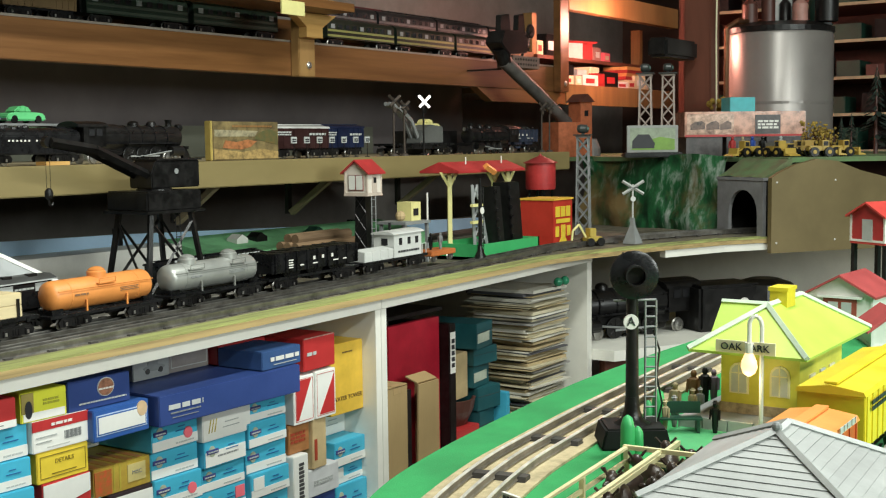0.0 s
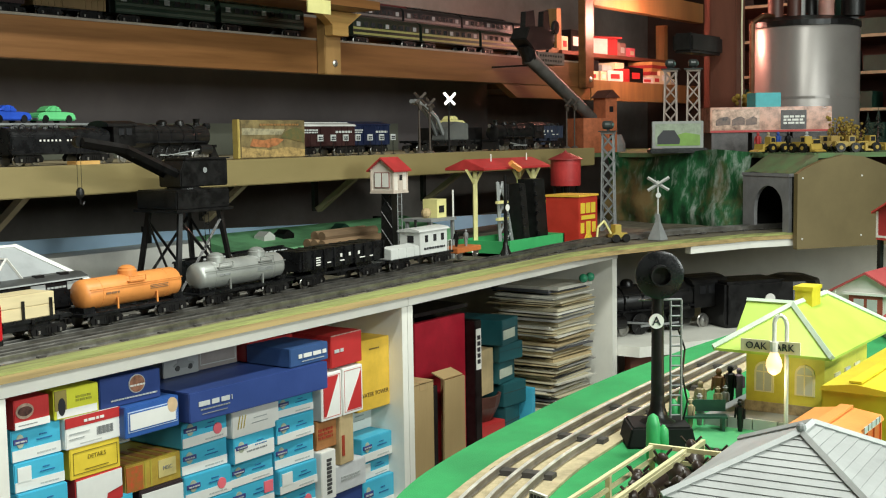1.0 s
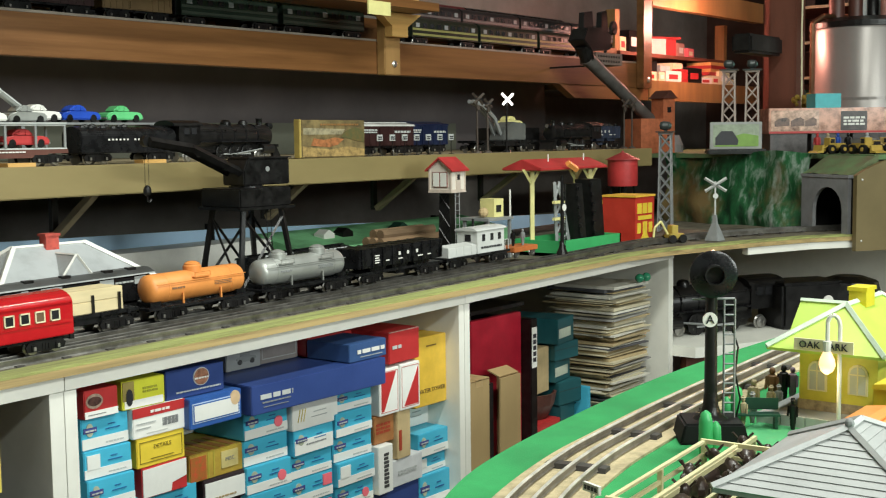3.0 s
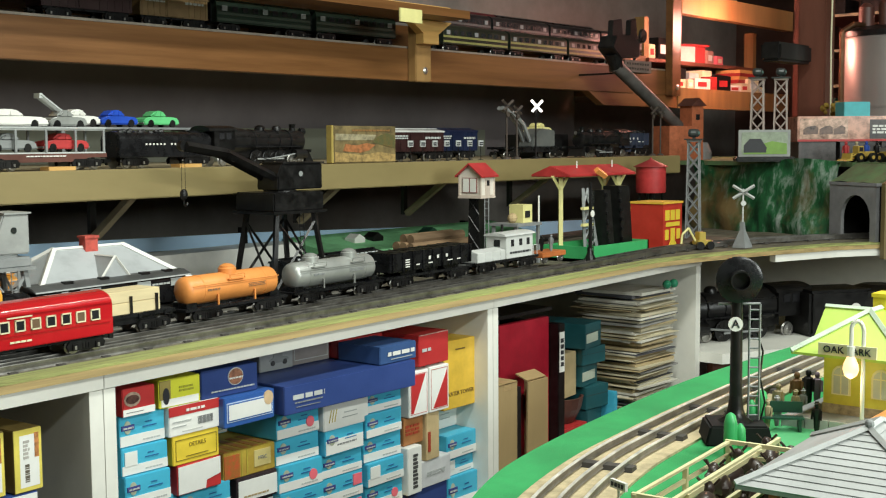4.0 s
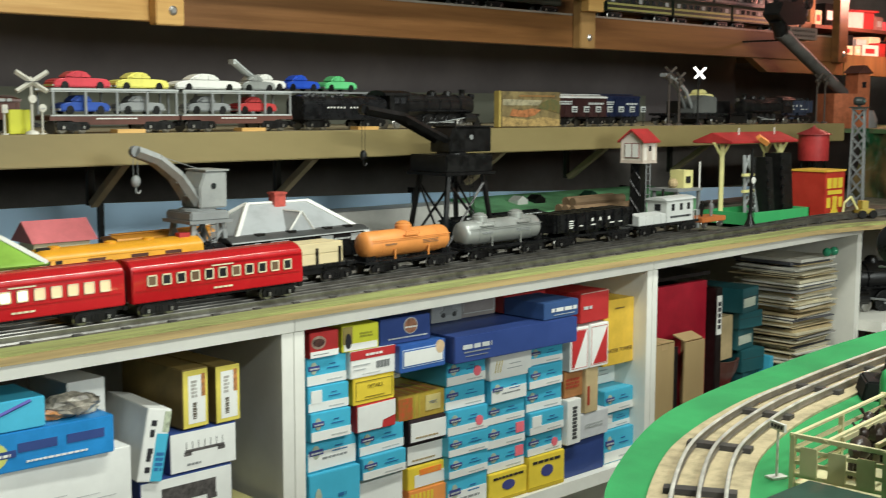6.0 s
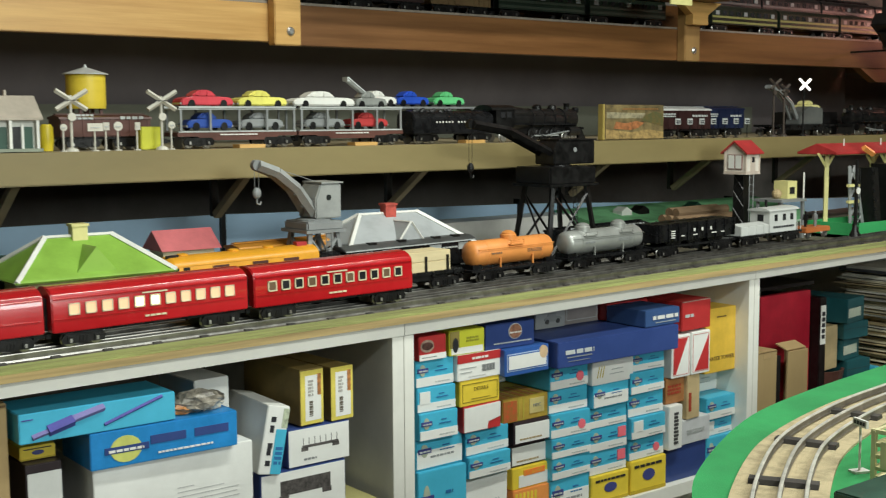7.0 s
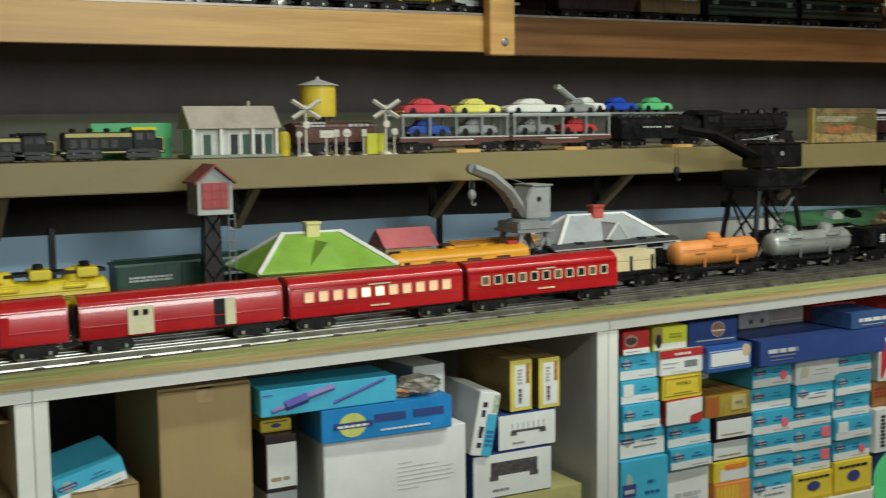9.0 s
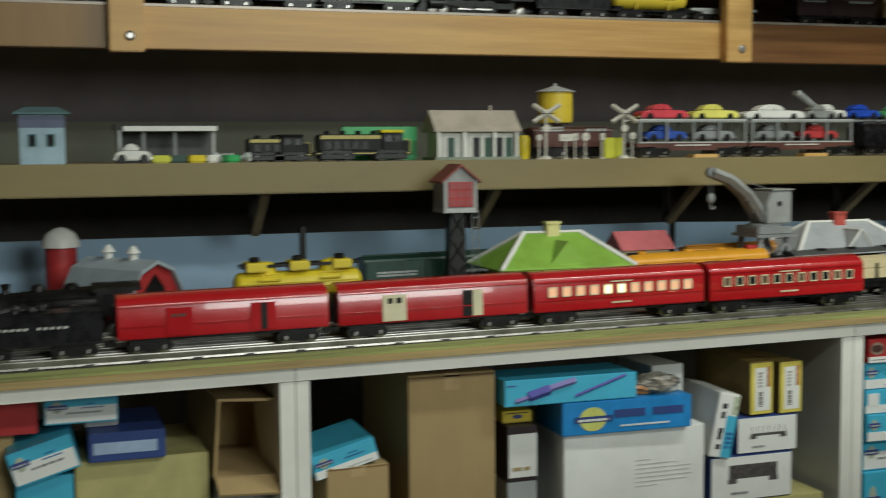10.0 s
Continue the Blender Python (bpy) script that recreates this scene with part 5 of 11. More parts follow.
def gantry_crane(m, label, mat, z0, slab_h, cab_x, cab_h, w, d, path, drop, leg_mat, detail=None):
    """A crane on a lattice gantry; the boom follows a path of (x, z) above the turntable."""
    t = thing("toy_gantry_crane", label, "toy crane", m, group="toy cranes")
    for sx in (-1, 1):
        for sy in (-1, 1):
            bm = bmn()
            bar(bm, (sx * w * 1.12, sy * d * 1.1, 0.0), (sx * w * 0.72, sy * d * 0.8, z0), 0.006)
            part("leg", bm, leg_mat, t)
    for sy in (-1, 1):
        bm = bmn()
        bar(bm, (-w * 1.05, sy * d * 1.06, z0 * 0.12), (w * 0.78, sy * d * 0.85, z0 * 0.9), 0.0035)
        bar(bm, (w * 1.05, sy * d * 1.06, z0 * 0.12), (-w * 0.78, sy * d * 0.85, z0 * 0.9), 0.0035)
        part("cross_brace", bm, leg_mat, t)
    for sx in (-1, 1):
        bm = bmn()
        bar(bm, (sx * w * 1.02, -d, z0 * 0.12), (sx * w * 0.78, d * 0.85, z0 * 0.9), 0.003)
        part("cross_brace", bm, leg_mat, t)
    part("platform", bx(bmn(), -w, w, -d * 1.05, d * 1.05, z0, z0 + slab_h), leg_mat, t, bevel=0.002)
    part("platform_rim", bx(bmn(), -w - 0.003, w + 0.003, -d * 1.05 - 0.003, d * 1.05 + 0.003, z0 - 0.003, z0 + 0.001), leg_mat, t)
    bm = bmn()
    lathe(bm, [(0.024, 0.0), (0.024, 0.002), (0.02, 0.003)], (0, 0, z0 + slab_h), 18)
    part("turntable", bm, leg_mat, t)
    zc = z0 + slab_h + 0.003
    cx0, cx1 = cab_x
    cab = part("cab", ext(bmn(), [(cx0, zc), (cx1, zc), (cx1, zc + cab_h), (cx0 + 0.008, zc + cab_h), (cx0, zc + cab_h * 0.55)], -0.022, 0.022, "y"), mat, t, bevel=0.0016)
    part("roof", bx(bmn(), cx0 + 0.008, cx1 + 0.002, -0.024, 0.024, zc + cab_h, zc + cab_h + 0.002), mat, cab)
    bm = bmn()
    lathe(bm, [(0.0038, -0.0228), (0.0038, -0.0222)], ((cx0 + cx1) / 2, 0, zc + cab_h * 0.6), 14, "y")
    part("badge", bm, GREY if not detail else DARKWIN, cab, "grey oval badge" if not detail else "")
    pts = [Vector((x, 0, zc + z)) for x, z in path]
    boom = part("boom", bar(bmn(), pts[0] + Vector((0, -0.013, 0)), pts[0] + Vector((0, 0.013, 0)), 0.006), mat, t, "latticed crane boom")
    for k, (a, b) in enumerate(zip(pts, pts[1:])):
        wa, wb = 0.013 - 0.008 * k / len(pts), 0.013 - 0.008 * (k + 1) / len(pts)
        for s in (-1, 1):
            part("boom_side", bar(bmn(), a + Vector((0, s * wa, 0)), b + Vector((0, s * wb, 0)), 0.0095 if detail else 0.0085), mat, boom)
        for u in (0.25, 0.75):
            c, wc = a.lerp(b, u), wa + (wb - wa) * u
            part("boom_tie", bar(bmn(), c + Vector((0, -wc, 0)), c + Vector((0, wc, 0)), 0.004), mat, boom)
    tip = pts[-1]
    bm = bmn()
    lathe(bm, [(0.007, -0.004), (0.007, 0.004)], tip, 12, "y")
    part("sheave", bm, leg_mat, boom)
    bm = bmn()
    hz = drop
    for s in (-1, 1):
        rod(bm, (tip[0] + s * 0.003, 0, tip[2]), (tip[0] + s * 0.003, 0, tip[2] - hz), 0.0004, 4)
    tube(bm, [(tip[0], 0, tip[2] + 0.004), ((cx0 + cx1) / 2, 0, zc + cab_h)], 0.0005, 4)
    part("cable", bm, GREY if detail else BLACKM, t)
    bm = bmn()
    ball(bm, (tip[0], 0, tip[2] - hz - 0.006), 0.0075, 0.8, 0.6, 1.0, 10, 7)
    tube(bm, [(tip[0], 0, tip[2] - hz - 0.012), (tip[0], 0, tip[2] - hz - 0.019), (tip[0] + 0.004, 0, tip[2] - hz - 0.021), (tip[0] + 0.006, 0, tip[2] - hz - 0.017)], 0.0012)
    part("hook", bm, BLACKM if not detail else GREY, t, "hook block on its cable")
    bm = bmn()
    for x in (0.002, 0.010):
        bar(bm, (x, -d * 1.12, 0.0), (x, -d * 0.95, z0), 0.001)
    for k in range(9):
        bar(bm, (0.002, -d * 1.1 + 0.001 * k * 0.6, z0 * (k + 0.5) / 9), (0.010, -d * 1.1 + 0.001 * k * 0.6, z0 * (k + 0.5) / 9), 0.0009)
    part("ladder", bm, leg_mat, t)
    return t


gantry_crane(on_deck(1.524, 1.985), "black gantry crane with boom and hook over a siding", BLACKM, 0.128, 0.027, (-0.024, 0.064), 0.037, 0.049, 0.038, [(-0.012, 0.014), (-0.105, 0.053), (-0.172, 0.063)], 0.058, BLACKM)
gantry_crane(on_deck(1.08, 1.985), "grey plastic crane on a red and grey lattice base", paint("dull_grey_crane", (0.30, 0.31, 0.30), 0.45), 0.090, 0.012, (-0.010, 0.030), 0.046, 0.028, 0.028, [(-0.006, 0.006), (-0.030, 0.040), (-0.058, 0.062), (-0.085, 0.072)], 0.03, GREY, True)
bm = bmn()
bx(bm, 1.035, 1.050, 1.955, 1.965, deck_z(1.04), deck_z(1.04) + 0.078)
tagged(part("red_support_post", bm, REDROOF), "red plastic post beside the grey crane base", "toy post")

# coal loader with red roof on yellow posts
cl = thing("toy_coal_loader", "coal loader with red roof, yellow posts and green tray", "toy building", on_deck(2.25, 1.912, 0), group="toy buildings")
bm = bmn()
for q in ((-0.10, 0.11, -0.052, -0.047, 0.0, 0.026), (-0.10, 0.11, 0.047, 0.052, 0.0, 0.026), (-0.10, -0.095, -0.052, 0.052, 0.0, 0.026), (0.105, 0.11, -0.052, 0.052, 0.0, 0.026), (-0.1, 0.11, -0.05, 0.05, 0.0, 0.004)):
    bx(bm, *q)
part("tray", bm, GREENP, cl, "bright green plastic tray")
for x, ys in ((-0.092, (0.015,)), (0.100, (0.010, 0.042))):
    for y in ys:
        bm = bmn()
        bar(bm, (x, y, 0.004), (x, y, 0.152), 0.0075)
        bar(bm, (x, y, 0.125), (x - 0.026, y, 0.152), 0.005)
        bar(bm, (x, y, 0.125), (x + 0.024, y, 0.150), 0.005)
        part("post", bm, PALEYEL, cl, "pale yellow plastic post")
part("roof", ext(bmn(), [(-0.022, 0.150), (0.062, 0.150), (0.062, 0.154), (0.02, 0.170), (-0.022, 0.154)], -0.118, 0.112), REDROOF, cl, "red plastic roof", bevel=0.001)
for x in (-0.062, 0.06):
    bm = bmn()
    rod(bm, (x, 0, 0.165), (x, 0, 0.178), 0.0012, 6)
    part("finial", bm, WHITEP, cl)
bm = bmn()
for x0_, x1_ in ((-0.052, -0.060), (-0.008, -0.044)):
    bar(bm, (x0_, -0.012, 0.004), (x1_, -0.012, 0.128), 0.0055)
for k in range(4):
    u0, u1 = k / 4, (k + 1) / 4
    bar(bm, (-0.052 - 0.008 * u0, -0.012, 0.004 + 0.124 * u0), (-0.008 - 0.036 * u1, -0.012, 0.004 + 0.124 * u1), 0.0032)
    bar(bm, (-0.008 - 0.036 * u0, -0.012, 0.004 + 0.124 * u0), (-0.052 - 0.008 * u1, -0.012, 0.004 + 0.124 * u1), 0.0032)
part("conveyor", bm, GREY, cl, "grey latticed conveyor frame")
for b0, b1, t0_, t1_, zt in ((0.002, 0.024, -0.016, 0.006, 0.124), (0.050, 0.090, 0.034, 0.074, 0.130)):
    leg_ = part("bucket_leg", ext(bmn(), [(b0, 0.005), (b1, 0.005), (t1_, zt), (t0_, zt)], -0.030, 0.004, "y"), BLACKM, cl, "dark leaning bucket elevator", bevel=0.001)
    for k in range(7):
        u = (k + 0.5) / 7
        xa, xb = b0 + (t0_ - b0) * u, b1 + (t1_ - b1) * u
        part("bucket", bx(bmn(), xa - 0.0015, xa + 0.0045, -0.0335, -0.0305, 0.005 + (zt - 0.005) * u - 0.004, 0.005 + (zt - 0.005) * u + 0.003), BLACK, leg_)
for z in (0.06, 0.09):
    part("cross_tie", bx(bmn(), -0.075, -0.040, -0.023, -0.017, z, z + 0.005), PALEYEL, cl)
bm = bmn()
bar(bm, (-0.05, -0.034, 0.162), (-0.025, -0.038, 0.150), 0.0085)
sm = part("semaphore_arm", bm, ORANGE, cl, "orange semaphore arm")
# semaphore post in front of the loader
sp = thing("toy_semaphore", "black semaphore post with white number plate", "toy signal", on_deck(2.117, 1.838), group="toy signals")
part("base", lathe(bmn(), [(0.016, 0.0), (0.014, 0.004), (0.006, 0.02), (0.0035, 0.03)], (0, 0, 0), 12), BLACKM, sp)
bm = bmn()
rod(bm, (0, 0, 0.03), (0, 0, 0.145), 0.0034, 8, 0.0025)
part("mast", bm, BLACKM, sp)
bm = bmn()
lathe(bm, [(0.006, -0.005), (0.006, -0.004)], (0, 0, 0.09), 14, "y")
part("plate", bm, WHITEP, sp, "white oval plate")
bm = bmn()
for x in (0.006, 0.011):
    bar(bm, (x, 0, 0.01), (x, 0, 0.13), 0.001)
for k in range(14):
    bar(bm, (0.006, 0, 0.014 + 0.008 * k), (0.011, 0, 0.014 + 0.008 * k), 0.0009)
part("ladder", bm, BLACKM, sp)

# small yellow and grey loading platform left of the loader
lp = thing("toy_loading_platform", "yellow hut on a grey raised loading platform", "toy building", on_deck(2.075, 1.965), group="toy buildings")
part("platform", bx(bmn(), -0.04, 0.035, -0.03, 0.03, 0.068, 0.073), GREY, lp)
for x in (-0.035, 0.03):
    for y in (-0.025, 0.025):
        part("leg", bx(bmn(), x - 0.0025, x + 0.0025, y - 0.0025, y + 0.0025, 0.0, 0.0678), GREY, lp)
part("hut", bx(bmn(), -0.006, 0.022, -0.018, 0.012, 0.0732, 0.105), PALEYEL, lp, "pale yellow hut with dark window")
part("window", bx(bmn(), 0.0, 0.014, -0.0192, -0.0178, 0.082, 0.094), DARKWIN, lp)
bm = bmn()
ball(bm, (-0.02, -0.005, 0.082), 0.009, 1, 1, 1, 8, 6)
part("drum", bm, paint("tan_drum", (0.45, 0.33, 0.17), 0.6), lp)
bm = bmn()
rod(bm, (0.034, -0.024, 0.02), (0.034, -0.024, 0.12), 0.0016, 6)
part("pole", bm, WHITEP, lp)
lg = thing("log_pile", "pile of brown wooden logs", "load", on_deck(1.98, 2.08), group="freight loads")
for k, (y, z) in enumerate(((-0.02, 0.037), (0.0, 0.037), (0.02, 0.037), (-0.01, 0.050), (0.01, 0.050))):
    bm = bmn()
    rod(bm, (-0.085 + 0.004 * k, y, z), (0.085 - 0.005 * k, y, z + 0.001), 0.0085, 10)
    part("log", bm, paint("bark_brown", (0.24, 0.15, 0.08), 0.8, var=0.3, stretch=(0.2, 1, 1)), lg)
part("flat_bed", bx(bmn(), -0.095, 0.095, -0.03, 0.03, 0.0, 0.028), BLACKM, lg)
# green low field board behind the sidings
gf = thing("green_field_board", "green painted scenery board with tiny huts", "scenery", on_deck(1.88, 2.32), kind="structure")
part("field", ext(bmn(), [(-0.16, 0.0), (-0.027, 0.0), (-0.027, 0.050), (-0.16, 0.026)], -0.06, 0.55), paint("field_green", (0.20, 0.50, 0.24), 0.8, var=0.30, scale=14), gf)
for x, c in ((0.06, WHITEP), (0.11, BLACKM), (0.27, DGREEN)):
    part("tiny_hut", ext(bmn(), [(x - 0.014, 0.030), (x + 0.014, 0.030), (x + 0.014, 0.045), (x, 0.053), (x - 0.014, 0.045)], -0.10, -0.075, "y"), c, gf)

# red and yellow news building, yellow hopper, water tower, truss mast
nb = thing("toy_newsstand", "red tin building with yellow printed windows", "toy building", on_deck(2.446, 1.892, 0), group="toy buildings")
w = part("wall", bx(bmn(), -0.038, 0.038, -0.036, 0.036, 0.0, 0.088), paint("red_tin_print", (0.48, 0.035, 0.02), 0.4, var=0.1), nb)
part("roof", bx(bmn(), -0.040, 0.040, -0.038, 0.038, 0.0882, 0.092), paint("orange_yellow_tin", (0.75, 0.45, 0.05), 0.5), nb)
for k in range(3):
    part("window", bx(bmn(), -0.030 + 0.021 * k, -0.014 + 0.021 * k, -0.0372, -0.0358, 0.056, 0.076), CYEL, w, "yellow printed window")
part("name_panel", bx(bmn(), -0.027, 0.027, -0.0372, -0.0358, 0.044, 0.052), CYEL, w)
part("doorway", ext(bmn(), [(-0.016, 0.006), (0.016, 0.006), (0.008, 0.016), (0.008, 0.04), (-0.008, 0.04), (-0.008, 0.016)], -0.0373, -0.0358, "y"), CYEL, w)
for x in (-0.030, 0.016):
    part("window", bx(bmn(), x, x + 0.013, -0.0372, -0.0358, 0.018, 0.038), CYEL, w, "yellow printed window")
yb = thing("toy_ore_bin", "red bin heaped with yellow load", "toy building", on_deck(2.487, 2.00), group="toy buildings")
part("bin", bx(bmn(), -0.05, 0.05, -0.025, 0.025, 0.0, 0.056), REDROOF, yb)
bm = bmn()
rnd = random.Random(2)
for k in range(40):
    ball(bm, (rnd.uniform(-0.042, 0.042), rnd.uniform(-0.018, 0.018), 0.056 + rnd.uniform(0, 0.012)), rnd.uniform(0.006, 0.011), 1, 1, 0.7, 7, 5)
part("load", bm, YELLOW, yb, "yellow plastic load")
ps = thing("striped_signal_post", "white post with dark band", "toy signal", on_deck(2.385, 1.93), group="toy signals")
bm = bmn()
rod(bm, (0, 0, 0), (0, 0, 0.115), 0.0022, 8)
part("post", bm, WHITEP, ps)
bm = bmn()
lathe(bm, [(0.003, 0.072), (0.005, 0.076), (0.005, 0.082), (0.003, 0.086)], (0, 0, 0), 10)
part("collar", bm, BLACKM, ps)


def water_tower(m, label, tank_mat, roof_mat, leg_mat, r, h, zt, roof_h):
    t = thing("toy_water_tower", label, "toy water tower", m, group="toy water towers")
    tank = part("tank", lathe(bmn(), [(r * 0.97, zt), (r, zt + 0.004), (r, zt + h)], (0, 0, 0), 20), tank_mat, t, smooth=True)
    bm = bmn()
    for z in (0.2, 0.5, 0.8):
        lathe(bm, [(r * 1.015, zt + h * z), (r * 1.015, zt + h * z + 0.0012)], (0, 0, 0), 20)
    part("hoop", bm, tank_mat, tank)
    part("roof", lathe(bm := bmn(), [(r * 1.16, zt + h), (r * 1.16, zt + h + 0.0012), (r * 0.1, zt + h + roof_h), (r * 0.05, zt + h + roof_h + 0.004)], (0, 0, 0), 20), roof_mat, t)
    for k in range(4):
        a = math.radians(45 + 90 * k)
        bm = bmn()
        bar(bm, (r * 1.0 * math.cos(a), r * 1.0 * math.sin(a), 0), (r * 0.75 * math.cos(a), r * 0.75 * math.sin(a), zt), 0.004)
        part("leg", bm, leg_mat, t)
    bm = bmn()
    rod(bm, (0, 0, 0), (0, 0, zt), 0.004, 8)
    part("feed_pipe", bm, leg_mat, t)
    return t


water_tower(on_deck(2.615, 2.00), "red water tower on black legs", REDROOF, paint("dark_red_cone", (0.30, 0.03, 0.03), 0.5), BLACKM, 0.032, 0.055, 0.098, 0.016)


LAMPDK = paint("dark_green_grey_lamp", (0.035, 0.042, 0.04), 0.35)


def truss_mast(m, label, w, h, mat, head=None, group="truss masts"):
    t = thing("toy_truss_mast", label, "toy mast", m, group=group)
    for sx in (-1, 1):
        for sy in (-1, 1):
            bm = bmn()
            bar(bm, (sx * w * 1.3, sy * w * 1.3, 0), (sx * w, sy * w, h), 0.0026)
            part("corner_post", bm, mat, t)
    n = max(3, int(h / (w * 2.4)))
    bm = bmn()
    for k in range(n):
        z0, z1 = h * k / n, h * (k + 1) / n
        for sy in (-1, 1):
            bar(bm, (-w * 1.1, sy * w * 1.1, z0), (w * 1.1, sy * w * 1.1, z1), 0.0018)
            bar(bm, (w * 1.1, sy * w * 1.1, z0), (-w * 1.1, sy * w * 1.1, z1), 0.0018)
            bar(bm, (sy * w * 1.1, -w * 1.1, z0), (sy * w * 1.1, w * 1.1, z1), 0.0018)
            bar(bm, (sy * w * 1.1, w * 1.1, z0), (sy * w * 1.1, -w * 1.1, z1), 0.0018)
    part("lattice", bm, mat, t)
    part("top_plate", bx(bmn(), -w * 1.3, w * 1.3, -w * 1.3, w * 1.3, h, h + 0.004), mat, t)
    if head:
        part("platform", bx(bmn(), -w * 1.9, w * 1.9, -w * 1.7, w * 1.7, h + 0.0042, h + 0.0066), head, t, "dark lamp platform")
        for sx in (-1, 1):
            can = part("lamp_can", lathe(bmn(), [(0.004, -0.010), (0.0085, -0.007), (0.0095, 0.004), (0.0075, 0.010), (0.0, 0.012)], (sx * w * 0.95, 0.0, h + 0.0185), 14, "y"), head, t, "dark round floodlight")
            part("lens", lathe(bmn(), [(0.0, -0.0112), (0.0035, -0.0108), (0.0040, -0.0100)], (sx * w * 0.95, 0.0, h + 0.0185), 12, "y"), paint("green_grey_lens", (0.12, 0.22, 0.19), 0.15), can)
            part("yoke", bx(bmn(), sx * w * 0.95 - 0.0015, sx * w * 0.95 + 0.0015, -0.002, 0.002, h + 0.0066, h + 0.0120), head, t)
    return t


truss_mast(on_deck(2.665, 1.925, 20), "grey latticed floodlight mast beside the mountain", 0.011, 0.205, GREY, LAMPDK)


def crossbuck(m, label, h, mat, arm=0.02, lit=None, group="crossing signs", stand=False):
    t = thing("toy_crossing_sign", label, "toy sign", m, group=group)
    bm = bmn()
    rod(bm, (0, 0, 0.003), (0, 0, h), 0.0019, 8)
    part("post", bm, mat, t)
    part("foot", lathe(bmn(), [(0.009, 0.0), (0.007, 0.003), (0.0025, 0.005)], (0, 0, 0), 12), mat, t)
    if stand:
        part("stand", lathe(bmn(), [(0.020, 0.0), (0.019, 0.004), (0.006, 0.034), (0.004, 0.05)], (0, 0, 0), 4), GREY, t, "grey pyramid stand")
    for s in (-1, 1):
        bm = bmn()
        bar(bm, (-arm, -0.003 - 0.001 * s, h - arm * 0.6 * s - arm * 0.3), (arm, -0.003 - 0.001 * s, h + arm * 0.6 * s - arm * 0.3), 0.0044)
        part("arm", bm, lit or mat, t)
    if not lit:
        bm = bmn()
        bars(bm, -0.011, 0.011, h - arm * 0.3 - 0.001, h - arm * 0.3 + 0.001, -0.0062, 1, 3)
        part("lettering", bm, INK, t)
    bm = bmn()
    lathe(bm, [(0.0052, -0.004), (0.0052, -0.0025)], (0, 0, h - arm * 1.35), 14, "y")
    part("disc", bm, mat, t)
    return t


crossbuck(on_deck(2.53, 1.748, -50), "white crossing sign beside the main track", 0.115, paint("dull_white_sign", (0.48, 0.49, 0.47), 0.5), 0.021, stand=True)
bd = thing("toy_backhoe", "yellow toy excavator with raised arm", "toy vehicle", on_deck(2.46, 1.80, 150), group="construction toys")
part("body", bx(bmn(), -0.018, 0.016, -0.011, 0.011, 0.008, 0.018), paint("dull_yellow", (0.45, 0.33, 0.06), 0.5), bd, bevel=0.002)
part("cab", bx(bmn(), -0.004, 0.010, -0.009, 0.009, 0.018, 0.034), paint("dull_yellow", (0.45, 0.33, 0.06), 0.5), bd, bevel=0.001)
bm = bmn()
tube(bm, [(0.014, 0, 0.016), (0.030, 0, 0.042), (0.044, 0, 0.030), (0.046, 0, 0.012)], 0.0022)
part("arm", bm, PALEYEL, bd)
for x in (-0.012, 0.011):
    for s in (-1, 1):
        bm = bmn()
        lathe(bm, [(0.008, -0.003), (0.008, 0.003)], (x, s * 0.012, 0.008), 12, "y")
        part("wheel", bm, BLACKM, bd)

# barn and silo at the left end
barn = thing("toy_barn", "red barn with pale grey gambrel roof", "toy building", on_deck(0.215, 2.06, -52) @ Matrix.Scale(1.12, 4), group="toy buildings")
prof = [(-0.034, 0.0), (0.034, 0.0), (0.034, 0.045), (0.022, 0.068), (0.0, 0.078), (-0.022, 0.068), (-0.034, 0.045)]
part("wall", ext(bmn(), prof, -0.05, 0.05), REDROOF, barn)
bm = bmn()
for a, b in zip(prof[2:], prof[3:]):
    k = 1.06
    ext(bm, [(a[0] * k, a[1] - 0.001), (b[0] * k, b[1] - 0.001), (b[0] * k, b[1] + 0.003), (a[0] * k, a[1] + 0.003)], -0.056, 0.056)
part("roof", bm, paint("pale_blue_grey_tin", (0.36, 0.42, 0.45), 0.5), barn, "pale grey gambrel roof")
part("loft_door", ext(bmn(), [(-0.014, 0.024), (0.014, 0.024), (0.014, 0.050), (0.0, 0.066), (-0.014, 0.050)], 0.0496, 0.0512), BLACKM, barn, "dark open hay door")
part("barn_door", bx(bmn(), 0.0498, 0.0515, -0.013, 0.013, 0.0, 0.022), CREAM, barn)
for x in (-0.022, 0.018):
    part("roof_vent", lathe(bmn(), [(0.005, 0.076), (0.005, 0.086), (0.008, 0.087), (0.002, 0.095)], (x, 0, 0), 10), WHITEP, barn)
silo = thing("toy_silo", "red silo with white domed top", "toy building", on_deck(0.145, 2.16), group="toy buildings")
part("tower", lathe(bmn(), [(0.020, 0.0), (0.020, 0.10)], (0, 0, 0), 20), REDROOF, silo, smooth=True)
part("dome", lathe(bmn(), [(0.0245, 0.10), (0.0235, 0.108), (0.018, 0.118), (0.009, 0.124), (0.002, 0.126)], (0, 0, 0), 20), WHITEP, silo, "white domed cap", smooth=True)

# ---- things on the middle shelf ----
Z2 = 1.2205


def on_mid(x, y=2.15, rz=0.0):
    return pose(x, y, Z2, 0, 0, rz)


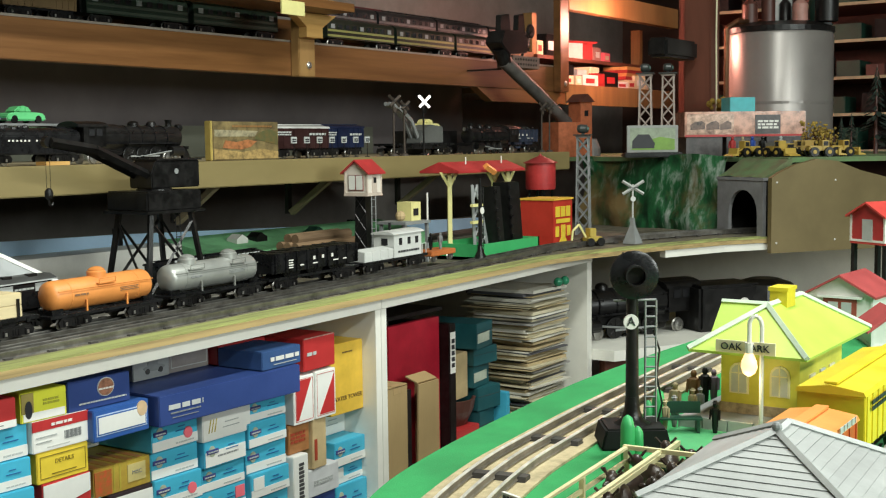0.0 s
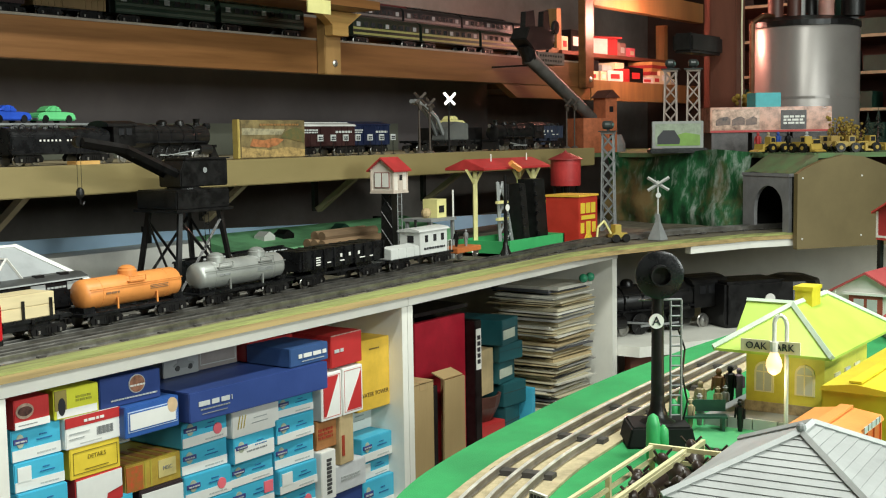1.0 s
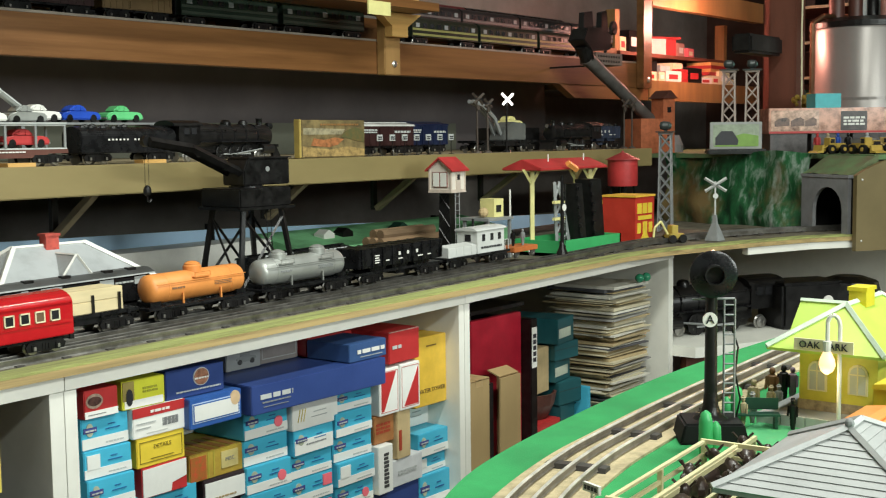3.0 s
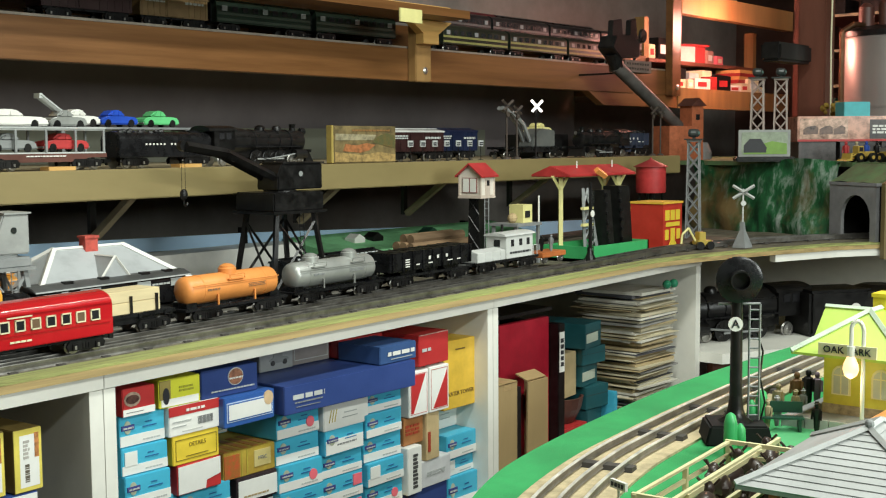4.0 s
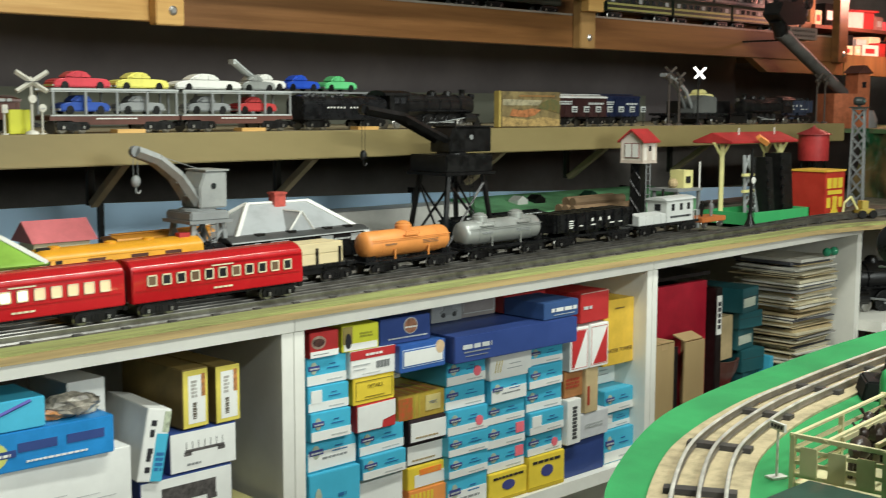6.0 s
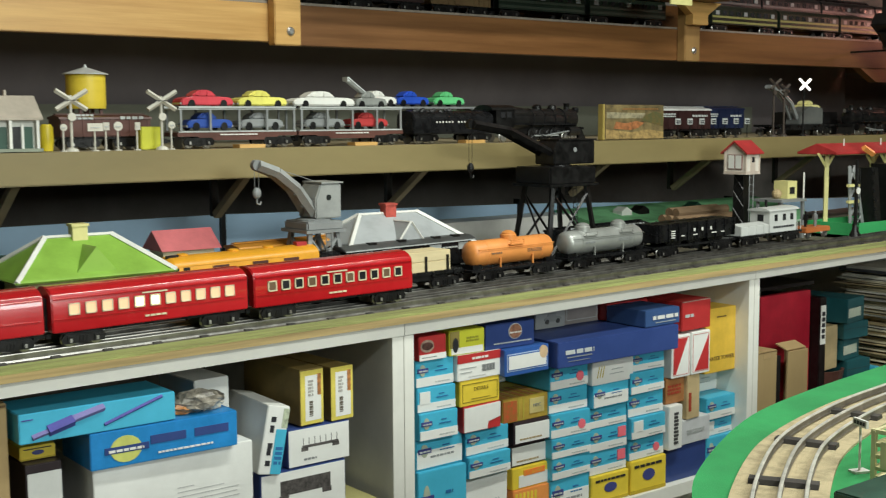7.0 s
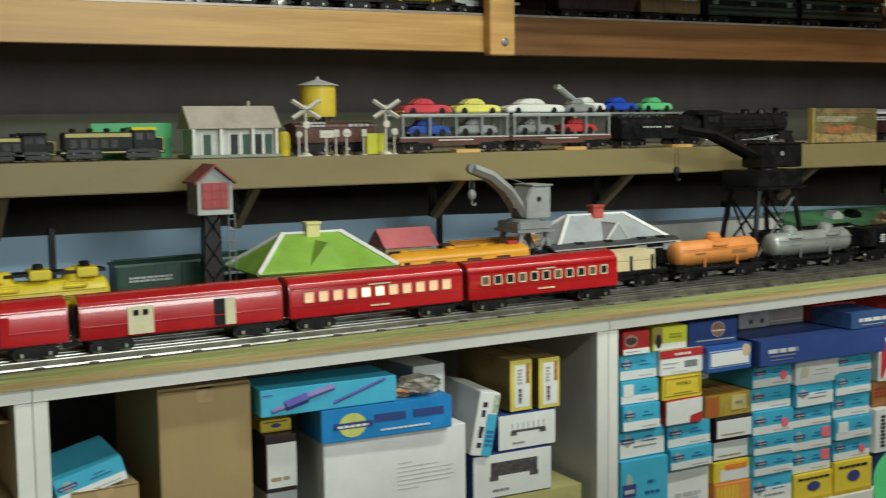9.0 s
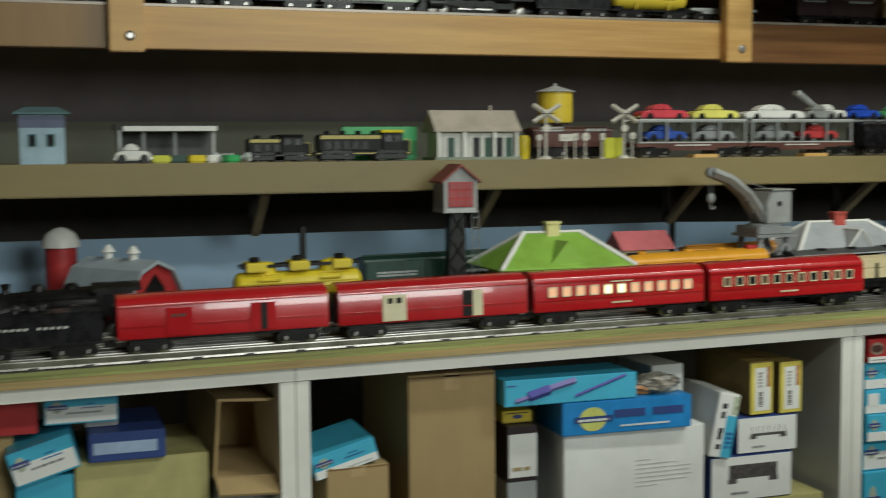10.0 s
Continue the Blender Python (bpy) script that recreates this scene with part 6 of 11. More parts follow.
bt = thing("toy_switch_tower", "pale blue two-storey tower with dark flat roof", "toy building", on_mid(0.127, 2.15), group="toy buildings")
w = part("wall", bx(bmn(), -0.027, 0.027, -0.022, 0.022, 0.0, 0.064), paint("pale_blue_plastic", (0.34, 0.48, 0.56), 0.5), bt)
part("roof", hip_roof(bmn(), 0.034, 0.029, 0.0645, 0.008, 0.02), paint("dull_teal_roof", (0.10, 0.20, 0.22), 0.6), bt)
part("sign_band", bx(bmn(), -0.0275, 0.0275, -0.0225, 0.0225, 0.046, 0.060), paint("slate_band", (0.10, 0.12, 0.20), 0.5), bt)
for x in (-0.012, 0.010):
    f = part("window", bx(bmn(), x - 0.005, x + 0.005, -0.0230, -0.0215, 0.022, 0.038), paint("teal_trim", (0.05, 0.16, 0.16), 0.5), w)
    part("pane", bx(bmn(), x - 0.0036, x + 0.0036, -0.0236, -0.0228, 0.0235, 0.0365), DARKWIN, f)
sh = thing("toy_roadside_stand", "open roadside stand with white front and produce", "toy building", on_mid(0.282, 2.165), group="toy buildings")
for x in (-0.06, 0.06, -0.03, 0.01):
    part("post", bx(bmn(), x - 0.0018, x + 0.0018, -0.018, -0.014, 0.0, 0.044), GREY if abs(x) < 0.05 else LGREY, sh)
part("roof", bx(bmn(), -0.066, 0.066, -0.022, 0.03, 0.0442, 0.050), paint("dark_roof_felt", (0.05, 0.05, 0.05), 0.8), sh)
part("roof_edge", bx(bmn(), -0.056, 0.064, -0.0255, -0.0222, 0.0415, 0.048), WHITEP, sh, "white painted roof edge")
part("back_wall", bx(bmn(), -0.062, 0.062, 0.024, 0.028, 0.0, 0.044), paint("dim_grey_wall", (0.09, 0.095, 0.09), 0.6), sh)
for k in range(5):
    o = part("produce_crate", bx(bmn(), -0.012, 0.012, -0.008, 0.008, 0.0, 0.010), (CLIME, DGREEN, YELLOW, WHITEP, GREENP)[k], None, bevel=0.002)
    o.matrix_basis = on_mid(0.27 + 0.022 * k, 2.110 + 0.004 * (k % 2), 9 * k)
    tagged(o, "tiny produce crate in front of a roadside stand", "toy crate", "produce crates")
o = toy_auto(on_mid(0.235, 2.115), "tiny white car parked at the stand", WHITEP, 0.045)
FLATBLK = paint("flat_black_shell", (0.008, 0.008, 0.009), 0.5, spec=0.25)
DULLYEL = paint("dull_cream_yellow", (0.50, 0.42, 0.12), 0.5)


def hood_diesel(m, label, L, cab_top, fittings):
    """A boxy switcher: long hood, cab at the far end, stripes along the sill and the hood."""
    t = thing("toy_diesel_locomotive", label, "toy locomotive", m, group="toy locomotives")
    h = L / 2
    part("frame", bx(bmn(), -h, h, -0.019, 0.019, 0.008, 0.0125), FLATBLK, t)
    b = part("hood", bx(bmn(), -h + 0.006, h - 0.042, -0.0165, 0.0165, 0.0127, 0.0365), FLATBLK, t, bevel=0.002)
    c = part("cab", bx(bmn(), h - 0.0415, h - 0.012, -0.019, 0.019, 0.0127, 0.0385), FLATBLK, t, bevel=0.0015)
    n = part("nose", bx(bmn(), h - 0.0118, h - 0.001, -0.014, 0.014, 0.0127, 0.028), FLATBLK, t, bevel=0.0015)
    part("cab_roof", ext(bmn(), [(-0.020, 0.0387), (0.020, 0.0387), (0.015, 0.0425), (-0.015, 0.0425)], h - 0.043, h - 0.011), cab_top, t, "yellow painted cab roof" if cab_top is YELLOW else "")
    for y in (-0.0169, 0.0164):
        part("stripe", bx(bmn(), -h + 0.008, h - 0.044, y, y + 0.0006, 0.0300, 0.0350), DULLYEL, b, "faded yellow painted stripe")
    for y in (-0.0195, 0.0189):
        part("sill_stripe", bx(bmn(), -h + 0.002, h - 0.002, y, y + 0.0006, 0.0098, 0.0112), DULLYEL, t, "faded yellow painted stripe")
    for x in (h - 0.034, h - 0.020):
        part("cab_window", bx(bmn(), x - 0.0045, x + 0.0045, -0.0197, -0.0188, 0.026, 0.035), DARKWIN, c)
    for k in range(fittings):
        part("roof_stack", lathe(bmn(), [(0.004, 0.0), (0.0045, 0.003), (0.003, 0.005)], (-h + 0.02 + 0.022 * k, 0, 0.0366), 10), FLATBLK, b)
    for k in range(5):
        part("louvre", bx(bmn(), -h + 0.014 + 0.013 * k, -h + 0.022 + 0.013 * k, -0.0172, -0.0163, 0.016, 0.027), BLACKM, b)
    part("headlight", lathe(bmn(), [(0.003, 0.0), (0.0034, 0.002)], (h - 0.001, 0, 0.024), 10, "x"), STEEL, n)
    part("handrail", tube(bmn(), [(h - 0.002, -0.018, 0.0125), (h - 0.002, -0.018, 0.028), (h - 0.010, -0.018, 0.030)], 0.0007, 5), DULLYEL, t)
    for x in (-h + 0.030, h - 0.030):
        truck(t, x, BLACKM, 0.026)
        part("truck_cover", bx(bmn(), x - 0.024, x + 0.024, -0.0235, -0.0215, 0.002, 0.0100), BLACKM, t, bevel=0.001)
    coupler(t, -h, -1)
    return t


hood_diesel(pose(0.545, 2.155, Z2) @ Matrix.Diagonal((1.0, 0.95, 1.0, 1.0)), "black diesel switcher with faded yellow stripes and yellow cab roof", 0.136, YELLOW, 4)
hood_diesel(pose(0.428, 2.160, Z2) @ Matrix.Diagonal((1.0, 0.95, 0.86, 1.0)), "low dark engine with a thin yellow sill stripe", 0.092, FLATBLK, 2)
gb = part("green_backing_card", bx(bmn(), 0.530, 0.640, 2.200, 2.208, Z2, Z2 + 0.048), GREENP, None, bevel=0.001)
tagged(gb, "bright green card standing on the shelf", "card")
fl = thing("toy_stone_pile", "heap of small grey stones on the shelf", "scenery", on_mid(0.362, 2.12), group="scenery")
bm = bmn()
rnd = random.Random(4)
for k in range(24):
    ball(bm, (rnd.uniform(-0.025, 0.025), rnd.uniform(-0.012, 0.012), rnd.uniform(0.003, 0.010)), rnd.uniform(0.003, 0.006), 1, 1, 0.8, 6, 4)
part("stone_heap", bm, LGREY, fl)

hs = thing("toy_depot", "small white depot with tan roof and green doors", "toy building", on_mid(0.705, 2.155), group="toy buildings")
w = part("wall", bx(bmn(), -0.056, 0.060, -0.022, 0.022, 0.003, 0.038), paint("pale_wall_tin", (0.52, 0.53, 0.49), 0.5), hs)
part("base", bx(bmn(), -0.062, 0.066, -0.032, 0.03, 0.0, 0.004), paint("grey_green_base", (0.25, 0.28, 0.22), 0.7), hs)
part("roof", ext(bmn(), [(-0.030, 0.039), (0.032, 0.039), (0.032, 0.041), (0.0, 0.0705), (-0.030, 0.0415)], -0.062, 0.068), TAN, hs, "tan tin gable roof", bevel=0.0006)
part("chimney", bx(bmn(), 0.0295, 0.0325, -0.002, 0.002, 0.060, 0.077), TAN, hs)
for k, x in enumerate((-0.036, 0.002, 0.019, 0.036, 0.051)):
    d = part("door", bx(bmn(), x - 0.0055, x + 0.0055, -0.0229, -0.0215, 0.0035, 0.031), DGREEN if k % 2 == 0 else DARKWIN, w)
    part("architrave", bx(bmn(), x - 0.0085, x - 0.0058, -0.0235, -0.0215, 0.0035, 0.034), WHITEP, w)
for x in (-0.056, -0.018, 0.027, 0.061):
    part("porch_post", bx(bmn(), x - 0.0018, x + 0.0018, -0.0295, -0.026, 0.004, 0.0388), WHITEP, hs)
yo = part("yellow_barrel", lathe(bmn(), [(0.0075, 0.0), (0.009, 0.012), (0.0085, 0.03), (0.006, 0.034)], (0, 0, 0), 12), YELLOW, None, smooth=True)
yo.matrix_basis = on_mid(0.7815, 2.14)
tagged(yo, "small yellow barrel beside the depot", "toy barrel")
water_tower(on_mid(0.884, 2.26), "yellow water tank with grey cone roof", CYEL, LGREY, BROWN, 0.027, 0.047, 0.055, 0.010)
box_car(pose(0.872, 2.185, Z2), "dark brown stock car behind crossing signs", BROWN, 0.125, None, 10, H=0.046)
DULLW = paint("cream_white_sign", (0.60, 0.57, 0.49), 0.5)
crossbuck(on_mid(0.798, 2.098), "white crossbuck sign on the shelf edge", 0.070, DULLW, 0.020)
crossbuck(on_mid(0.9195, 2.098), "white crossbuck sign on the shelf edge", 0.070, DULLW, 0.020)
for k, (x, w_, h_) in enumerate(((0.785, 0.0045, 0.030), (0.8255, 0.010, 0.030), (0.840, 0.004, 0.031), (0.8560, 0.006, 0.031), (0.8820, 0.0035, 0.031), (0.930, 0.005, 0.032))):
    t = thing("toy_road_sign", "tiny white road sign on a post", "toy sign", on_mid(x, 2.092), group="tiny road signs")
    bm = bmn()
    rod(bm, (0, 0, 0), (0, 0, h_), 0.0013, 6)
    rod(bm, (0, 0, 0), (0, 0, 0.0015), 0.005, 8)
    part("post", bm, DULLW, t)
    if k in (0, 3, 5):
        bm = bmn()
        lathe(bm, [(w_, -0.0015), (w_, 0.0)], (0, -0.001, h_), 12, "y")
        part("board", bm, DULLW, t)
    else:
        part("board", bx(bmn(), -w_, w_, -0.003, -0.0014, h_ - 0.005, h_ + 0.005), DULLW, t)
    bm = bmn()
    bars(bm, -w_ * 0.6, w_ * 0.6, h_ - 0.001, h_ + 0.001, -0.0031, 1, k)
    part("lettering", bm, LGREY, t)
yc = part("yellow_crate", bx(bmn(), -0.015, 0.015, -0.008, 0.008, 0.0, 0.030), CLIME, None, bevel=0.001)
yc.matrix_basis = on_mid(0.914, 2.125)
tagged(yc, "pale yellow crate between crossing signs", "toy crate")
for cx in (1.051, 1.242):
    auto_carrier(pose(cx, 2.15, Z2), "two-level grey and brown car carrier loaded with toy cars")
ZU, ZL = Z2 + 0.0547, Z2 + 0.0237
toy_auto(pose(1.007, 2.15, ZU), "red toy sedan on the upper deck of a carrier", paint("toy_red", (0.62, 0.05, 0.07), 0.35), 0.080)
toy_auto(pose(1.094, 2.15, ZU), "yellow toy sedan on the upper deck of a carrier", paint("toy_yellow", (0.80, 0.74, 0.16), 0.35), 0.080)
toy_auto(pose(1.198, 2.15, ZU), "white toy sedan on the upper deck of a carrier", WHITEP, 0.108)
toy_auto(pose(1.282, 2.15, ZU), "silver tow truck with boom on a carrier", SILVER, 0.058, True)
toy_auto(pose(1.010, 2.15, ZL), "blue toy sedan on the lower deck of a carrier", BLUE, 0.07)
toy_auto(pose(1.092, 2.15, ZL), "grey toy sedan on the lower deck of a carrier", GREY, 0.07)
toy_auto(pose(1.198, 2.15, ZL), "grey toy sedan on the lower deck of a carrier", GREY, 0.07)
toy_auto(pose(1.278, 2.15, ZL), "red toy sedan on the lower deck of a carrier", REDROOF, 0.07)
# engine and tender behind the carriers
steam_engine(pose(1.632, 2.155, Z2, 0, 0, 180), "large black steam engine on the shelf", 0.215, bright=False)
tender(pose(1.442, 2.155, Z2), "black tender with white lettering on the shelf", 0.165, True)
for x, mt, lb in ((1.352, WHITEP, "small white toy car behind the tender"), (1.418, paint("toy_blue", (0.02, 0.08, 0.50), 0.3), "blue toy car on a raised rack behind the tender"), (1.494, paint("toy_mint", (0.12, 0.52, 0.20), 0.35), "mint green toy car on a raised rack behind the tender")):
    toy_auto(pose(x, 2.225, ZU + 0.004), lb, mt, 0.066)
rk = thing("raised_rack", "grey raised rack carrying small toy cars", "rack", pose(1.43, 2.225, Z2), group="racks")
part("deck", bx(bmn(), -0.12, 0.12, -0.02, 0.02, 0.0555, 0.0586), GREY, rk)
for x in (-0.11, 0.0, 0.11):
    part("leg", bx(bmn(), x - 0.003, x + 0.003, -0.018, 0.018, 0.0, 0.0554), GREY, rk)
for x in (1.24, 1.45, 1.05):
    o = part("wooden_wedge", bx(bmn(), -0.02, 0.02, -0.01, 0.01, 0.0, 0.005), PINE2, None)
    o.matrix_basis = on_mid(x, 2.10)
    tagged(o, "thin scrap of pale wood on the shelf", "wood scrap", "wood scraps")

# picture box, signs, dark cars and crane car further along the shelf
pb = thing("toy_picture_box", "old yellow box with orange and brown printed picture", "box", on_mid(1.842, 2.135, -2), group="old toy boxes")
b = part("carton", bx(bmn(), -0.072, 0.076, -0.022, -0.006, 0.0, 0.062), paint("old_olive_print", (0.17, 0.125, 0.05), 0.5, var=0.5, scale=45, rgb2=(0.035, 0.025, 0.015)), pb, bevel=0.001)
part("spine", bx(bmn(), -0.077, -0.0725, -0.022, -0.008, 0.0, 0.063), paint("old_yellow_flap", (0.44, 0.33, 0.09), 0.6), pb, "yellow end flap", bevel=0.001)
part("print_ground", ext(bmn(), [(-0.070, 0.002), (0.074, 0.002), (0.074, 0.013), (0.035, 0.018), (-0.01, 0.013), (-0.070, 0.019)], -0.0226, -0.0219, "y"), paint("print_ochre", (0.28, 0.19, 0.07), 0.5, var=0.6, scale=90, rgb2=(0.06, 0.045, 0.02)), b)
part("print_shape", ext(bmn(), [(-0.052, 0.020), (-0.012, 0.017), (0.010, 0.021), (0.024, 0.030), (0.004, 0.033), (-0.022, 0.029), (-0.046, 0.032)], -0.0228, -0.0219, "y"), paint("print_rust", (0.27, 0.10, 0.035), 0.5, var=0.6, scale=110, rgb2=(0.10, 0.05, 0.02)), b)
part("print_hill", ext(bmn(), [(0.018, 0.034), (0.073, 0.024), (0.073, 0.046), (0.050, 0.050), (0.030, 0.044)], -0.0227, -0.0219, "y"), paint("print_dark_green", (0.05, 0.055, 0.02), 0.5, var=0.6, scale=90, rgb2=(0.16, 0.10, 0.03)), b)
part("print_sky", ext(bmn(), [(-0.069, 0.038), (0.020, 0.038), (0.028, 0.047), (-0.069, 0.049)], -0.0225, -0.0219, "y"), paint("print_pale_sky", (0.24, 0.21, 0.13), 0.5, var=0.5, scale=90), b)
bm = bmn()
bars(bm, -0.030, 0.060, 0.053, 0.0575, -0.0222, 1, 21)
part("lettering", bm, paint("print_ochre_ink", (0.30, 0.15, 0.05), 0.5), b)
wr = box_car(pose(2.005, 2.16, Z2), "dark red caboose with white roof", paint("dark_maroon_car", (0.030, 0.010, 0.010), 0.4), 0.16, paint("grey_white_roof", (0.5, 0.5, 0.48), 0.5), 10, H=0.058)
for k in range(7):
    o = part("small_plate", bx(bmn(), -0.007, 0.007, -0.0008, 0.0008, 0.026, 0.037), LGREY, None)
    tt = thing("toy_herald_plate", "small white plate with black emblem on a wire stand", "toy sign", on_mid(1.95 + 0.034 * k, 2.105), group="herald plates")
    o.parent = tt
    o.name = "plate"
    bm = bmn()
    bars(bm, -0.005, 0.005, 0.028, 0.035, -0.0009, 2, k)
    part("emblem", bm, INK, tt)
    bm = bmn()
    rod(bm, (0, 0, 0), (0, 0, 0.0265), 0.0008, 5)
    rod(bm, (0, 0, 0), (0, 0, 0.001), 0.005, 8)
    part("stand", bm, BLACKM, tt)
box_car(pose(2.175, 2.20, Z2), "dark blue box car deep on the shelf", paint("deep_navy", (0.005, 0.011, 0.04), 0.4), 0.13, None, 10, H=0.06)
fc = flat_car(pose(2.40, 2.17, Z2), "black wrecking crane flat car on the shelf", BLACK, 0.22)
ck = thing("toy_crane_cab", "dark grey crane cab with raised curved boom", "toy crane", pose(2.42, 2.17, Z2 + 0.0236), group="toy cranes")
part("cab", ext(bmn(), [(-0.03, 0.0), (0.055, 0.0), (0.055, 0.034), (0.01, 0.038), (-0.02, 0.026)], -0.018, 0.018, "y"), paint("dark_crane_cab", (0.11, 0.115, 0.11), 0.5), ck, bevel=0.0015)
for s in (-1, 1):
    bm = bmn()
    tube(bm, [(-0.02, s * 0.008, 0.006), (-0.045, s * 0.008, 0.045), (-0.085, s * 0.006, 0.072), (-0.115, s * 0.004, 0.078)], 0.0045, 6)
    part("boom_arm", bm, GREY, ck, "grey curved boom arm")
crossbuck(pose(2.244, 2.11, Z2), "unlit crossing sign on a dark post", 0.109, paint("dim_sign_brown", (0.06, 0.045, 0.035), 0.6), 0.016)
crossbuck(pose(2.336, 2.105, Z2), "lit white crossing sign on a dark post", 0.110, BLACKM, 0.017, glow("lit_sign_white", (1.0, 0.97, 0.92), 2.2))
crossbuck(pose(2.285, 2.115, Z2), "unlit crossing sign on a dark post", 0.100, paint("dim_sign_brown", (0.06, 0.045, 0.035), 0.6), 0.012)
toy_auto(pose(2.53, 2.235, Z2 + 0.05), "pale yellow toy car on top of a dark box", PALEYEL, 0.07)
db = part("dark_carton", bx(bmn(), 2.47, 2.60, 2.20, 2.28, Z2, Z2 + 0.0498), BLACKM, None, bevel=0.001)
tagged(db, "plain dark carton on the shelf", "box")
steam_engine(pose(2.65, 2.15, Z2), "black steam engine deep in shadow on the shelf", 0.2, bright=False)
hopper_car(pose(2.80, 2.18, Z2), "dark hopper car at the shelf end", paint("dark_blue_grey", (0.03, 0.04, 0.07), 0.5), 0.17)

# ---- trains on the top shelf ----
Z3 = 1.4468


def on_top(x, y=2.365):
    return pose(x, y, Z3)


GW = paint("pale_green_white", (0.55, 0.62, 0.52), 0.5)
box_car(on_top(-0.02, 2.37), "dark green box car on the top shelf", DGREEN, 0.2, H=0.062)
box_car(on_top(0.27), "dark box car on the top shelf", BLACK, 0.18, H=0.062)
for x, mt, lb in ((0.455, REDROOF, "red box car on the top shelf"), (0.61, GW, "pale green and white refrigerator car on the top shelf")):
    box_car(on_top(x), lb, mt, 0.155, H=0.062)
steam_engine(on_top(0.79), "black steam engine on the top shelf", 0.2)
tender(on_top(0.955), "black tender on the top shelf", 0.13)
tank_car(on_top(1.10), "yellow tank car on the top shelf", CYEL, 1, 0.145)
flat_car(on_top(1.235), "light grey flat car on the top shelf", LGREY, 0.12)
box_car(on_top(1.462), "dark red box car on the top shelf", paint("dark_maroon_car", (0.030, 0.010, 0.010), 0.4), 0.165, H=0.066)
box_car(on_top(1.63), "ochre tinplate caboose on the top shelf", paint("ochre_tin", (0.15, 0.09, 0.035), 0.5), 0.14, H=0.055)


def dark_coach(m, label, mat, trim, group="coaches on the top shelf", L=0.225):
    t = thing("toy_coach", label, "toy train car", m, group=group)
    h = L / 2
    b = part("body", ext(bmn(), arch(0.0235, 0.0165, 0.048, 0.012, 8), -h, h), mat, t, smooth=True)
    for z in (0.0195, 0.030):
        part("stripe", bx(bmn(), -h + 0.001, h - 0.001, -0.0241, 0.0241, z, z + 0.0045), trim, b, "painted side stripe")
    for k in range(9):
        x = -h + 0.018 + (L - 0.036) * k / 8
        part("window", bx(bmn(), x - 0.006, x + 0.006, -0.0242, 0.0242, 0.0365, 0.0455), DARKWIN if k % 4 else GREY, b)
    part("vestibule", bx(bmn(), -h - 0.003, -h, -0.011, 0.011, 0.018, 0.050), BLACKM, t)
    for s in (-1, 1):
        truck(t, s * (h - 0.032))
        coupler(t, s * h, s)
    return t


# coach greens darkened to hold the shade under the shelf above
DKG, DKO = paint("shaded_green_tin", (0.010, 0.020, 0.013), 0.3), paint("dark_olive", (0.030, 0.042, 0.028), 0.5)
dark_coach(on_top(1.83), "dark green tinplate coach on the top shelf", DKG, DKO)
dark_coach(on_top(2.07), "dark green tinplate coach on the top shelf", DKG, DKO)
GNG, GNY = paint("olive_green_coach", (0.010, 0.016, 0.010), 0.35), paint("coach_yellow_stripe", (0.22, 0.22, 0.07), 0.45)
for k in range(3):
    dark_coach(on_top(2.45 + 0.242 * k), "olive green coach with yellow stripes on the top shelf", GNG, GNY, L=0.232)
us = thing("upper_shelf_step", "raised back step of the top shelf", "shelf step", kind="structure")
part("step", bx(bmn(), 2.2, 3.31, 2.41, 2.60, 1.433, 1.49), PINE, us)
part("step", bx(bmn(), 2.2, 3.31, 2.605, 2.80, 1.433, 1.53), PINE, us)
# back rows: grey, white and red paints darkened the same way for shade
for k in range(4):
    dark_coach(pose(2.5 + 0.24 * k, 2.45, 1.4902), "grey coach with white stripes on a back step", paint("shaded_coach_grey", (0.013, 0.014, 0.015), 0.35), paint("shaded_white_stripe", (0.10, 0.10, 0.098), 0.45), L=0.232)
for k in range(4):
    dark_coach(pose(2.55 + 0.24 * k, 2.65, 1.5302), "red coach on the highest back step" if k < 2 else "black coach on the highest back step", paint("dark_maroon", (0.12, 0.015, 0.02), 0.4) if k < 2 else BLACK, REDROOF if k < 2 else paint("shaded_stripe_grey", (0.06, 0.06, 0.06), 0.5), L=0.232)

# ---- boxes stored in the white units ----
CRND = random.Random(21)


def panel(name, x0, x1, z0, z1, mat, parent, lift=0.0006, label=""):
    return part(name, bx(bmn(), x0, x1, -lift, 0.0002, z0, z1), mat, parent, label)


def disc(name, x, z, rx, rz, mat, parent, lift=0.0009, label=""):
    prof = [(x + rx * math.cos(k * math.tau / 18), z + rz * math.sin(k * math.tau / 18)) for k in range(18)]
    return part(name, ext(bmn(), prof, -lift, 0.0002, "y"), mat, parent, label)


BINK = paint("dull_blue_ink", (0.02, 0.14, 0.34), 0.5)


def scribble(x0, x1, z0, z1, mat, parent, rows, lift=0.0008):
    bm = bmn()
    bars(bm, x0, x1, z0, z1, -lift + 0.0004, rows, CRND.randint(0, 999))
    return part("print", bm, mat, parent)


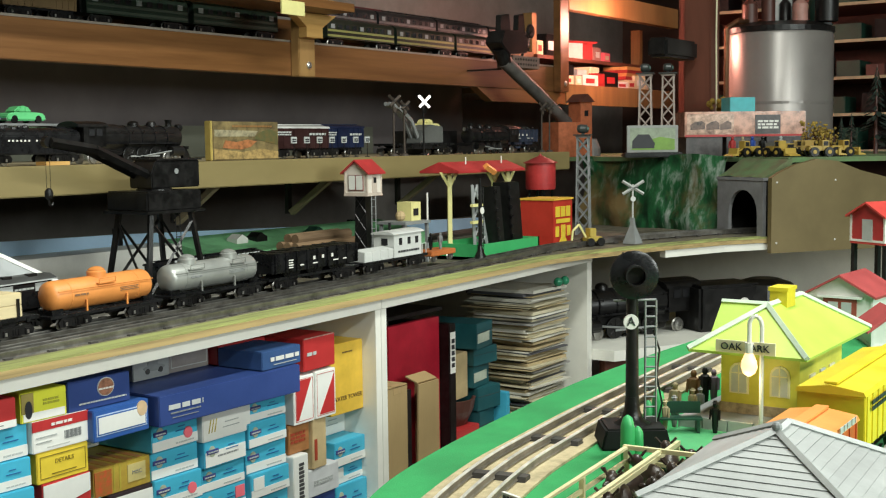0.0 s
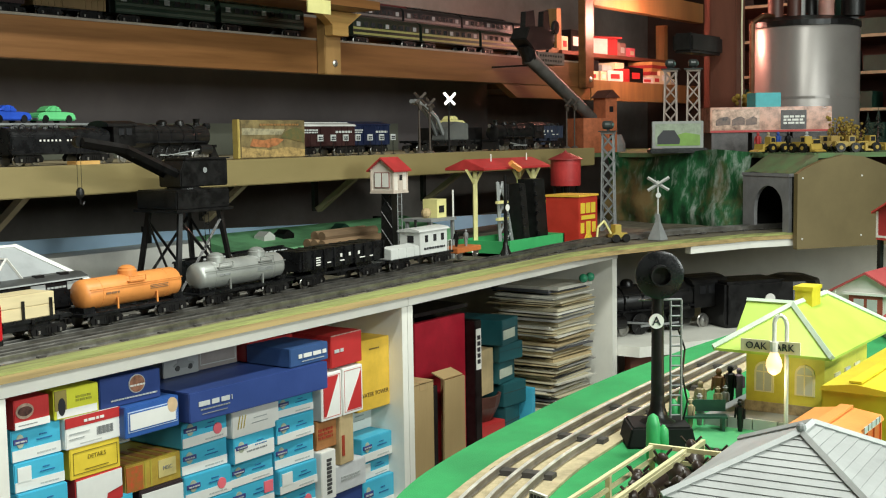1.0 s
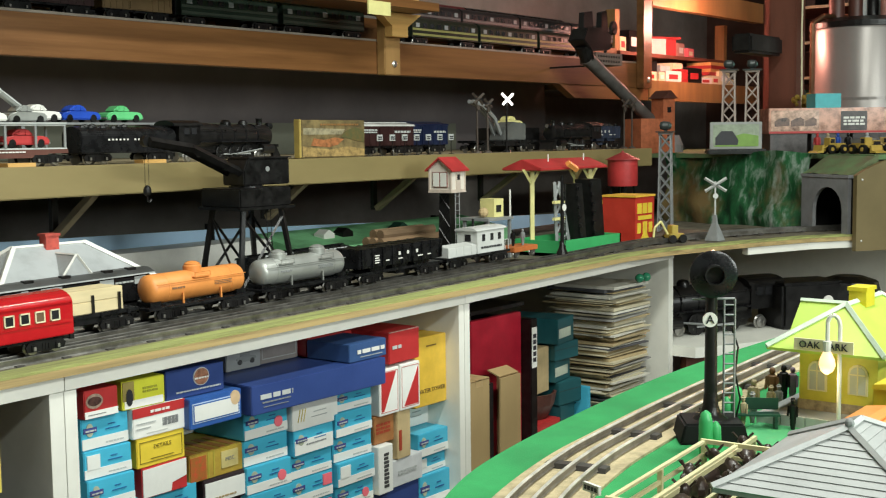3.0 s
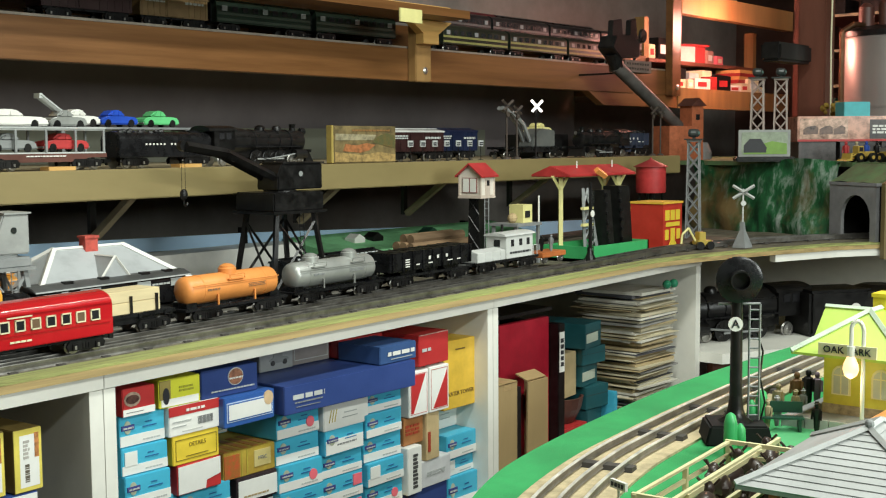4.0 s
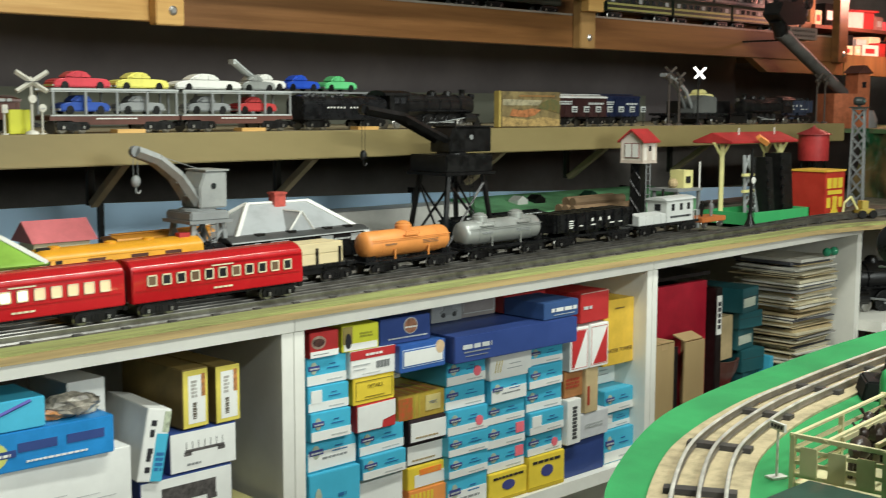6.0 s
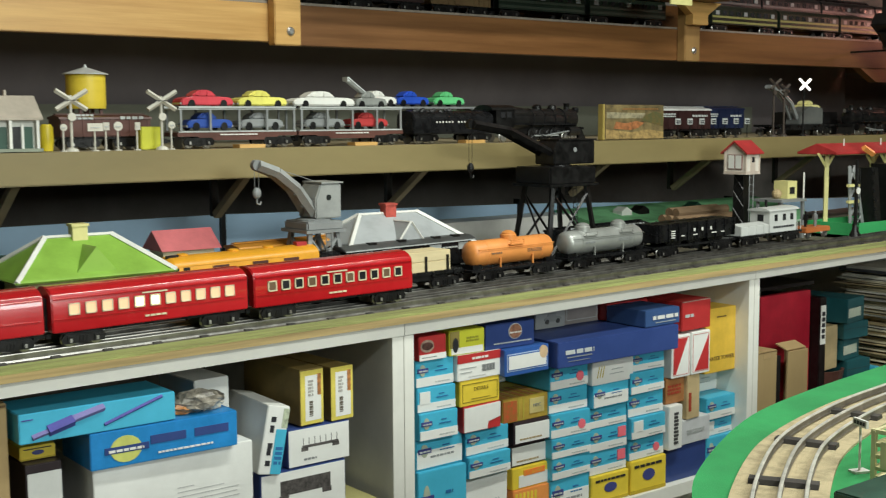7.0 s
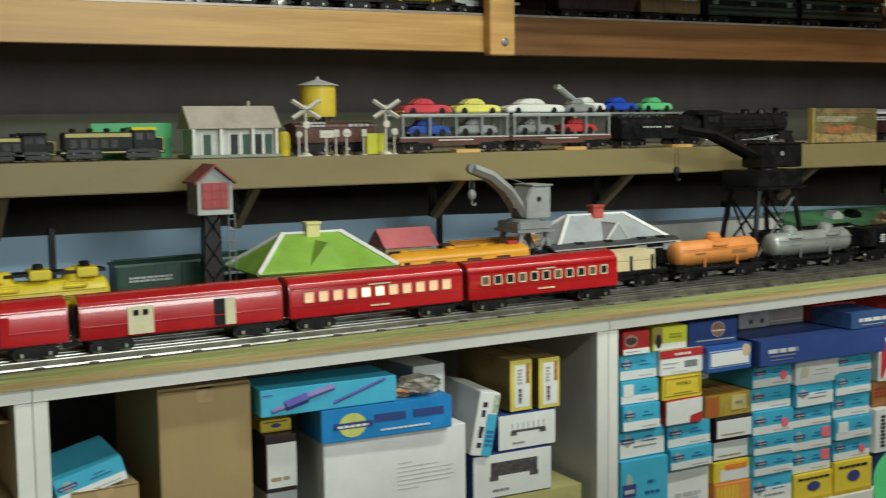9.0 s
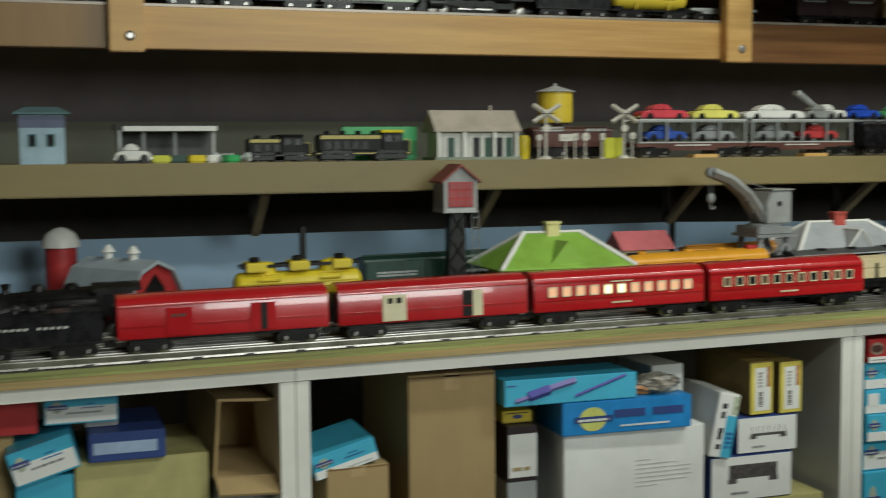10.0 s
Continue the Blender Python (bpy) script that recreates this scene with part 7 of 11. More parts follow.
OLINK = paint("faded_olive_ink", (0.27, 0.20, 0.02), 0.5)
LABELS = {
    "cyan": (CYAN, "sky blue and white model kit box in a stack"), "cyan_label": (CYAN, "sky blue kit box with blank white sticker"),
    "cyan_dot": (CYAN, "sky blue kit box with round pink price dot"), "cyan_pink": (CYAN, "sky blue kit box with square pink price sticker"),
    "cyan_white": (CYAN, "sky blue kit box with large white end label"), "redtan": (CRED, "dark red kit box with tan picture label"),
    "limeyellow": (CLIME, "lime yellow kit box with dark figure print"), "white_red": (CWHITE, "white kit box with red band and barcode"),
    "yellow_details": (CYEL, "yellow carton with printed black frame"), "white_torn": (CRED, "red box with torn white label"),
    "white": (CWHITE, "plain white carton end"), "gold_misc": (CGOLD, "worn gold box with handwritten label"),
    "white_dark": (paint("blackish_carton", (0.035, 0.022, 0.025), 0.4), "dark box with white paper label"), "yellow_white": (CYEL, "yellow and white box with red writing"),
    "orange_label": (ORANGE, "orange striped box end"), "white_yellow": (CWHITE, "white kit box with yellow emblem"),
    "khaki": (paint("khaki_yellow_carton", (0.46, 0.42, 0.17), 0.6, var=0.1), "dull pale yellow carton"), "yellow": (CYEL, "yellow box end with blue print"), "yellow_logo": (CYEL, "yellow box with blue oval print"),
    "navy": (NAVY, "navy blue carton"), "grey": (CGREY, "silver grey carton"), "card": (CARD, "plain brown cardboard box"),
    "teal": (CTEAL, "dark teal carton"), "red": (CRED, "dark red carton"), "tan": (paint("tan_carton", (0.50, 0.38, 0.20), 0.7), "tan cardboard carton"),
}


def carton(kind, x0, x1, z0, z1, y, depth=0.2, rz=0.0, label="", ry=0.0, bevel=0.0009):
    mat, lab = LABELS[kind]
    w, h = (x1 - x0) / 2 - 0.0006, z1 - z0 - 0.0004
    t = thing("kit_box", label or lab, "box", pose((x0 + x1) / 2, y, z0 + 0.0002, 0, ry, rz), group="stored boxes")
    b = part("carton", bx(bmn(), -w, w, 0.0, depth, 0.0, h), mat, t, bevel=bevel)
    if kind.startswith("cyan"):
        if kind == "cyan_white":
            panel("white_label", -w * 0.97, w * 0.97, h * 0.06, h * 0.62, CWHITE, b)
            scribble(-w * 0.4, w * 0.6, h * 0.36, h * 0.46, GREY, b, 1)
        else:
            panel("white_band", -w * 0.985, w * 0.985, h * 0.03, h * 0.36, CWHITE, b)
            scribble(w * 0.0, w * 0.8, h * 0.12, h * 0.2, LGREY, b, 1)
        scribble(w * 0.12, w * 0.42, h * 0.68, h * 0.74, BINK, b, 1)
        scribble(w * 0.0, w * 0.62, h * 0.54, h * 0.60, BINK, b, 1)
        if kind == "cyan_label":
            panel("sticker", -w * 0.88, -w * 0.35, h * 0.35, h * 0.85, CWHITE, b, 0.0012)
        else:
            e = disc("emblem", -w * 0.66, h * 0.62, w * 0.15, h * 0.21, paint("faded_emblem_yellow", (0.42, 0.46, 0.34), 0.5), b, label="pale yellow printed emblem")
            panel("emblem_band", -w * 0.93, -w * 0.38, h * 0.54, h * 0.70, NINK, e, 0.0015)
            scribble(-w * 0.88, -w * 0.44, h * 0.585, h * 0.66, LGREY, e, 1, 0.0022)
        if kind == "cyan_dot":
            disc("price_dot", w * 0.55, h * 0.42, min(h * 0.2, w * 0.2), h * 0.2, PINK, b, 0.0014, "round pink price dot")
        if kind == "cyan_pink":
            panel("price_dot", w * 0.5, w * 0.92, h * 0.45, h * 0.88, PINK, b, 0.0014, "square pink sticker")
    elif kind == "card":
        part("packing_tape", bx(bmn(), -0.009, 0.009, -0.0004, depth * 0.9, h, h + 0.0004), paint("brown_packing_tape", (0.42, 0.29, 0.14), 0.4), b, "glossy brown packing tape")
        part("tape_end", bx(bmn(), -0.009, 0.009, -0.0004, 0.0001, h * 0.93, h), paint("brown_packing_tape", (0.42, 0.29, 0.14), 0.4), b, "glossy brown packing tape")
        panel("flap_seam", -w * 0.98, w * 0.98, h * 0.985, h * 0.993, paint("seam_brown", (0.2, 0.12, 0.05), 0.8), b, 0.0004)
    elif kind in ("teal",):
        panel("lid_edge", -w * 0.995, w * 0.995, h * 0.60, h * 0.615, paint("lid_shadow_line", (0.05, 0.04, 0.04), 0.8), b, 0.0003)
    elif kind == "redtan":
        panel("white_band", -w * 0.98, w * 0.98, h * 0.02, h * 0.26, CWHITE, b)
        scribble(-w * 0.8, w * 0.3, h * 0.12, h * 0.17, GREY, b, 1)
        e = disc("picture", -w * 0.42, h * 0.60, w * 0.50, h * 0.26, paint("tan_print", (0.34, 0.24, 0.18), 0.5, var=0.4, scale=150), b, label="oval tan picture")
        disc("picture_centre", -w * 0.42, h * 0.60, w * 0.40, h * 0.16, paint("dark_oval_print", (0.10, 0.04, 0.03), 0.5, var=0.5, scale=150), e, 0.0013)
    elif kind == "limeyellow":
        panel("white_panel", -w * 0.9, w * 0.9, h * 0.04, h * 0.3, CWHITE, b)
        panel("brown_panel", -w * 0.97, -w * 0.45, h * 0.30, h * 0.97, paint("dull_olive_print", (0.28, 0.22, 0.06), 0.5), b)
        disc("figure_print", -w * 0.68, h * 0.42, w * 0.16, h * 0.30, INK, b, 0.0011)
        scribble(-w * 0.05, w * 0.7, h * 0.50, h * 0.74, paint("olive_ink", (0.34, 0.34, 0.03), 0.5), b, 2)
    elif kind == "white_red":
        panel("red_band", -w, w, h * 0.68, h, CRED, b, label="red printed band")
        scribble(-w * 0.35, w * 0.45, h * 0.78, h * 0.91, WHITEP, b, 1, 0.0011)
        scribble(-w * 0.88, -w * 0.15, h * 0.46, h * 0.52, LGREY, b, 1)
        scribble(-w * 0.88, -w * 0.35, h * 0.30, h * 0.35, LGREY, b, 1)
        panel("pale_line", -w * 0.5, w * 0.3, h * 0.10, h * 0.14, paint("pale_print", (0.62, 0.62, 0.58), 0.5), b, 0.0004)
        bm = bmn()
        for k in range(12):
            bx(bm, w * 0.12 + k * w * 0.05, w * 0.12 + k * w * 0.05 + w * (0.018 + 0.012 * (k % 3)), -0.0009, 0.0, h * 0.26, h * 0.52)
        part("barcode", bm, GREY, b)
    elif kind == "yellow_details":
        bm = bmn()
        for q in ((-0.88, 0.88, 0.83, 0.855), (-0.88, 0.88, 0.14, 0.165), (-0.88, -0.867, 0.14, 0.855), (0.867, 0.88, 0.14, 0.855)):
            bx(bm, w * q[0], w * q[1], -0.0008, 0.0, h * q[2], h * q[3])
        part("printed_frame", bm, OLINK, b)
        words("lettering", "DETAILS", h * 0.20, OLINK, b, pose(w * 0.05, -0.0004, h * 0.62))
        scribble(-w * 0.45, w * 0.5, h * 0.24, h * 0.28, OLINK, b, 1)
    elif kind == "white_torn":
        part("paper_label", ext(bmn(), [(-w * 0.97, h * 0.04), (w * 0.25, h * 0.04), (w * 0.3, h * 0.3), (w * 0.95, h * 0.42), (w * 0.95, h * 0.98), (-w * 0.97, h * 0.94)], -0.001, 0.0002, "y"), CWHITE, b, "torn white paper label")
    elif kind == "gold_misc":
        panel("paper_label", w * 0.12, w * 0.74, h * 0.24, h * 0.86, paint("aged_label_paper", (0.60, 0.50, 0.20), 0.6), b, 0.001, "pale handwritten label")
        words("lettering", "MISC", h * 0.20, GREY, b, pose(w * 0.43, -0.0012, h * 0.55))
        panel("red_print", -w * 0.98, -w * 0.42, h * 0.04, h * 0.90, paint("faded_red_print", (0.34, 0.05, 0.02), 0.35, var=0.6, scale=160, rgb2=(0.26, 0.15, 0.03)), b)
        for q in (-0.36, -0.16):
            panel("stripe", w * q, w * (q + 0.05), h * 0.02, h * 0.98, paint("dull_gold_print", (0.44, 0.36, 0.05), 0.5), b)
        for k in range(5):
            q = -0.9 + 0.36 * k
            part("top_print", bx(bmn(), w * q, w * (q + 0.2), depth * 0.02, depth * 0.3, h, h + 0.0005), paint("faded_top_print", (0.30, 0.10, 0.03), 0.4, var=0.6, scale=160, rgb2=(0.3, 0.2, 0.05)), b)
    elif kind == "white_dark":
        panel("paper_label", -w * 0.93, w * 0.98, h * 0.08, h * 0.86, CWHITE, b, 0.001, "white paper label")
        scribble(-w * 0.7, w * 0.5, h * 0.2, h * 0.3, paint("tan_ink", (0.4, 0.3, 0.15), 0.6), b, 1, 0.0014)
    elif kind == "yellow_white":
        panel("white_panel", -w * 0.66, w * 0.97, h * 0.06, h * 0.62, CWHITE, b)
        panel("script_print", -w * 0.40, w * 0.75, h * 0.58, h * 0.84, paint("orange_red_script", (0.55, 0.12, 0.02), 0.5, var=0.6, scale=220, rgb2=(0.62, 0.44, 0.05)), b, 0.0011)
    elif kind == "orange_label":
        for k in range(6):
            panel("stripe", -w * 0.9 + w * 0.2 * k, -w * 0.78 + w * 0.2 * k, h * 0.1, h * 0.9, CYEL, b)
    elif kind == "white_yellow":
        for q in (-0.78, -0.66, -0.54):
            part("emblem_stroke", bar(bmn(), (w * q, -0.0005, h * 0.3), (w * (q + 0.1), -0.0005, h * 0.78), 0.0011), paint("ochre_ink", (0.52, 0.40, 0.06), 0.5), b)
        scribble(-w * 0.1, w * 0.45, h * 0.56, h * 0.62, LGREY, b, 1)
        scribble(-w * 0.2, w * 0.5, h * 0.38, h * 0.43, LGREY, b, 1)
    elif kind in ("yellow", "yellow_logo"):
        disc("emblem", 0, h * 0.52, w * 0.34, h * 0.17, NINK, b)
        scribble(-w * 0.8, w * 0.8, h * 0.78, h * 0.9, INK, b, 1)
        panel("band", -w * 0.98, w * 0.98, h * 0.02, h * 0.12, paint("yellow_dark_print", (0.5, 0.36, 0.02), 0.5), b)
    elif kind == "white":
        scribble(-w * 0.6, w * 0.6, h * 0.4, h * 0.6, LGREY, b, 2)
    return t


def stack_up(y, bottom, rows):
    """Boxes on top of one another, given from the top down by kind, ends and upper face."""
    for k, (kind, x0, x1, z1) in enumerate(rows):
        z0 = rows[k + 1][3] if k + 1 < len(rows) else bottom
        carton(kind, x0, min(x1, 1.7385), z0, z1, y + CRND.uniform(-0.004, 0.006), CRND.uniform(0.18, 0.2), CRND.uniform(-1.6, 1.6))


stack_up(1.790, SHELF_Z, [
    ("redtan", 1.104, 1.148, 0.992),
    ("cyan", 1.104, 1.165, 0.961),
    ("cyan_label", 1.104, 1.165, 0.926),
    ("cyan", 1.104, 1.165, 0.895),
    ("cyan_white", 1.104, 1.181, 0.860),
    ("cyan", 1.103, 1.181, 0.820),
])
stack_up(1.792, SHELF_Z, [
    ("limeyellow", 1.154, 1.212, 0.993),
    ("white_red", 1.165, 1.239, 0.961),
    ("yellow_details", 1.170, 1.239, 0.927),
    ("white_torn", 1.175, 1.240, 0.893),
    ("cyan", 1.184, 1.260, 0.858),
    ("cyan", 1.184, 1.258, 0.825),
    ("white", 1.184, 1.258, 0.796),
])
stack_up(1.797, SHELF_Z, [
    ("gold_misc", 1.250, 1.336, 0.889),
    ("white_dark", 1.268, 1.336, 0.856),
    ("white_dark", 1.268, 1.336, 0.824),
    ("yellow_white", 1.268, 1.336, 0.792),
    ("orange_label", 1.268, 1.337, 0.762),
])
stack_up(1.790, SHELF_Z, [
    ("cyan_dot", 1.330, 1.405, 0.925),
    ("cyan", 1.331, 1.405, 0.890),
    ("cyan_dot", 1.331, 1.406, 0.857),
    ("cyan", 1.331, 1.406, 0.823),
    ("cyan", 1.332, 1.407, 0.795),
    ("cyan_white", 1.332, 1.407, 0.765),
])
stack_up(1.788, SHELF_Z, [
    ("white_yellow", 1.406, 1.491, 0.921),
    ("cyan_white", 1.407, 1.481, 0.887),
    ("cyan", 1.406, 1.481, 0.854),
    ("cyan_pink", 1.406, 1.482, 0.824),
    ("cyan_pink", 1.407, 1.483, 0.790),
    ("yellow", 1.407, 1.483, 0.756),
])
stack_up(1.786, SHELF_Z, [
    ("cyan", 1.488, 1.558, 0.923),
    ("cyan", 1.482, 1.556, 0.895),
    ("cyan", 1.482, 1.557, 0.863),
    ("cyan_label", 1.483, 1.558, 0.829),
    ("cyan_dot", 1.484, 1.559, 0.797),
    ("yellow_logo", 1.484, 1.560, 0.765),
])
stack_up(1.800, SHELF_Z, [
    ("cyan", 1.667, 1.750, 0.828),
    ("cyan_label", 1.669, 1.750, 0.793),
    ("cyan", 1.667, 1.750, 0.766),
])


def strip(ob):
    """Takes the usual print off a box."""
    for ch in list(ob.children_recursive):
        bpy.data.objects.remove(ch)


# the top boxes of the middle unit
t = carton("navy", 1.237, 1.318, 0.9245, 0.9600, 1.780, 0.2, 1, "blue box with white framed blank label")
bl = t.children[0]
bl.data.materials[0] = paint("mid_blue_carton", (0.025, 0.095, 0.33), 0.45, var=0.12)
panel("white_frame", -0.036, 0.036, 0.006, 0.029, paint("pale_blue_frame", (0.50, 0.60, 0.74), 0.5), bl, 0.0008)
panel("blue_line", -0.0350, 0.0350, 0.0070, 0.0280, bl.data.materials[0], bl, 0.0011)
panel("blank", -0.0335, 0.0335, 0.0085, 0.0265, CWHITE, bl, 0.0014)
disc("dot", 0.029, 0.026, 0.0075, 0.0085, paint("peach_sticker", (0.62, 0.44, 0.26), 0.5), bl, 0.0017)
carton("cyan", 1.250, 1.328, 0.8895, 0.9240, 1.880, 0.1, 0, "sky blue kit box set back in shadow")
t = carton("navy", 1.214, 1.299, 0.9605, 0.994, 1.79, 0.2, -1.5, "navy box with round brown emblem")
bl = t.children[0]
e = disc("emblem_ring", 0.008, 0.021, 0.0115, 0.0105, LGREY, bl)
disc("emblem", 0.008, 0.021, 0.0105, 0.0095, paint("dull_emblem_brown", (0.27, 0.12, 0.07), 0.5, var=0.5, scale=160), e, 0.0012)
scribble(-0.002, 0.018, 0.0185, 0.0215, WHITEP, e, 1, 0.0016)
scribble(-0.028, 0.036, 0.0062, 0.0088, LGREY, bl, 1)
# long box, its upper face printed along the back
t = carton("navy", 1.3215, 1.560, 0.9257, 0.9615, 1.766, 0.19, -1.2, "long blue model box with white printed bars")
bl = t.children[0]
scribble(-0.105, -0.052, 0.0175, 0.0262, LGREY, bl, 1)
scribble(-0.102, -0.056, 0.0125, 0.0150, GREY, bl, 1)
scribble(-0.100, -0.060, 0.0075, 0.0088, GREY, bl, 1)
for k in range(9):
    part("top_print", bx(bmn(), -0.030 + 0.0105 * k, -0.0225 + 0.0105 * k, 0.020, 0.040, 0.0334, 0.0341), paint("dull_white_print", (0.40, 0.42, 0.48), 0.5), bl)
for k in range(7):
    part("top_print", bx(bmn(), -0.018 + 0.0105 * k, -0.0115 + 0.0105 * k, 0.046, 0.052, 0.0334, 0.0341), paint("dull_white_print", (0.40, 0.42, 0.48), 0.5), bl)
t = carton("grey", 1.362, 1.4215, 0.962, 0.9905, 1.856, 0.12, 0, "silver grey box with dark vehicle print")
bl = t.children[0]
disc("vehicle_print", 0.004, 0.013, 0.017, 0.004, GREY, bl)
panel("vehicle_cab", -0.006, 0.010, 0.013, 0.021, GREY, bl, 0.0007)
for x in (-0.007, 0.014):
    disc("vehicle_wheel", x, 0.0095, 0.0035, 0.0035, paint("dark_grey_print", (0.05, 0.05, 0.05), 0.5), bl, 0.0012)
t = carton("grey", 1.4225, 1.4930, 0.962, 0.9890, 1.860, 0.12, 0, "dull grey box with a pale printed frame")
bl = t.children[0]
bl.data.materials[0] = paint("mauve_grey_carton", (0.26, 0.23, 0.22), 0.5)
for q in ((-0.031, 0.031, 0.0225, 0.0235), (-0.031, 0.031, 0.0055, 0.0065), (-0.031, -0.030, 0.0055, 0.0235), (0.030, 0.031, 0.0055, 0.0235)):
    panel("frame_line", q[0], q[1], q[2], q[3], LGREY, bl, 0.0005)
t = carton("red", 1.4945, 1.585, 0.962, 0.9875, 1.846, 0.10, 0, "dark red box behind a blue one")
scribble(0.006, 0.036, 0.010, 0.016, LGREY, t.children[0], 1)
t = carton("navy", 1.494, 1.570, 0.962, 0.9860, 1.770, 0.075, 1, "blue box with white printed bars")
bl = t.children[0]
bl.data.materials[0] = paint("dull_blue_carton", (0.035, 0.085, 0.22), 0.45, var=0.12)
scribble(-0.022, 0.033, 0.0095, 0.0175, WHITEP, bl, 1)
scribble(-0.016, 0.028, 0.0045, 0.0062, LGREY, bl, 1)
t = carton("red", 1.589, 1.660, 0.9435, 0.988, 1.785, 0.18, 3, "scuffed dark red carton with pale worn edges")
part("worn_edge", bx(bmn(), -0.034, 0.034, -0.0004, 0.0006, 0.0428, 0.0443), paint("worn_pink_edge", (0.45, 0.26, 0.22), 0.7, var=0.5, scale=120), t.children[0], "pale scuffed edge")
scribble(-0.028, -0.008, 0.020, 0.027, LGREY, t.children[0], 1)
t = carton("yellow", 1.6635, 1.7385, 0.866, 0.9670, 1.80, 0.1, 0, "tall yellow box printed with dark words")
strip(t.children[0])
t.children[0].data.materials[0] = paint("warm_yellow_carton", (0.66, 0.42, 0.045), 0.5, var=0.12)
words("lettering", "WATER TOWER", 0.0088, paint("brown_ink", (0.16, 0.10, 0.02), 0.5), t.children[0], pose(0.001, -0.0004, 0.022))
scribble(-0.010, 0.012, 0.086, 0.089, paint("brown_ink", (0.16, 0.10, 0.02), 0.5), t.children[0], 1)
carton("white_yellow", 1.667, 1.7385, 0.8285, 0.8655, 1.835, 0.06, 0, "pale kit box set back under a yellow box")
for x0, x1, zb in ((1.5675, 1.6105, 0.8755), (1.6115, 1.6555, 0.8755)):
    top = 0.9405 if x0 > 1.6 else 0.9395
    t = carton("white", x0, x1, zb, top, 1.783, 0.05, 0, "white box with red diagonal print")
    strip(t.children[0])
    w_, h_ = (x1 - x0) / 2 - 0.0052, top - zb - 0.0055
    shape = [(-w_, 0.0055), (-w_ * 0.75, 0.0055), (w_ * 0.85, h_), (-w_, h_)] if x0 < 1.6 else [(-w_ * 0.8, 0.0055), (w_, 0.0055), (w_, h_ * 0.96), (w_ * 0.72, h_ * 0.80)]
    part("red_triangle", ext(bmn(), shape, -0.0008, 0.0002, "y"), CRED, t.children[0], "red printed diagonal")
    for q in ((-w_ - 0.0014, w_ + 0.0014, h_ + 0.0006, h_ + 0.0014), (-w_ - 0.0014, w_ + 0.0014, 0.0036, 0.0043), (-w_ - 0.0014, -w_ - 0.0008, 0.0036, h_ + 0.0014), (w_ + 0.0008, w_ + 0.0014, 0.0036, h_ + 0.0014)):
        panel("thin_red_line", q[0], q[1], q[2], q[3], paint("pale_red_line", (0.55, 0.16, 0.14), 0.5), t.children[0], 0.0005)
t = carton("tan", 1.563, 1.606, 0.836, 0.875, 1.790, 0.06, 0, "orange brown paper carton")
t.children[0].data.materials[0] = paint("orange_brown_carton", (0.40, 0.17, 0.055), 0.6, var=0.2)
scribble(-0.017, 0.012, 0.014, 0.030, paint("rust_red_ink", (0.38, 0.05, 0.02), 0.6), t.children[0], 3)
t = carton("tan", 1.606, 1.638, 0.8075, 0.875, 1.786, 0.05, 3, "folded tan paper slip with red print")
scribble(-0.012, -0.006, 0.012, 0.056, paint("rust_red_ink", (0.38, 0.05, 0.02), 0.6), t.children[0], 1)
t = carton("white", 1.560, 1.592, 0.769, 0.8355, 1.780, 0.15, 2, "white box with black upright lettering")
strip(t.children[0])
for k in range(9):
    part("print_bar", bx(bmn(), -0.0045, 0.0055 - 0.0015 * (k % 3 == 1), -0.0009, 0.0, 0.008 + 0.0055 * k, 0.0118 + 0.0055 * k), paint("soft_black_ink", (0.06, 0.06, 0.06), 0.5), t.children[0])
t = carton("white", 1.5955, 1.6655, 0.769, 0.807, 1.788, 0.16, 1, "pale grey carton lying flat")
t.children[0].data.materials[0] = paint("pale_grey_carton", (0.58, 0.59, 0.60), 0.6, var=0.1)
carton("navy", 1.562, 1.661, SHELF_Z, 0.7685, 1.792, 0.18, 0, "dark navy box at the bottom of a stack")

# ---- left unit: larger cartons ----
carton("card", 0.502, 0.606, SHELF_Z, 0.984, 1.80, 0.2, 0, "tall plain brown cardboard box")
carton("card", 0.408, 0.480, SHELF_Z, 0.888, 1.80, 0.15, 3, "open brown cardboard box in shadow")
t = carton("cyan", 0.396, 0.470, 0.884, 0.911, 1.80, 0.10, 0, "sky blue box lying tilted on cardboard", ry=-15)
t = carton("white", 0.686, 0.872, SHELF_Z, 0.9035, 1.79, 0.2, 0, "large white carton with lines of small print")
strip(t.children[0])
bm = bmn()
for k, (xa_, xb_) in enumerate(((0.0, 0.020), (0.0, 0.056), (0.0, 0.074), (0.0, 0.072), (0.0, 0.075), (0.0, 0.070), (0.0, 0.030))):
    bars(bm, xa_, xb_, 0.150 - 0.0052 * k, 0.1516 - 0.0052 * k, -0.0003, 1, k, thick=0.0002)
part("print", bm, paint("pale_grey_ink", (0.48, 0.48, 0.47), 0.6), t.children[0], "thin lines of pale grey print")
t = carton("cyan", 0.6805, 0.8475, 0.904, 0.943, 1.78, 0.08, -1, "bright blue long box with yellow round emblem")
strip(t.children[0])
bl = t.children[0]
bl.data.materials[0] = paint("bright_blue_carton", (0.01, 0.22, 0.55), 0.4)
disc("emblem", -0.045, 0.018, 0.017, 0.014, paint("emblem_yellow", (0.62, 0.64, 0.16), 0.5), bl)
panel("emblem_band", -0.068, -0.020, 0.0145, 0.0215, NAVY, bl, 0.0012)
scribble(-0.064, -0.026, 0.016, 0.020, WHITEP, bl, 1, 0.0018)
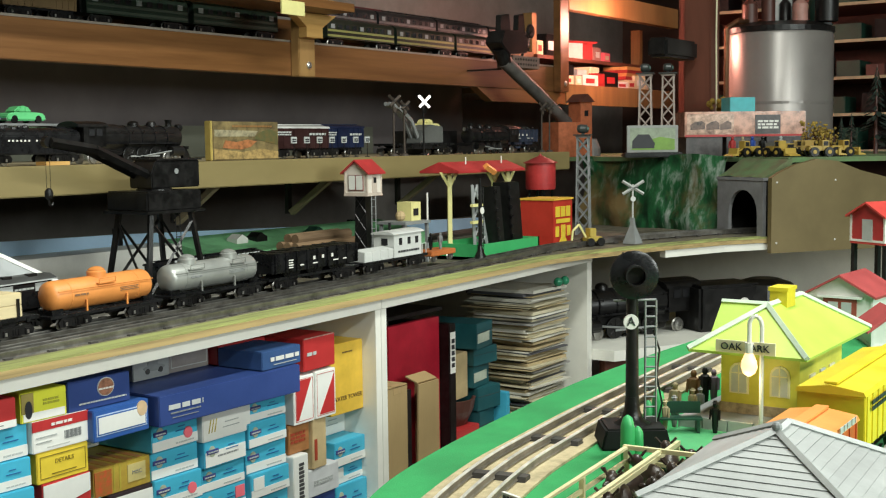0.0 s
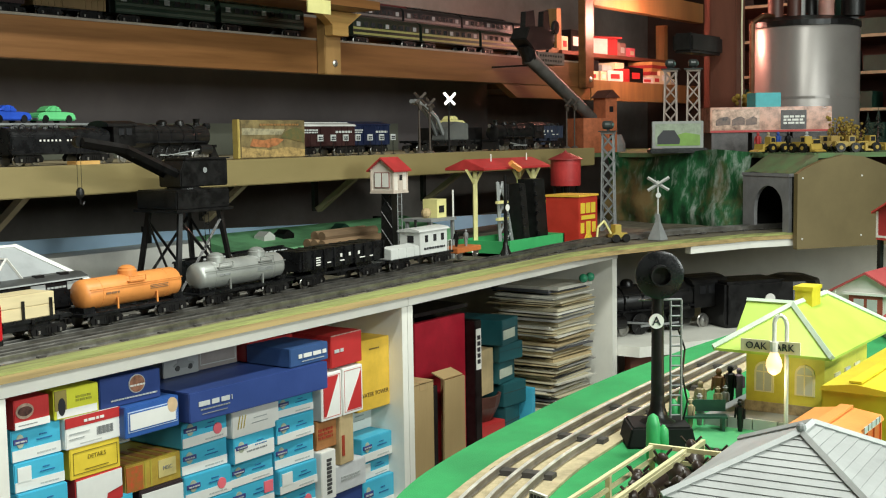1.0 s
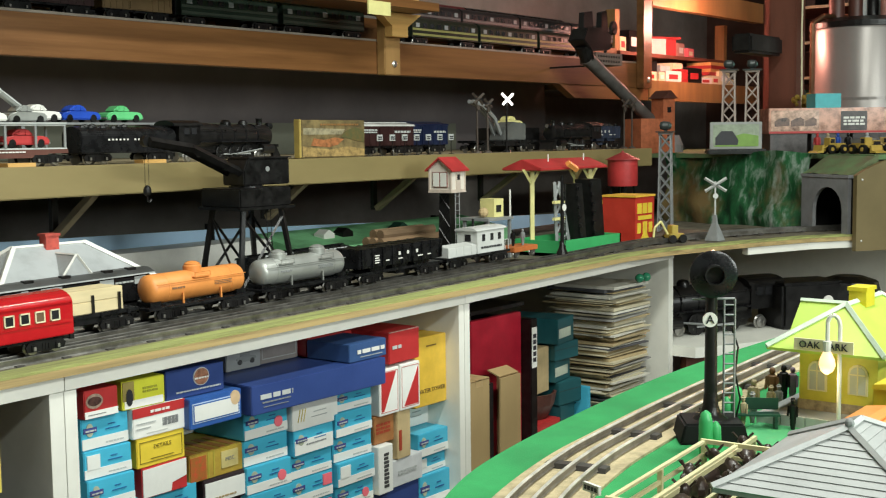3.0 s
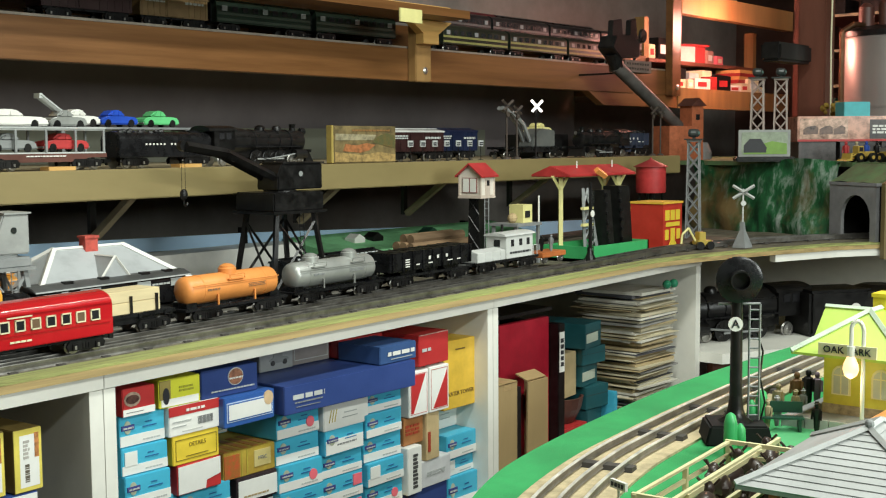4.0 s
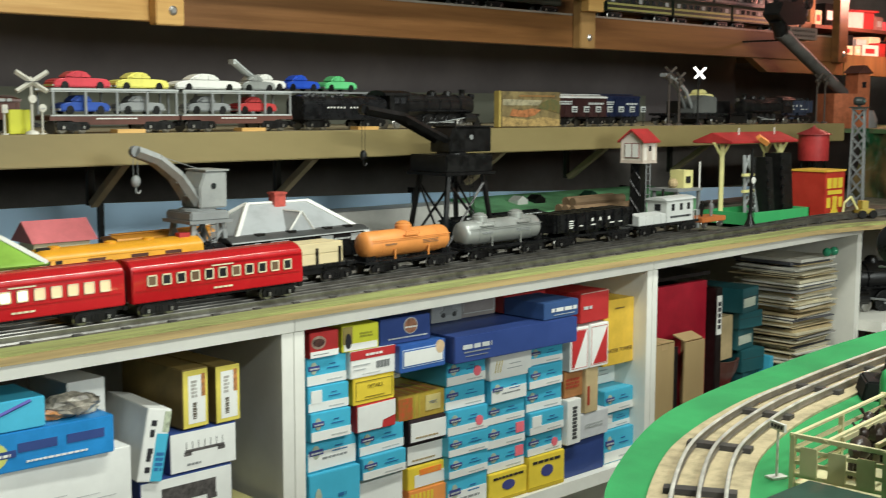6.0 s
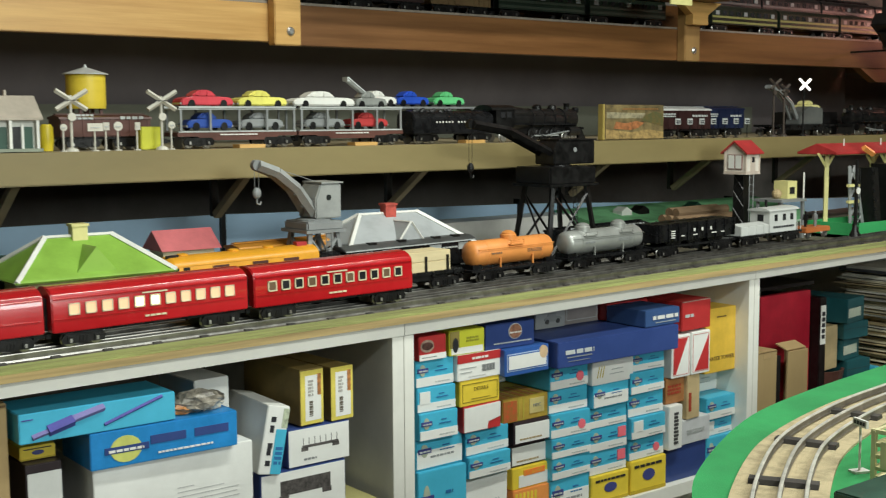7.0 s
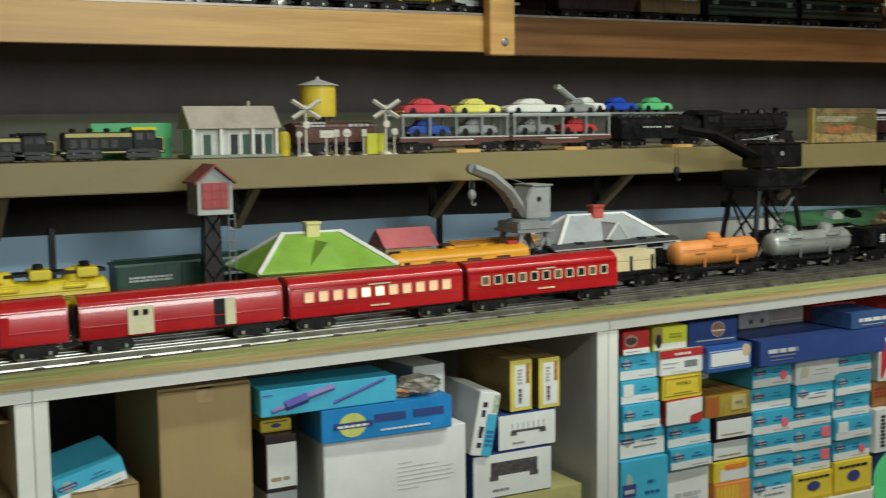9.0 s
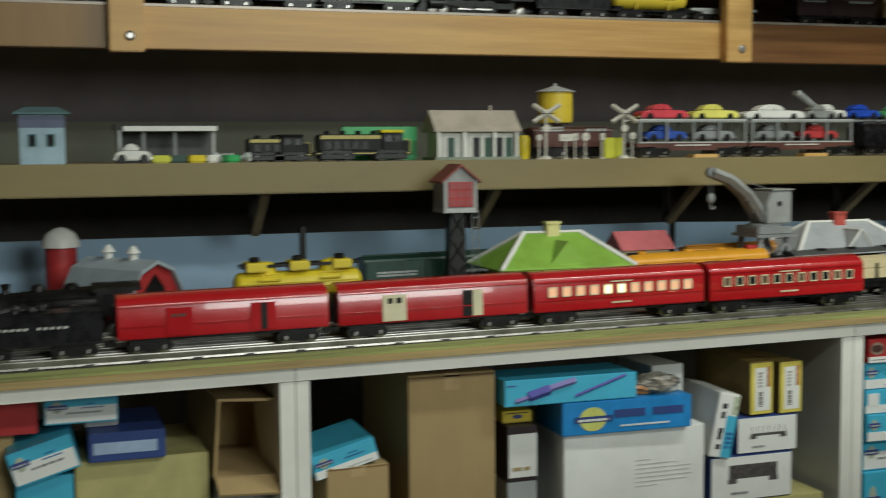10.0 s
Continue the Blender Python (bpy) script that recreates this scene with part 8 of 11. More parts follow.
for x in (0.0, 0.05):
    panel("engine_print", x - 0.018, x + 0.022, 0.018, 0.027, NAVY, bl, 0.0009)
scribble(-0.01, 0.055, 0.007, 0.010, WHITEP, bl, 1)
t = carton("cyan", 0.610, 0.7765, 0.9435, 0.974, 1.782, 0.07, 0, "sky blue long box with purple crane print")
strip(t.children[0])
bl = t.children[0]
PUR = paint("purple_ink", (0.07, 0.06, 0.33), 0.5)
PUR2 = paint("mauve_ink", (0.20, 0.17, 0.42), 0.5)
part("crane_print", bar(bmn(), (-0.070, -0.0004, 0.0055), (-0.054, -0.0004, 0.0095), 0.0042), PUR2, bl, "mauve printed crane")
part("crane_print", bar(bmn(), (-0.054, -0.0004, 0.0100), (-0.028, -0.0004, 0.0170), 0.0085), PUR, bl, "purple printed crane")
part("crane_print", bar(bmn(), (-0.028, -0.0004, 0.0180), (0.004, -0.0004, 0.0255), 0.0058), PUR2, bl, "mauve printed crane")
part("boom_print", bar(bmn(), (0.004, -0.0004, 0.0070), (0.068, -0.0004, 0.0275), 0.0026), PUR, bl, "purple printed boom")
part("boom_print", bar(bmn(), (0.006, -0.0009, 0.0078), (0.067, -0.0009, 0.0273), 0.0010), PUR2, bl, "mauve printed boom")
scribble(-0.080, -0.068, 0.0235, 0.0250, PUR, bl, 1)
# loose bag of parts beside the long box
bag = thing("parts_bag", "crumpled clear and orange bag of small parts", "bag", pose(0.812, 1.80, 0.9435), group="stored boxes")
rnd = random.Random(77)
for nm, mt, cx, rr in (("wrapper", paint("grey_wrapper", (0.30, 0.27, 0.22), 0.3, var=0.5, scale=90), 0.0, 0.024), ("orange_wrapper", paint("orange_wrapper", (0.48, 0.15, 0.04), 0.35, var=0.5, scale=90, rgb2=(0.3, 0.2, 0.08)), -0.016, 0.014), ("pale_slip", paint("pale_slip", (0.52, 0.48, 0.38), 0.6, var=0.3, scale=80), 0.014, 0.012)):
    bm = bmn()
    ball(bm, (cx, 0.0, rr * 0.48), rr, 1.25, 0.7, 0.5, 14, 9)
    for v in bm.verts:
        v.co += Vector((rnd.uniform(-1, 1), rnd.uniform(-1, 1), rnd.uniform(-0.6, 1))) * 0.0026
        v.co.z = max(v.co.z, 0.0002)
    part(nm, bm, mt, bag)
carton("white", 0.826, 0.872, 0.904, 0.968, 1.84, 0.08, 4, "white carton flap standing behind")
t = carton("white", 0.8745, 0.9035, 0.8605, 0.9395, 1.785, 0.10, -3, "upright blue and white box leaning aside", ry=11)
bl = t.children[0]
strip(bl)
panel("cyan_side", 0.0005, 0.0137, 0.001, 0.052, CYAN, bl, label="sky blue printed half")
panel("cyan_corner", 0.0065, 0.0137, 0.054, 0.076, paint("pale_olive_print", (0.38, 0.42, 0.30), 0.5, var=0.4, scale=150), bl)
for k, q in enumerate((0.010, 0.022, 0.030, 0.048, 0.060)):
    panel("print_block", -0.0075, -0.0015 - 0.001 * (k % 2), q, q + 0.006 + 0.002 * (k % 2), INK, bl)
scribble(0.003, 0.012, 0.012, 0.034, BINK, bl, 4)
for x0, x1 in ((0.9335, 0.9675), (0.9755, 1.0085)):
    t = carton("white_dark", x0, x1, 0.9075 if x0 < 0.95 else 0.9065, 0.9735 if x0 < 0.95 else 0.971, 1.79, 0.12, 3, "yellow box with shaded sides, end label, barcode and red print")
    strip(t.children[0])
    bl = t.children[0]
    # side shade painted as olive brown; only the end panel keeps full yellow
    bl.data.materials[0] = paint("shaded_yellow_carton", (0.22, 0.15, 0.04), 0.6, var=0.15)
    panel("yellow_end", -0.0158, 0.0158, 0.001, 0.064, paint("pale_box_yellow", (0.66, 0.55, 0.10), 0.5), bl, 0.0004)
    panel("white_label", -0.0095, 0.0125, 0.005, 0.058, CWHITE, bl)
    for k in range(10):
        part("barcode_line", bx(bmn(), -0.004, 0.001, -0.001, 0.0, 0.010 + 0.0019 * k, 0.0110 + 0.0019 * k + 0.0004 * (k % 3)), paint("grey_brown_ink", (0.13, 0.11, 0.08), 0.5), bl)
    panel("picture_print", 0.0075, 0.0125, 0.034, 0.059, paint("orange_brown_print", (0.42, 0.17, 0.05), 0.5, var=0.6, scale=200, rgb2=(0.16, 0.07, 0.03)), bl, 0.001)
    scribble(-0.0055, 0.0015, 0.034, 0.054, paint("pale_label_ink", (0.42, 0.40, 0.36), 0.5), bl, 5, 0.001)
for x0, x1, z0, z1 in ((0.917, 1.002, 0.8605, 0.906), (0.880, 0.996, 0.803, 0.860)):
    t = carton("navy", x0, x1, z0, z1, 1.79, 0.18, 0, "white and navy kit box with dark hopper car picture")
    strip(t.children[0])
    bl = t.children[0]
    w_, h_ = (x1 - x0) / 2, z1 - z0
    panel("white_end", -w_ * 0.97, w_ * 0.97, h_ * 0.02, h_ * 0.96, CWHITE, bl, 0.0004)
    dk = paint("dark_car_print", (0.09, 0.08, 0.075), 0.5, var=0.4, scale=200)
    panel("car_picture", -w_ * 0.55, w_ * 0.62, h_ * (0.46 if x0 > 0.9 else 0.48), h_ * (0.53 if x0 > 0.9 else 0.78), dk, bl)
    if x0 > 0.9:
        for k in range(7):
            panel("car_stake", w_ * (-0.52 + 0.18 * k), w_ * (-0.50 + 0.18 * k), h_ * 0.53, h_ * 0.72, dk, bl, 0.0005)
    panel("car_truck", -w_ * 0.58, -w_ * 0.36, h_ * 0.38, h_ * 0.48, dk, bl)
    panel("car_truck", w_ * 0.42, w_ * 0.64, h_ * 0.38, h_ * 0.48, dk, bl)
    scribble(-w_ * 0.5, -w_ * 0.1, h_ * 0.14, h_ * 0.22, GREY, bl, 1)
carton("khaki", 0.880, 1.042, SHELF_Z, 0.8025, 1.79, 0.2, 0, "pale yellow ribbed carton at the bottom")
for k in range(3):
    t = carton("white_dark" if k != 1 else "grey", 0.626, 0.664, SHELF_Z + 0.066 * k, SHELF_Z + 0.066 * (k + 1), 1.815, 0.15, 0, "dark end box with car picture in shadow")
carton("yellow", 0.626, 0.664, SHELF_Z + 0.1985, 0.928, 1.83, 0.15, 0, "yellow and red carton in shadow")

# ---- far left unit ----
carton("khaki", 0.146, 0.283, SHELF_Z, 0.916, 1.81, 0.15, 0, "pale yellow carton below a blue packet")
t = carton("navy", 0.160, 0.238, 0.9165, 0.947, 1.80, 0.12, 0, "blue packet with pale printed band")
panel("pale_band", -0.034, 0.030, 0.008, 0.020, paint("pale_blue_print", (0.35, 0.45, 0.62), 0.5), t.children[0])
carton("cyan_white", 0.088, 0.145, SHELF_Z, 0.905, 1.81, 0.12, 0, "blue and white kit box in shadow")
carton("cyan_white", 0.088, 0.154, 0.9055, 0.942, 1.80, 0.12, 0, "blue and white kit box tilted", ry=-16)
carton("cyan_white", 0.118, 0.192, 0.9545, 0.984, 1.82, 0.12, 0, "blue and white kit box on a stack")
carton("grey", 0.158, 0.192, 0.9475, 0.954, 1.83, 0.10, 0, "thin grey carton under a kit box")
carton("red", 0.03, 0.112, 0.945, 0.985, 1.83, 0.12, 0, "dark red carton in shadow")
carton("card", 0.01, 0.087, SHELF_Z, 0.9445, 1.84, 0.12, 0, "brown carton in deep shadow")
carton("grey", 0.290, 0.362, SHELF_Z, 0.884, 1.83, 0.12, 0, "grey carton in deep shadow")
ob_ = thing("open_carton", "open brown cardboard box lying on its side", "box", pose(0.326, 1.80, 0.886, 0, 4, 5), group="stored boxes")
part("bottom_panel", bx(bmn(), -0.040, 0.040, 0.0, 0.15, 0.0, 0.003), CARD, ob_)
part("top_panel", bx(bmn(), -0.040, 0.040, 0.004, 0.15, 0.082, 0.085), CARD, ob_)
for x in (-0.040, 0.037):
    part("side_panel", bx(bmn(), x, x + 0.003, 0.002, 0.15, 0.0032, 0.0818), CARD, ob_)
part("back_panel", bx(bmn(), -0.036, 0.036, 0.145, 0.148, 0.0032, 0.0818), CARD, ob_)
fl_ = part("lower_flap", bx(bmn(), -0.039, 0.039, -0.026, -0.0005, -0.001, 0.002), CARD, ob_, "pale bent flap")
fl_.rotation_euler = (0.5, 0, 0)

# ---- right unit: books, panels and papers ----
rp = tagged(part("red_board", bx(bmn(), 1.86, 2.0, 1.845, 1.857, SHELF_Z, 0.962), paint("red_board", (0.42, 0.012, 0.03), 0.4), None, bevel=0.001), "large glossy red board standing upright", "board")
carton("card", 1.785, 1.840, SHELF_Z, 0.885, 1.795, 0.14, 0, "brown cardboard box with pencil marks")
obx = thing("open_carton", "open brown cardboard box with shade painted inside", "box", pose(1.862, 1.80, SHELF_Z), group="stored boxes")
# cardboard darkened to paint the shade inside the open box
DIN = paint("shaded_box_inside", (0.05, 0.032, 0.02), 0.8)
part("front_panel", ext(bmn(), [(0.010, 0.0), (0.066, 0.0), (0.066, 0.160), (0.014, 0.160)], 0.0, 0.003, "y"), CARD, obx)
part("side_panel", bx(bmn(), 0.066, 0.069, 0.0, 0.12, 0.0, 0.160), CARD, obx)
part("side_panel", bx(bmn(), -0.002, 0.001, 0.05, 0.12, 0.0, 0.155), CARD, obx)
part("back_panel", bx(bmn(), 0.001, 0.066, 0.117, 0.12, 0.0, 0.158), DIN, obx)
fl_ = part("flap", bx(bmn(), 0.0, 0.052, 0.0, 0.024, 0.0, 0.002), CARD, obx, "bent brown flap")
fl_.location = (0.014, 0.003, 0.161)
fl_.rotation_euler = (0.35, 0, 0)
tagged(part("black_folder", bx(bmn(), 1.842, 1.856, 1.80, 1.90, SHELF_Z, 0.872), BLACKM, None), "narrow black folder between boxes", "folder")
bf = thing("black_binder", "tall black binder with a white spine label", "binder", pose(0, 0, 0), group="books")
b = part("cover", bx(bmn(), 2.001, 2.020, 1.826, 1.95, SHELF_Z, 0.950), BLACKM, bf, bevel=0.0012)
lb = part("spine_label", bx(bmn(), 2.003, 2.0175, 1.8252, 1.8262, 0.868, 0.936), WHITEP, b, "white paper spine label")
for k in range(5):
    part("print_bar", bx(bmn(), 2.006, 2.0145, 1.8246, 1.8254, 0.878 + 0.010 * k, 0.885 + 0.010 * k), INK, lb)
carton("red", 2.020, 2.105, SHELF_Z, 0.765, 1.835, 0.12, 0, "dark red box at the bottom")
bk = thing("wicker_basket", "dark basket on a red box", "basket", pose(2.075, 1.885, 0.7655), group="baskets")
part("bowl", lathe(bmn(), [(0.036, 0.0), (0.048, 0.025), (0.052, 0.045), (0.048, 0.045), (0.032, 0.004)], (0, 0, 0), 20), BROWN, bk)
carton("tan", 2.030, 2.098, 0.8115, 0.890, 1.85, 0.1, 6, "tan cardboard carton above a basket")
PTEAL = paint("dull_teal_paper", (0.50, 0.55, 0.45), 0.6)
for x0, x1, z0, z1, yy, rz, lab in ((2.112, 2.168, SHELF_Z, 0.782, 1.842, 5, 0), (2.108, 2.176, 0.7825, 0.823, 1.838, -4, 0), (2.102, 2.164, 0.8235, 0.862, 1.848, 7, 1), (2.098, 2.170, 0.8625, 0.893, 1.840, -3, 0), (2.090, 2.160, 0.8935, 0.938, 1.836, 9, 1)):
    t = carton("teal", x0, x1, z0, z1, yy, 0.11, rz, "dark teal carton in a leaning stack")
    if lab:
        panel("pale_label", -0.030, 0.020, 0.010, 0.026, PTEAL, t.children[0])
tagged(part("pale_blue_folder", bx(bmn(), 2.178, 2.190, 1.825, 1.94, SHELF_Z, 0.806), CYAN, None, bevel=0.001), "pale blue folder standing beside a paper stack", "folder")
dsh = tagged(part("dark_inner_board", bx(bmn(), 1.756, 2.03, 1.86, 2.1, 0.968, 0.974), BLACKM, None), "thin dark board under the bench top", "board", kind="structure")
stk = thing("magazine_stack", "tall untidy stack of old magazines and papers", "paper stack", pose(2.305, 1.815, SHELF_Z), group="papers")
rnd = random.Random(12)
z = 0.0
cols = [paint("paper_cream", (0.58, 0.52, 0.36), 0.7, var=0.1), paint("paper_white", (0.66, 0.64, 0.56), 0.7, var=0.1), paint("paper_tan", (0.46, 0.36, 0.2), 0.7, var=0.15), paint("paper_grey", (0.34, 0.33, 0.31), 0.7, var=0.2), paint("paper_dark", (0.08, 0.08, 0.09), 0.6)]
while z < 0.262:
    h_ = rnd.choice((0.0012, 0.0018, 0.0025, 0.003, 0.004, 0.006, 0.0016))
    dx, dy = rnd.uniform(-0.014, 0.010), rnd.uniform(-0.014, 0.012)
    bm = bmn()
    bx(bm, -0.066 + dx, 0.066 + dx, dy, 0.125 + dy, z, z + h_ * 0.92)
    mg = part("magazine", bm, rnd.choice(cols[:4] + cols[:3] + cols[4:]), stk)
    mg.rotation_euler = (rnd.uniform(-0.006, 0.006), rnd.uniform(-0.012, 0.012), rnd.uniform(-0.06, 0.06))
    z += h_
gm = thing("green_boot_ornament", "two small green glass ornaments on papers", "ornament", pose(2.335, 1.80, SHELF_Z + z), group="ornaments")
for x in (-0.012, 0.014):
    part("bead", ball(bmn(), (x, 0, 0.0085), 0.0085, 1, 1, 1.0, 12, 8), paint("green_glass", (0.03, 0.25, 0.13), 0.15), gm, smooth=True)

# ---- green felt table in the aisle ----
TZ = 1.02
tbl = thing("layout_table", "green felt layout table with a rounded end", "table", kind="structure")
tedge = smooth_line([(0.60, 0.20), (0.615, 0.60), (0.66, 0.90), (0.720, 1.020), (0.804, 1.109), (0.877, 1.158), (0.988, 1.210), (1.08, 1.234), (1.21, 1.252), (1.38, 1.267), (1.55, 1.268), (1.72, 1.262), (2.2, 1.25)], 5)
outl = tedge + [(2.2, 0.2)]


def slab(bm, outline, z0, z1):
    lo = [bm.verts.new((x, y, z0)) for x, y in outline]
    hi = [bm.verts.new((x, y, z1)) for x, y in outline]
    n = len(outline)
    for k in range(n):
        bm.faces.new((lo[k], lo[(k + 1) % n], hi[(k + 1) % n], hi[k]))
    bm.faces.new(lo[::-1])
    bm.faces.new(hi)
    return bm


part("top", slab(bmn(), outl[::-1], TZ - 0.02, TZ), GREEN, tbl, "bright green felt covered board")
for x, y in ((0.85, 0.5), (2.0, 0.4), (2.0, 1.1), (1.1, 1.05)):
    part("leg", bx(bmn(), x - 0.035, x + 0.035, y - 0.035, y + 0.035, 0.0, TZ - 0.0201), PINE, tbl)
rails = smooth_line([(0.66, 0.72), (0.69, 0.88), (0.742, 0.988), (0.812, 1.050), (0.912, 1.111), (0.985, 1.141), (1.08, 1.164), (1.16, 1.174), (1.25, 1.183), (1.35, 1.190), (1.54, 1.200), (1.75, 1.205), (2.15, 1.205)], 6)


part("roadbed", slab(bmn(), (inset_line(rails, -0.029) + inset_line(rails, 0.031)[::-1]), TZ + 0.0002, TZ + 0.0022), SAND, tbl, "sand coloured cork roadbed")
# rusty dark side colour includes its shade; pale top colour includes the shine
RAILWEB = paint("shaded_rail_side", (0.17, 0.15, 0.12), 0.6, metal=0.1, var=0.3, scale=60)
RAILTOP = paint("shiny_rail_top", (0.60, 0.58, 0.52), 0.38, metal=0.3, var=0.2, scale=60)
track(rails, lambda x: TZ + 0.0022, "three-rail tinplate curve on the green table", 0.105, RAILTOP, 0.0158, web=RAILWEB, tall=0.66)


def on_tab(x, y, rz=0.0, lift=0.0):
    return pose(x, y, TZ + lift, 0, 0, rz)


# station with its platform, turned towards the aisle
pl = thing("station_platform", "low grey station platform with a green apron", "platform", on_tab(1.344, 1.061, -90), group="platforms")
part("slab", bx(bmn(), -0.054, 0.046, -0.084, 0.090, 0.0002, 0.0105), GREY, pl, bevel=0.001)
part("green_apron", bx(bmn(), -0.052, 0.030, -0.150, -0.0845, 0.0002, 0.0022), paint("apron_green", (0.06, 0.33, 0.13), 0.7, var=0.12), pl, "smooth green apron before the platform")
for k in range(5):
    part("kerb_stone", bx(bmn(), -0.054 + 0.020 * k, -0.0348 + 0.020 * k, -0.0862, -0.0842, 0.0002, 0.0108), LGREY, pl)
YWALL = paint("bright_yellow_tin", (0.66, 0.60, 0.08), 0.4)
TRIMG = paint("pale_green_trim", (0.50, 0.60, 0.47), 0.5)
ok = thing("toy_station", "yellow tin station with lime green hipped roof", "toy building", on_tab(1.344, 1.061, -90, 0.0107), group="toy stations")
WX, WY, ZW, RZ = 0.031, 0.056, 0.053, 0.031
w = part("wall", bx(bmn(), -WX, WX, -WY, WY, 0.0, ZW), YWALL, ok)
part("brick_course", bx(bmn(), -WX - 0.0008, WX + 0.0008, -WY - 0.0008, WY + 0.0008, 0.0, 0.008), paint("tan_brick_print", (0.36, 0.30, 0.20), 0.7, var=0.3, scale=140), w, "tan printed brick course")
# roof: a long hip and a short wing, with pale ridge caps
EX, EY = 0.046, 0.087
def hip_y(bm, hx, y0, y1, z0, rise, r0, r1):
    e = [bm.verts.new(p) for p in ((-hx, y0, z0), (hx, y0, z0), (hx, y1, z0), (-hx, y1, z0))]
    lo = [bm.verts.new((v.co.x, v.co.y, z0 - 0.002)) for v in e]
    a, b = bm.verts.new((0, r0, z0 + rise)), bm.verts.new((0, r1, z0 + rise))
    bm.faces.new((e[0], e[1], a))
    bm.faces.new((e[1], e[2], b, a))
    bm.faces.new((e[2], e[3], b))
    bm.faces.new((e[3], e[0], a, b))
    for k in range(4):
        bm.faces.new((lo[k], lo[(k + 1) % 4], e[(k + 1) % 4], e[k]))
    bm.faces.new(lo[::-1])
    return bm
r = part("roof", hip_y(bmn(), EX, -EY, EY, ZW, RZ, -0.039, 0.041), LGREEN, ok, "lime green tin hipped roof")
part("wing_roof", ext(bmn(), [(-0.052, ZW + 0.003), (0.004, ZW + 0.003), (-0.024, ZW + RZ - 0.001)], -0.043, 0.0), LGREEN, r, "short lime green roof wing")
caps = [((0, -0.039, ZW + RZ), (0, 0.041, ZW + RZ), 0.0036), ((-0.043, -0.024, ZW + RZ - 0.001), (0, -0.024, ZW + RZ - 0.001), 0.003)]
for sx in (-1, 1):
    caps.append(((sx * EX, -EY, ZW + 0.0005), (0, -0.039, ZW + RZ + 0.0005), 0.0036))
    caps.append(((sx * EX, EY, ZW + 0.0005), (0, 0.041, ZW + RZ + 0.0005), 0.0036))
for a, b, w_ in caps:
    part("ridge_cap", bar(bmn(), a, b, w_), TRIMG, r, "pale grey green ridge cap")
c = part("chimney", bx(bmn(), -0.007, 0.007, -0.014, 0.007, ZW + RZ * 0.7, ZW + RZ + 0.011), YELLOW, ok)
part("chimney_cap", bx(bmn(), -0.008, 0.008, -0.0152, 0.0082, ZW + RZ + 0.0085, ZW + RZ + 0.0115), YELLOW, c)
for s in (-1, 1):
    arched_window(w, s * WX * 0.52, -WY, 0.016, 0.0078, 0.0165)
    part("side_window", bx(bmn(), WX, WX + 0.0012, s * 0.026 - 0.007, s * 0.026 + 0.007, 0.014, 0.031), CREAM, w)
part("door", bx(bmn(), WX, WX + 0.0014, -0.006, 0.006, 0.001, 0.031), LGREY, w)
b = part("sign_board", bx(bmn(), -0.023, 0.023, -EY - 0.0022, -EY - 0.0004, ZW + 0.0004, ZW + 0.0098), CREAM, ok, "cream name board with black rim")
words("sign_letters", "OAK PARK", 0.0078, INK, b, pose(0.0, -EY - 0.0026, ZW + 0.0051))
# street lamp with a glowing bulb
sl = thing("toy_street_lamp", "white gooseneck street lamp with glowing bulb", "toy lamp", on_tab(1.2575, 1.049, 0, 0.0001), group="toy lamps")
bm = bmn()
tube(bm, [(0, 0, 0.0), (0, 0, 0.086), (-0.0005, 0.001, 0.090), (-0.0012, 0.003, 0.0925), (-0.002, 0.005, 0.093), (-0.0028, 0.007, 0.0915), (-0.003, 0.0085, 0.088), (-0.003, 0.0085, 0.071)], 0.0017, 8)
part("post", bm, WHITEP, sl, "white bent wire post")
part("foot", lathe(bmn(), [(0.010, 0.0), (0.008, 0.004), (0.003, 0.008)], (0, 0, 0), 12), GREY, sl)
part("socket", lathe(bmn(), [(0.003, 0.065), (0.0034, 0.073)], (-0.003, 0.0085, 0), 10), WHITEP, sl)
part("bulb", lathe(bmn(), [(0.0012, 0.0475), (0.0046, 0.050), (0.0062, 0.0545), (0.0056, 0.059), (0.003, 0.0648)], (-0.003, 0.0085, 0), 14), glow("warm_bulb", (1.0, 0.66, 0.36), 1.2), sl, "glowing frosted bulb", smooth=True)

# block signal on its black base
sg = thing("toy_block_signal", "black block signal with ladder and large round head", "toy signal", on_tab(1.195, 1.125, -55), group="toy signals")
part("base", ext(bmn(), [(-0.026, 0.0), (0.026, 0.0), (0.022, 0.016), (-0.022, 0.016)], -0.020, 0.020, "y"), paint("matt_black_base", (0.010, 0.010, 0.010), 0.7, spec=0.2), sg, "black metal base box", bevel=0.0015)
part("flare", lathe(bmn(), [(0.0135, 0.016), (0.0082, 0.0195), (0.0060, 0.026), (0.0050, 0.036)], (0, 0, 0), 16), BLACKM, sg, smooth=True)
bm = bmn()
rod(bm, (0, 0, 0.036), (0, 0, 0.115), 0.0050, 12, 0.0043)
part("mast", bm, BLACKM, sg, smooth=True)
bm = bmn()
lathe(bm, [(0.0178, 0.0), (0.0178, -0.003), (0.0155, -0.0042), (0.0, -0.004)], (0, -0.006, 0.127), 24, "y")
hd = part("head", bm, BLACK, sg, "large round black target", smooth=True)
part("hood", lathe(bmn(), [(0.008, -0.004), (0.0078, -0.012), (0.0066, -0.012), (0.0066, -0.006)], (0, -0.006, 0.127), 16, "y"), BLACKM, hd)
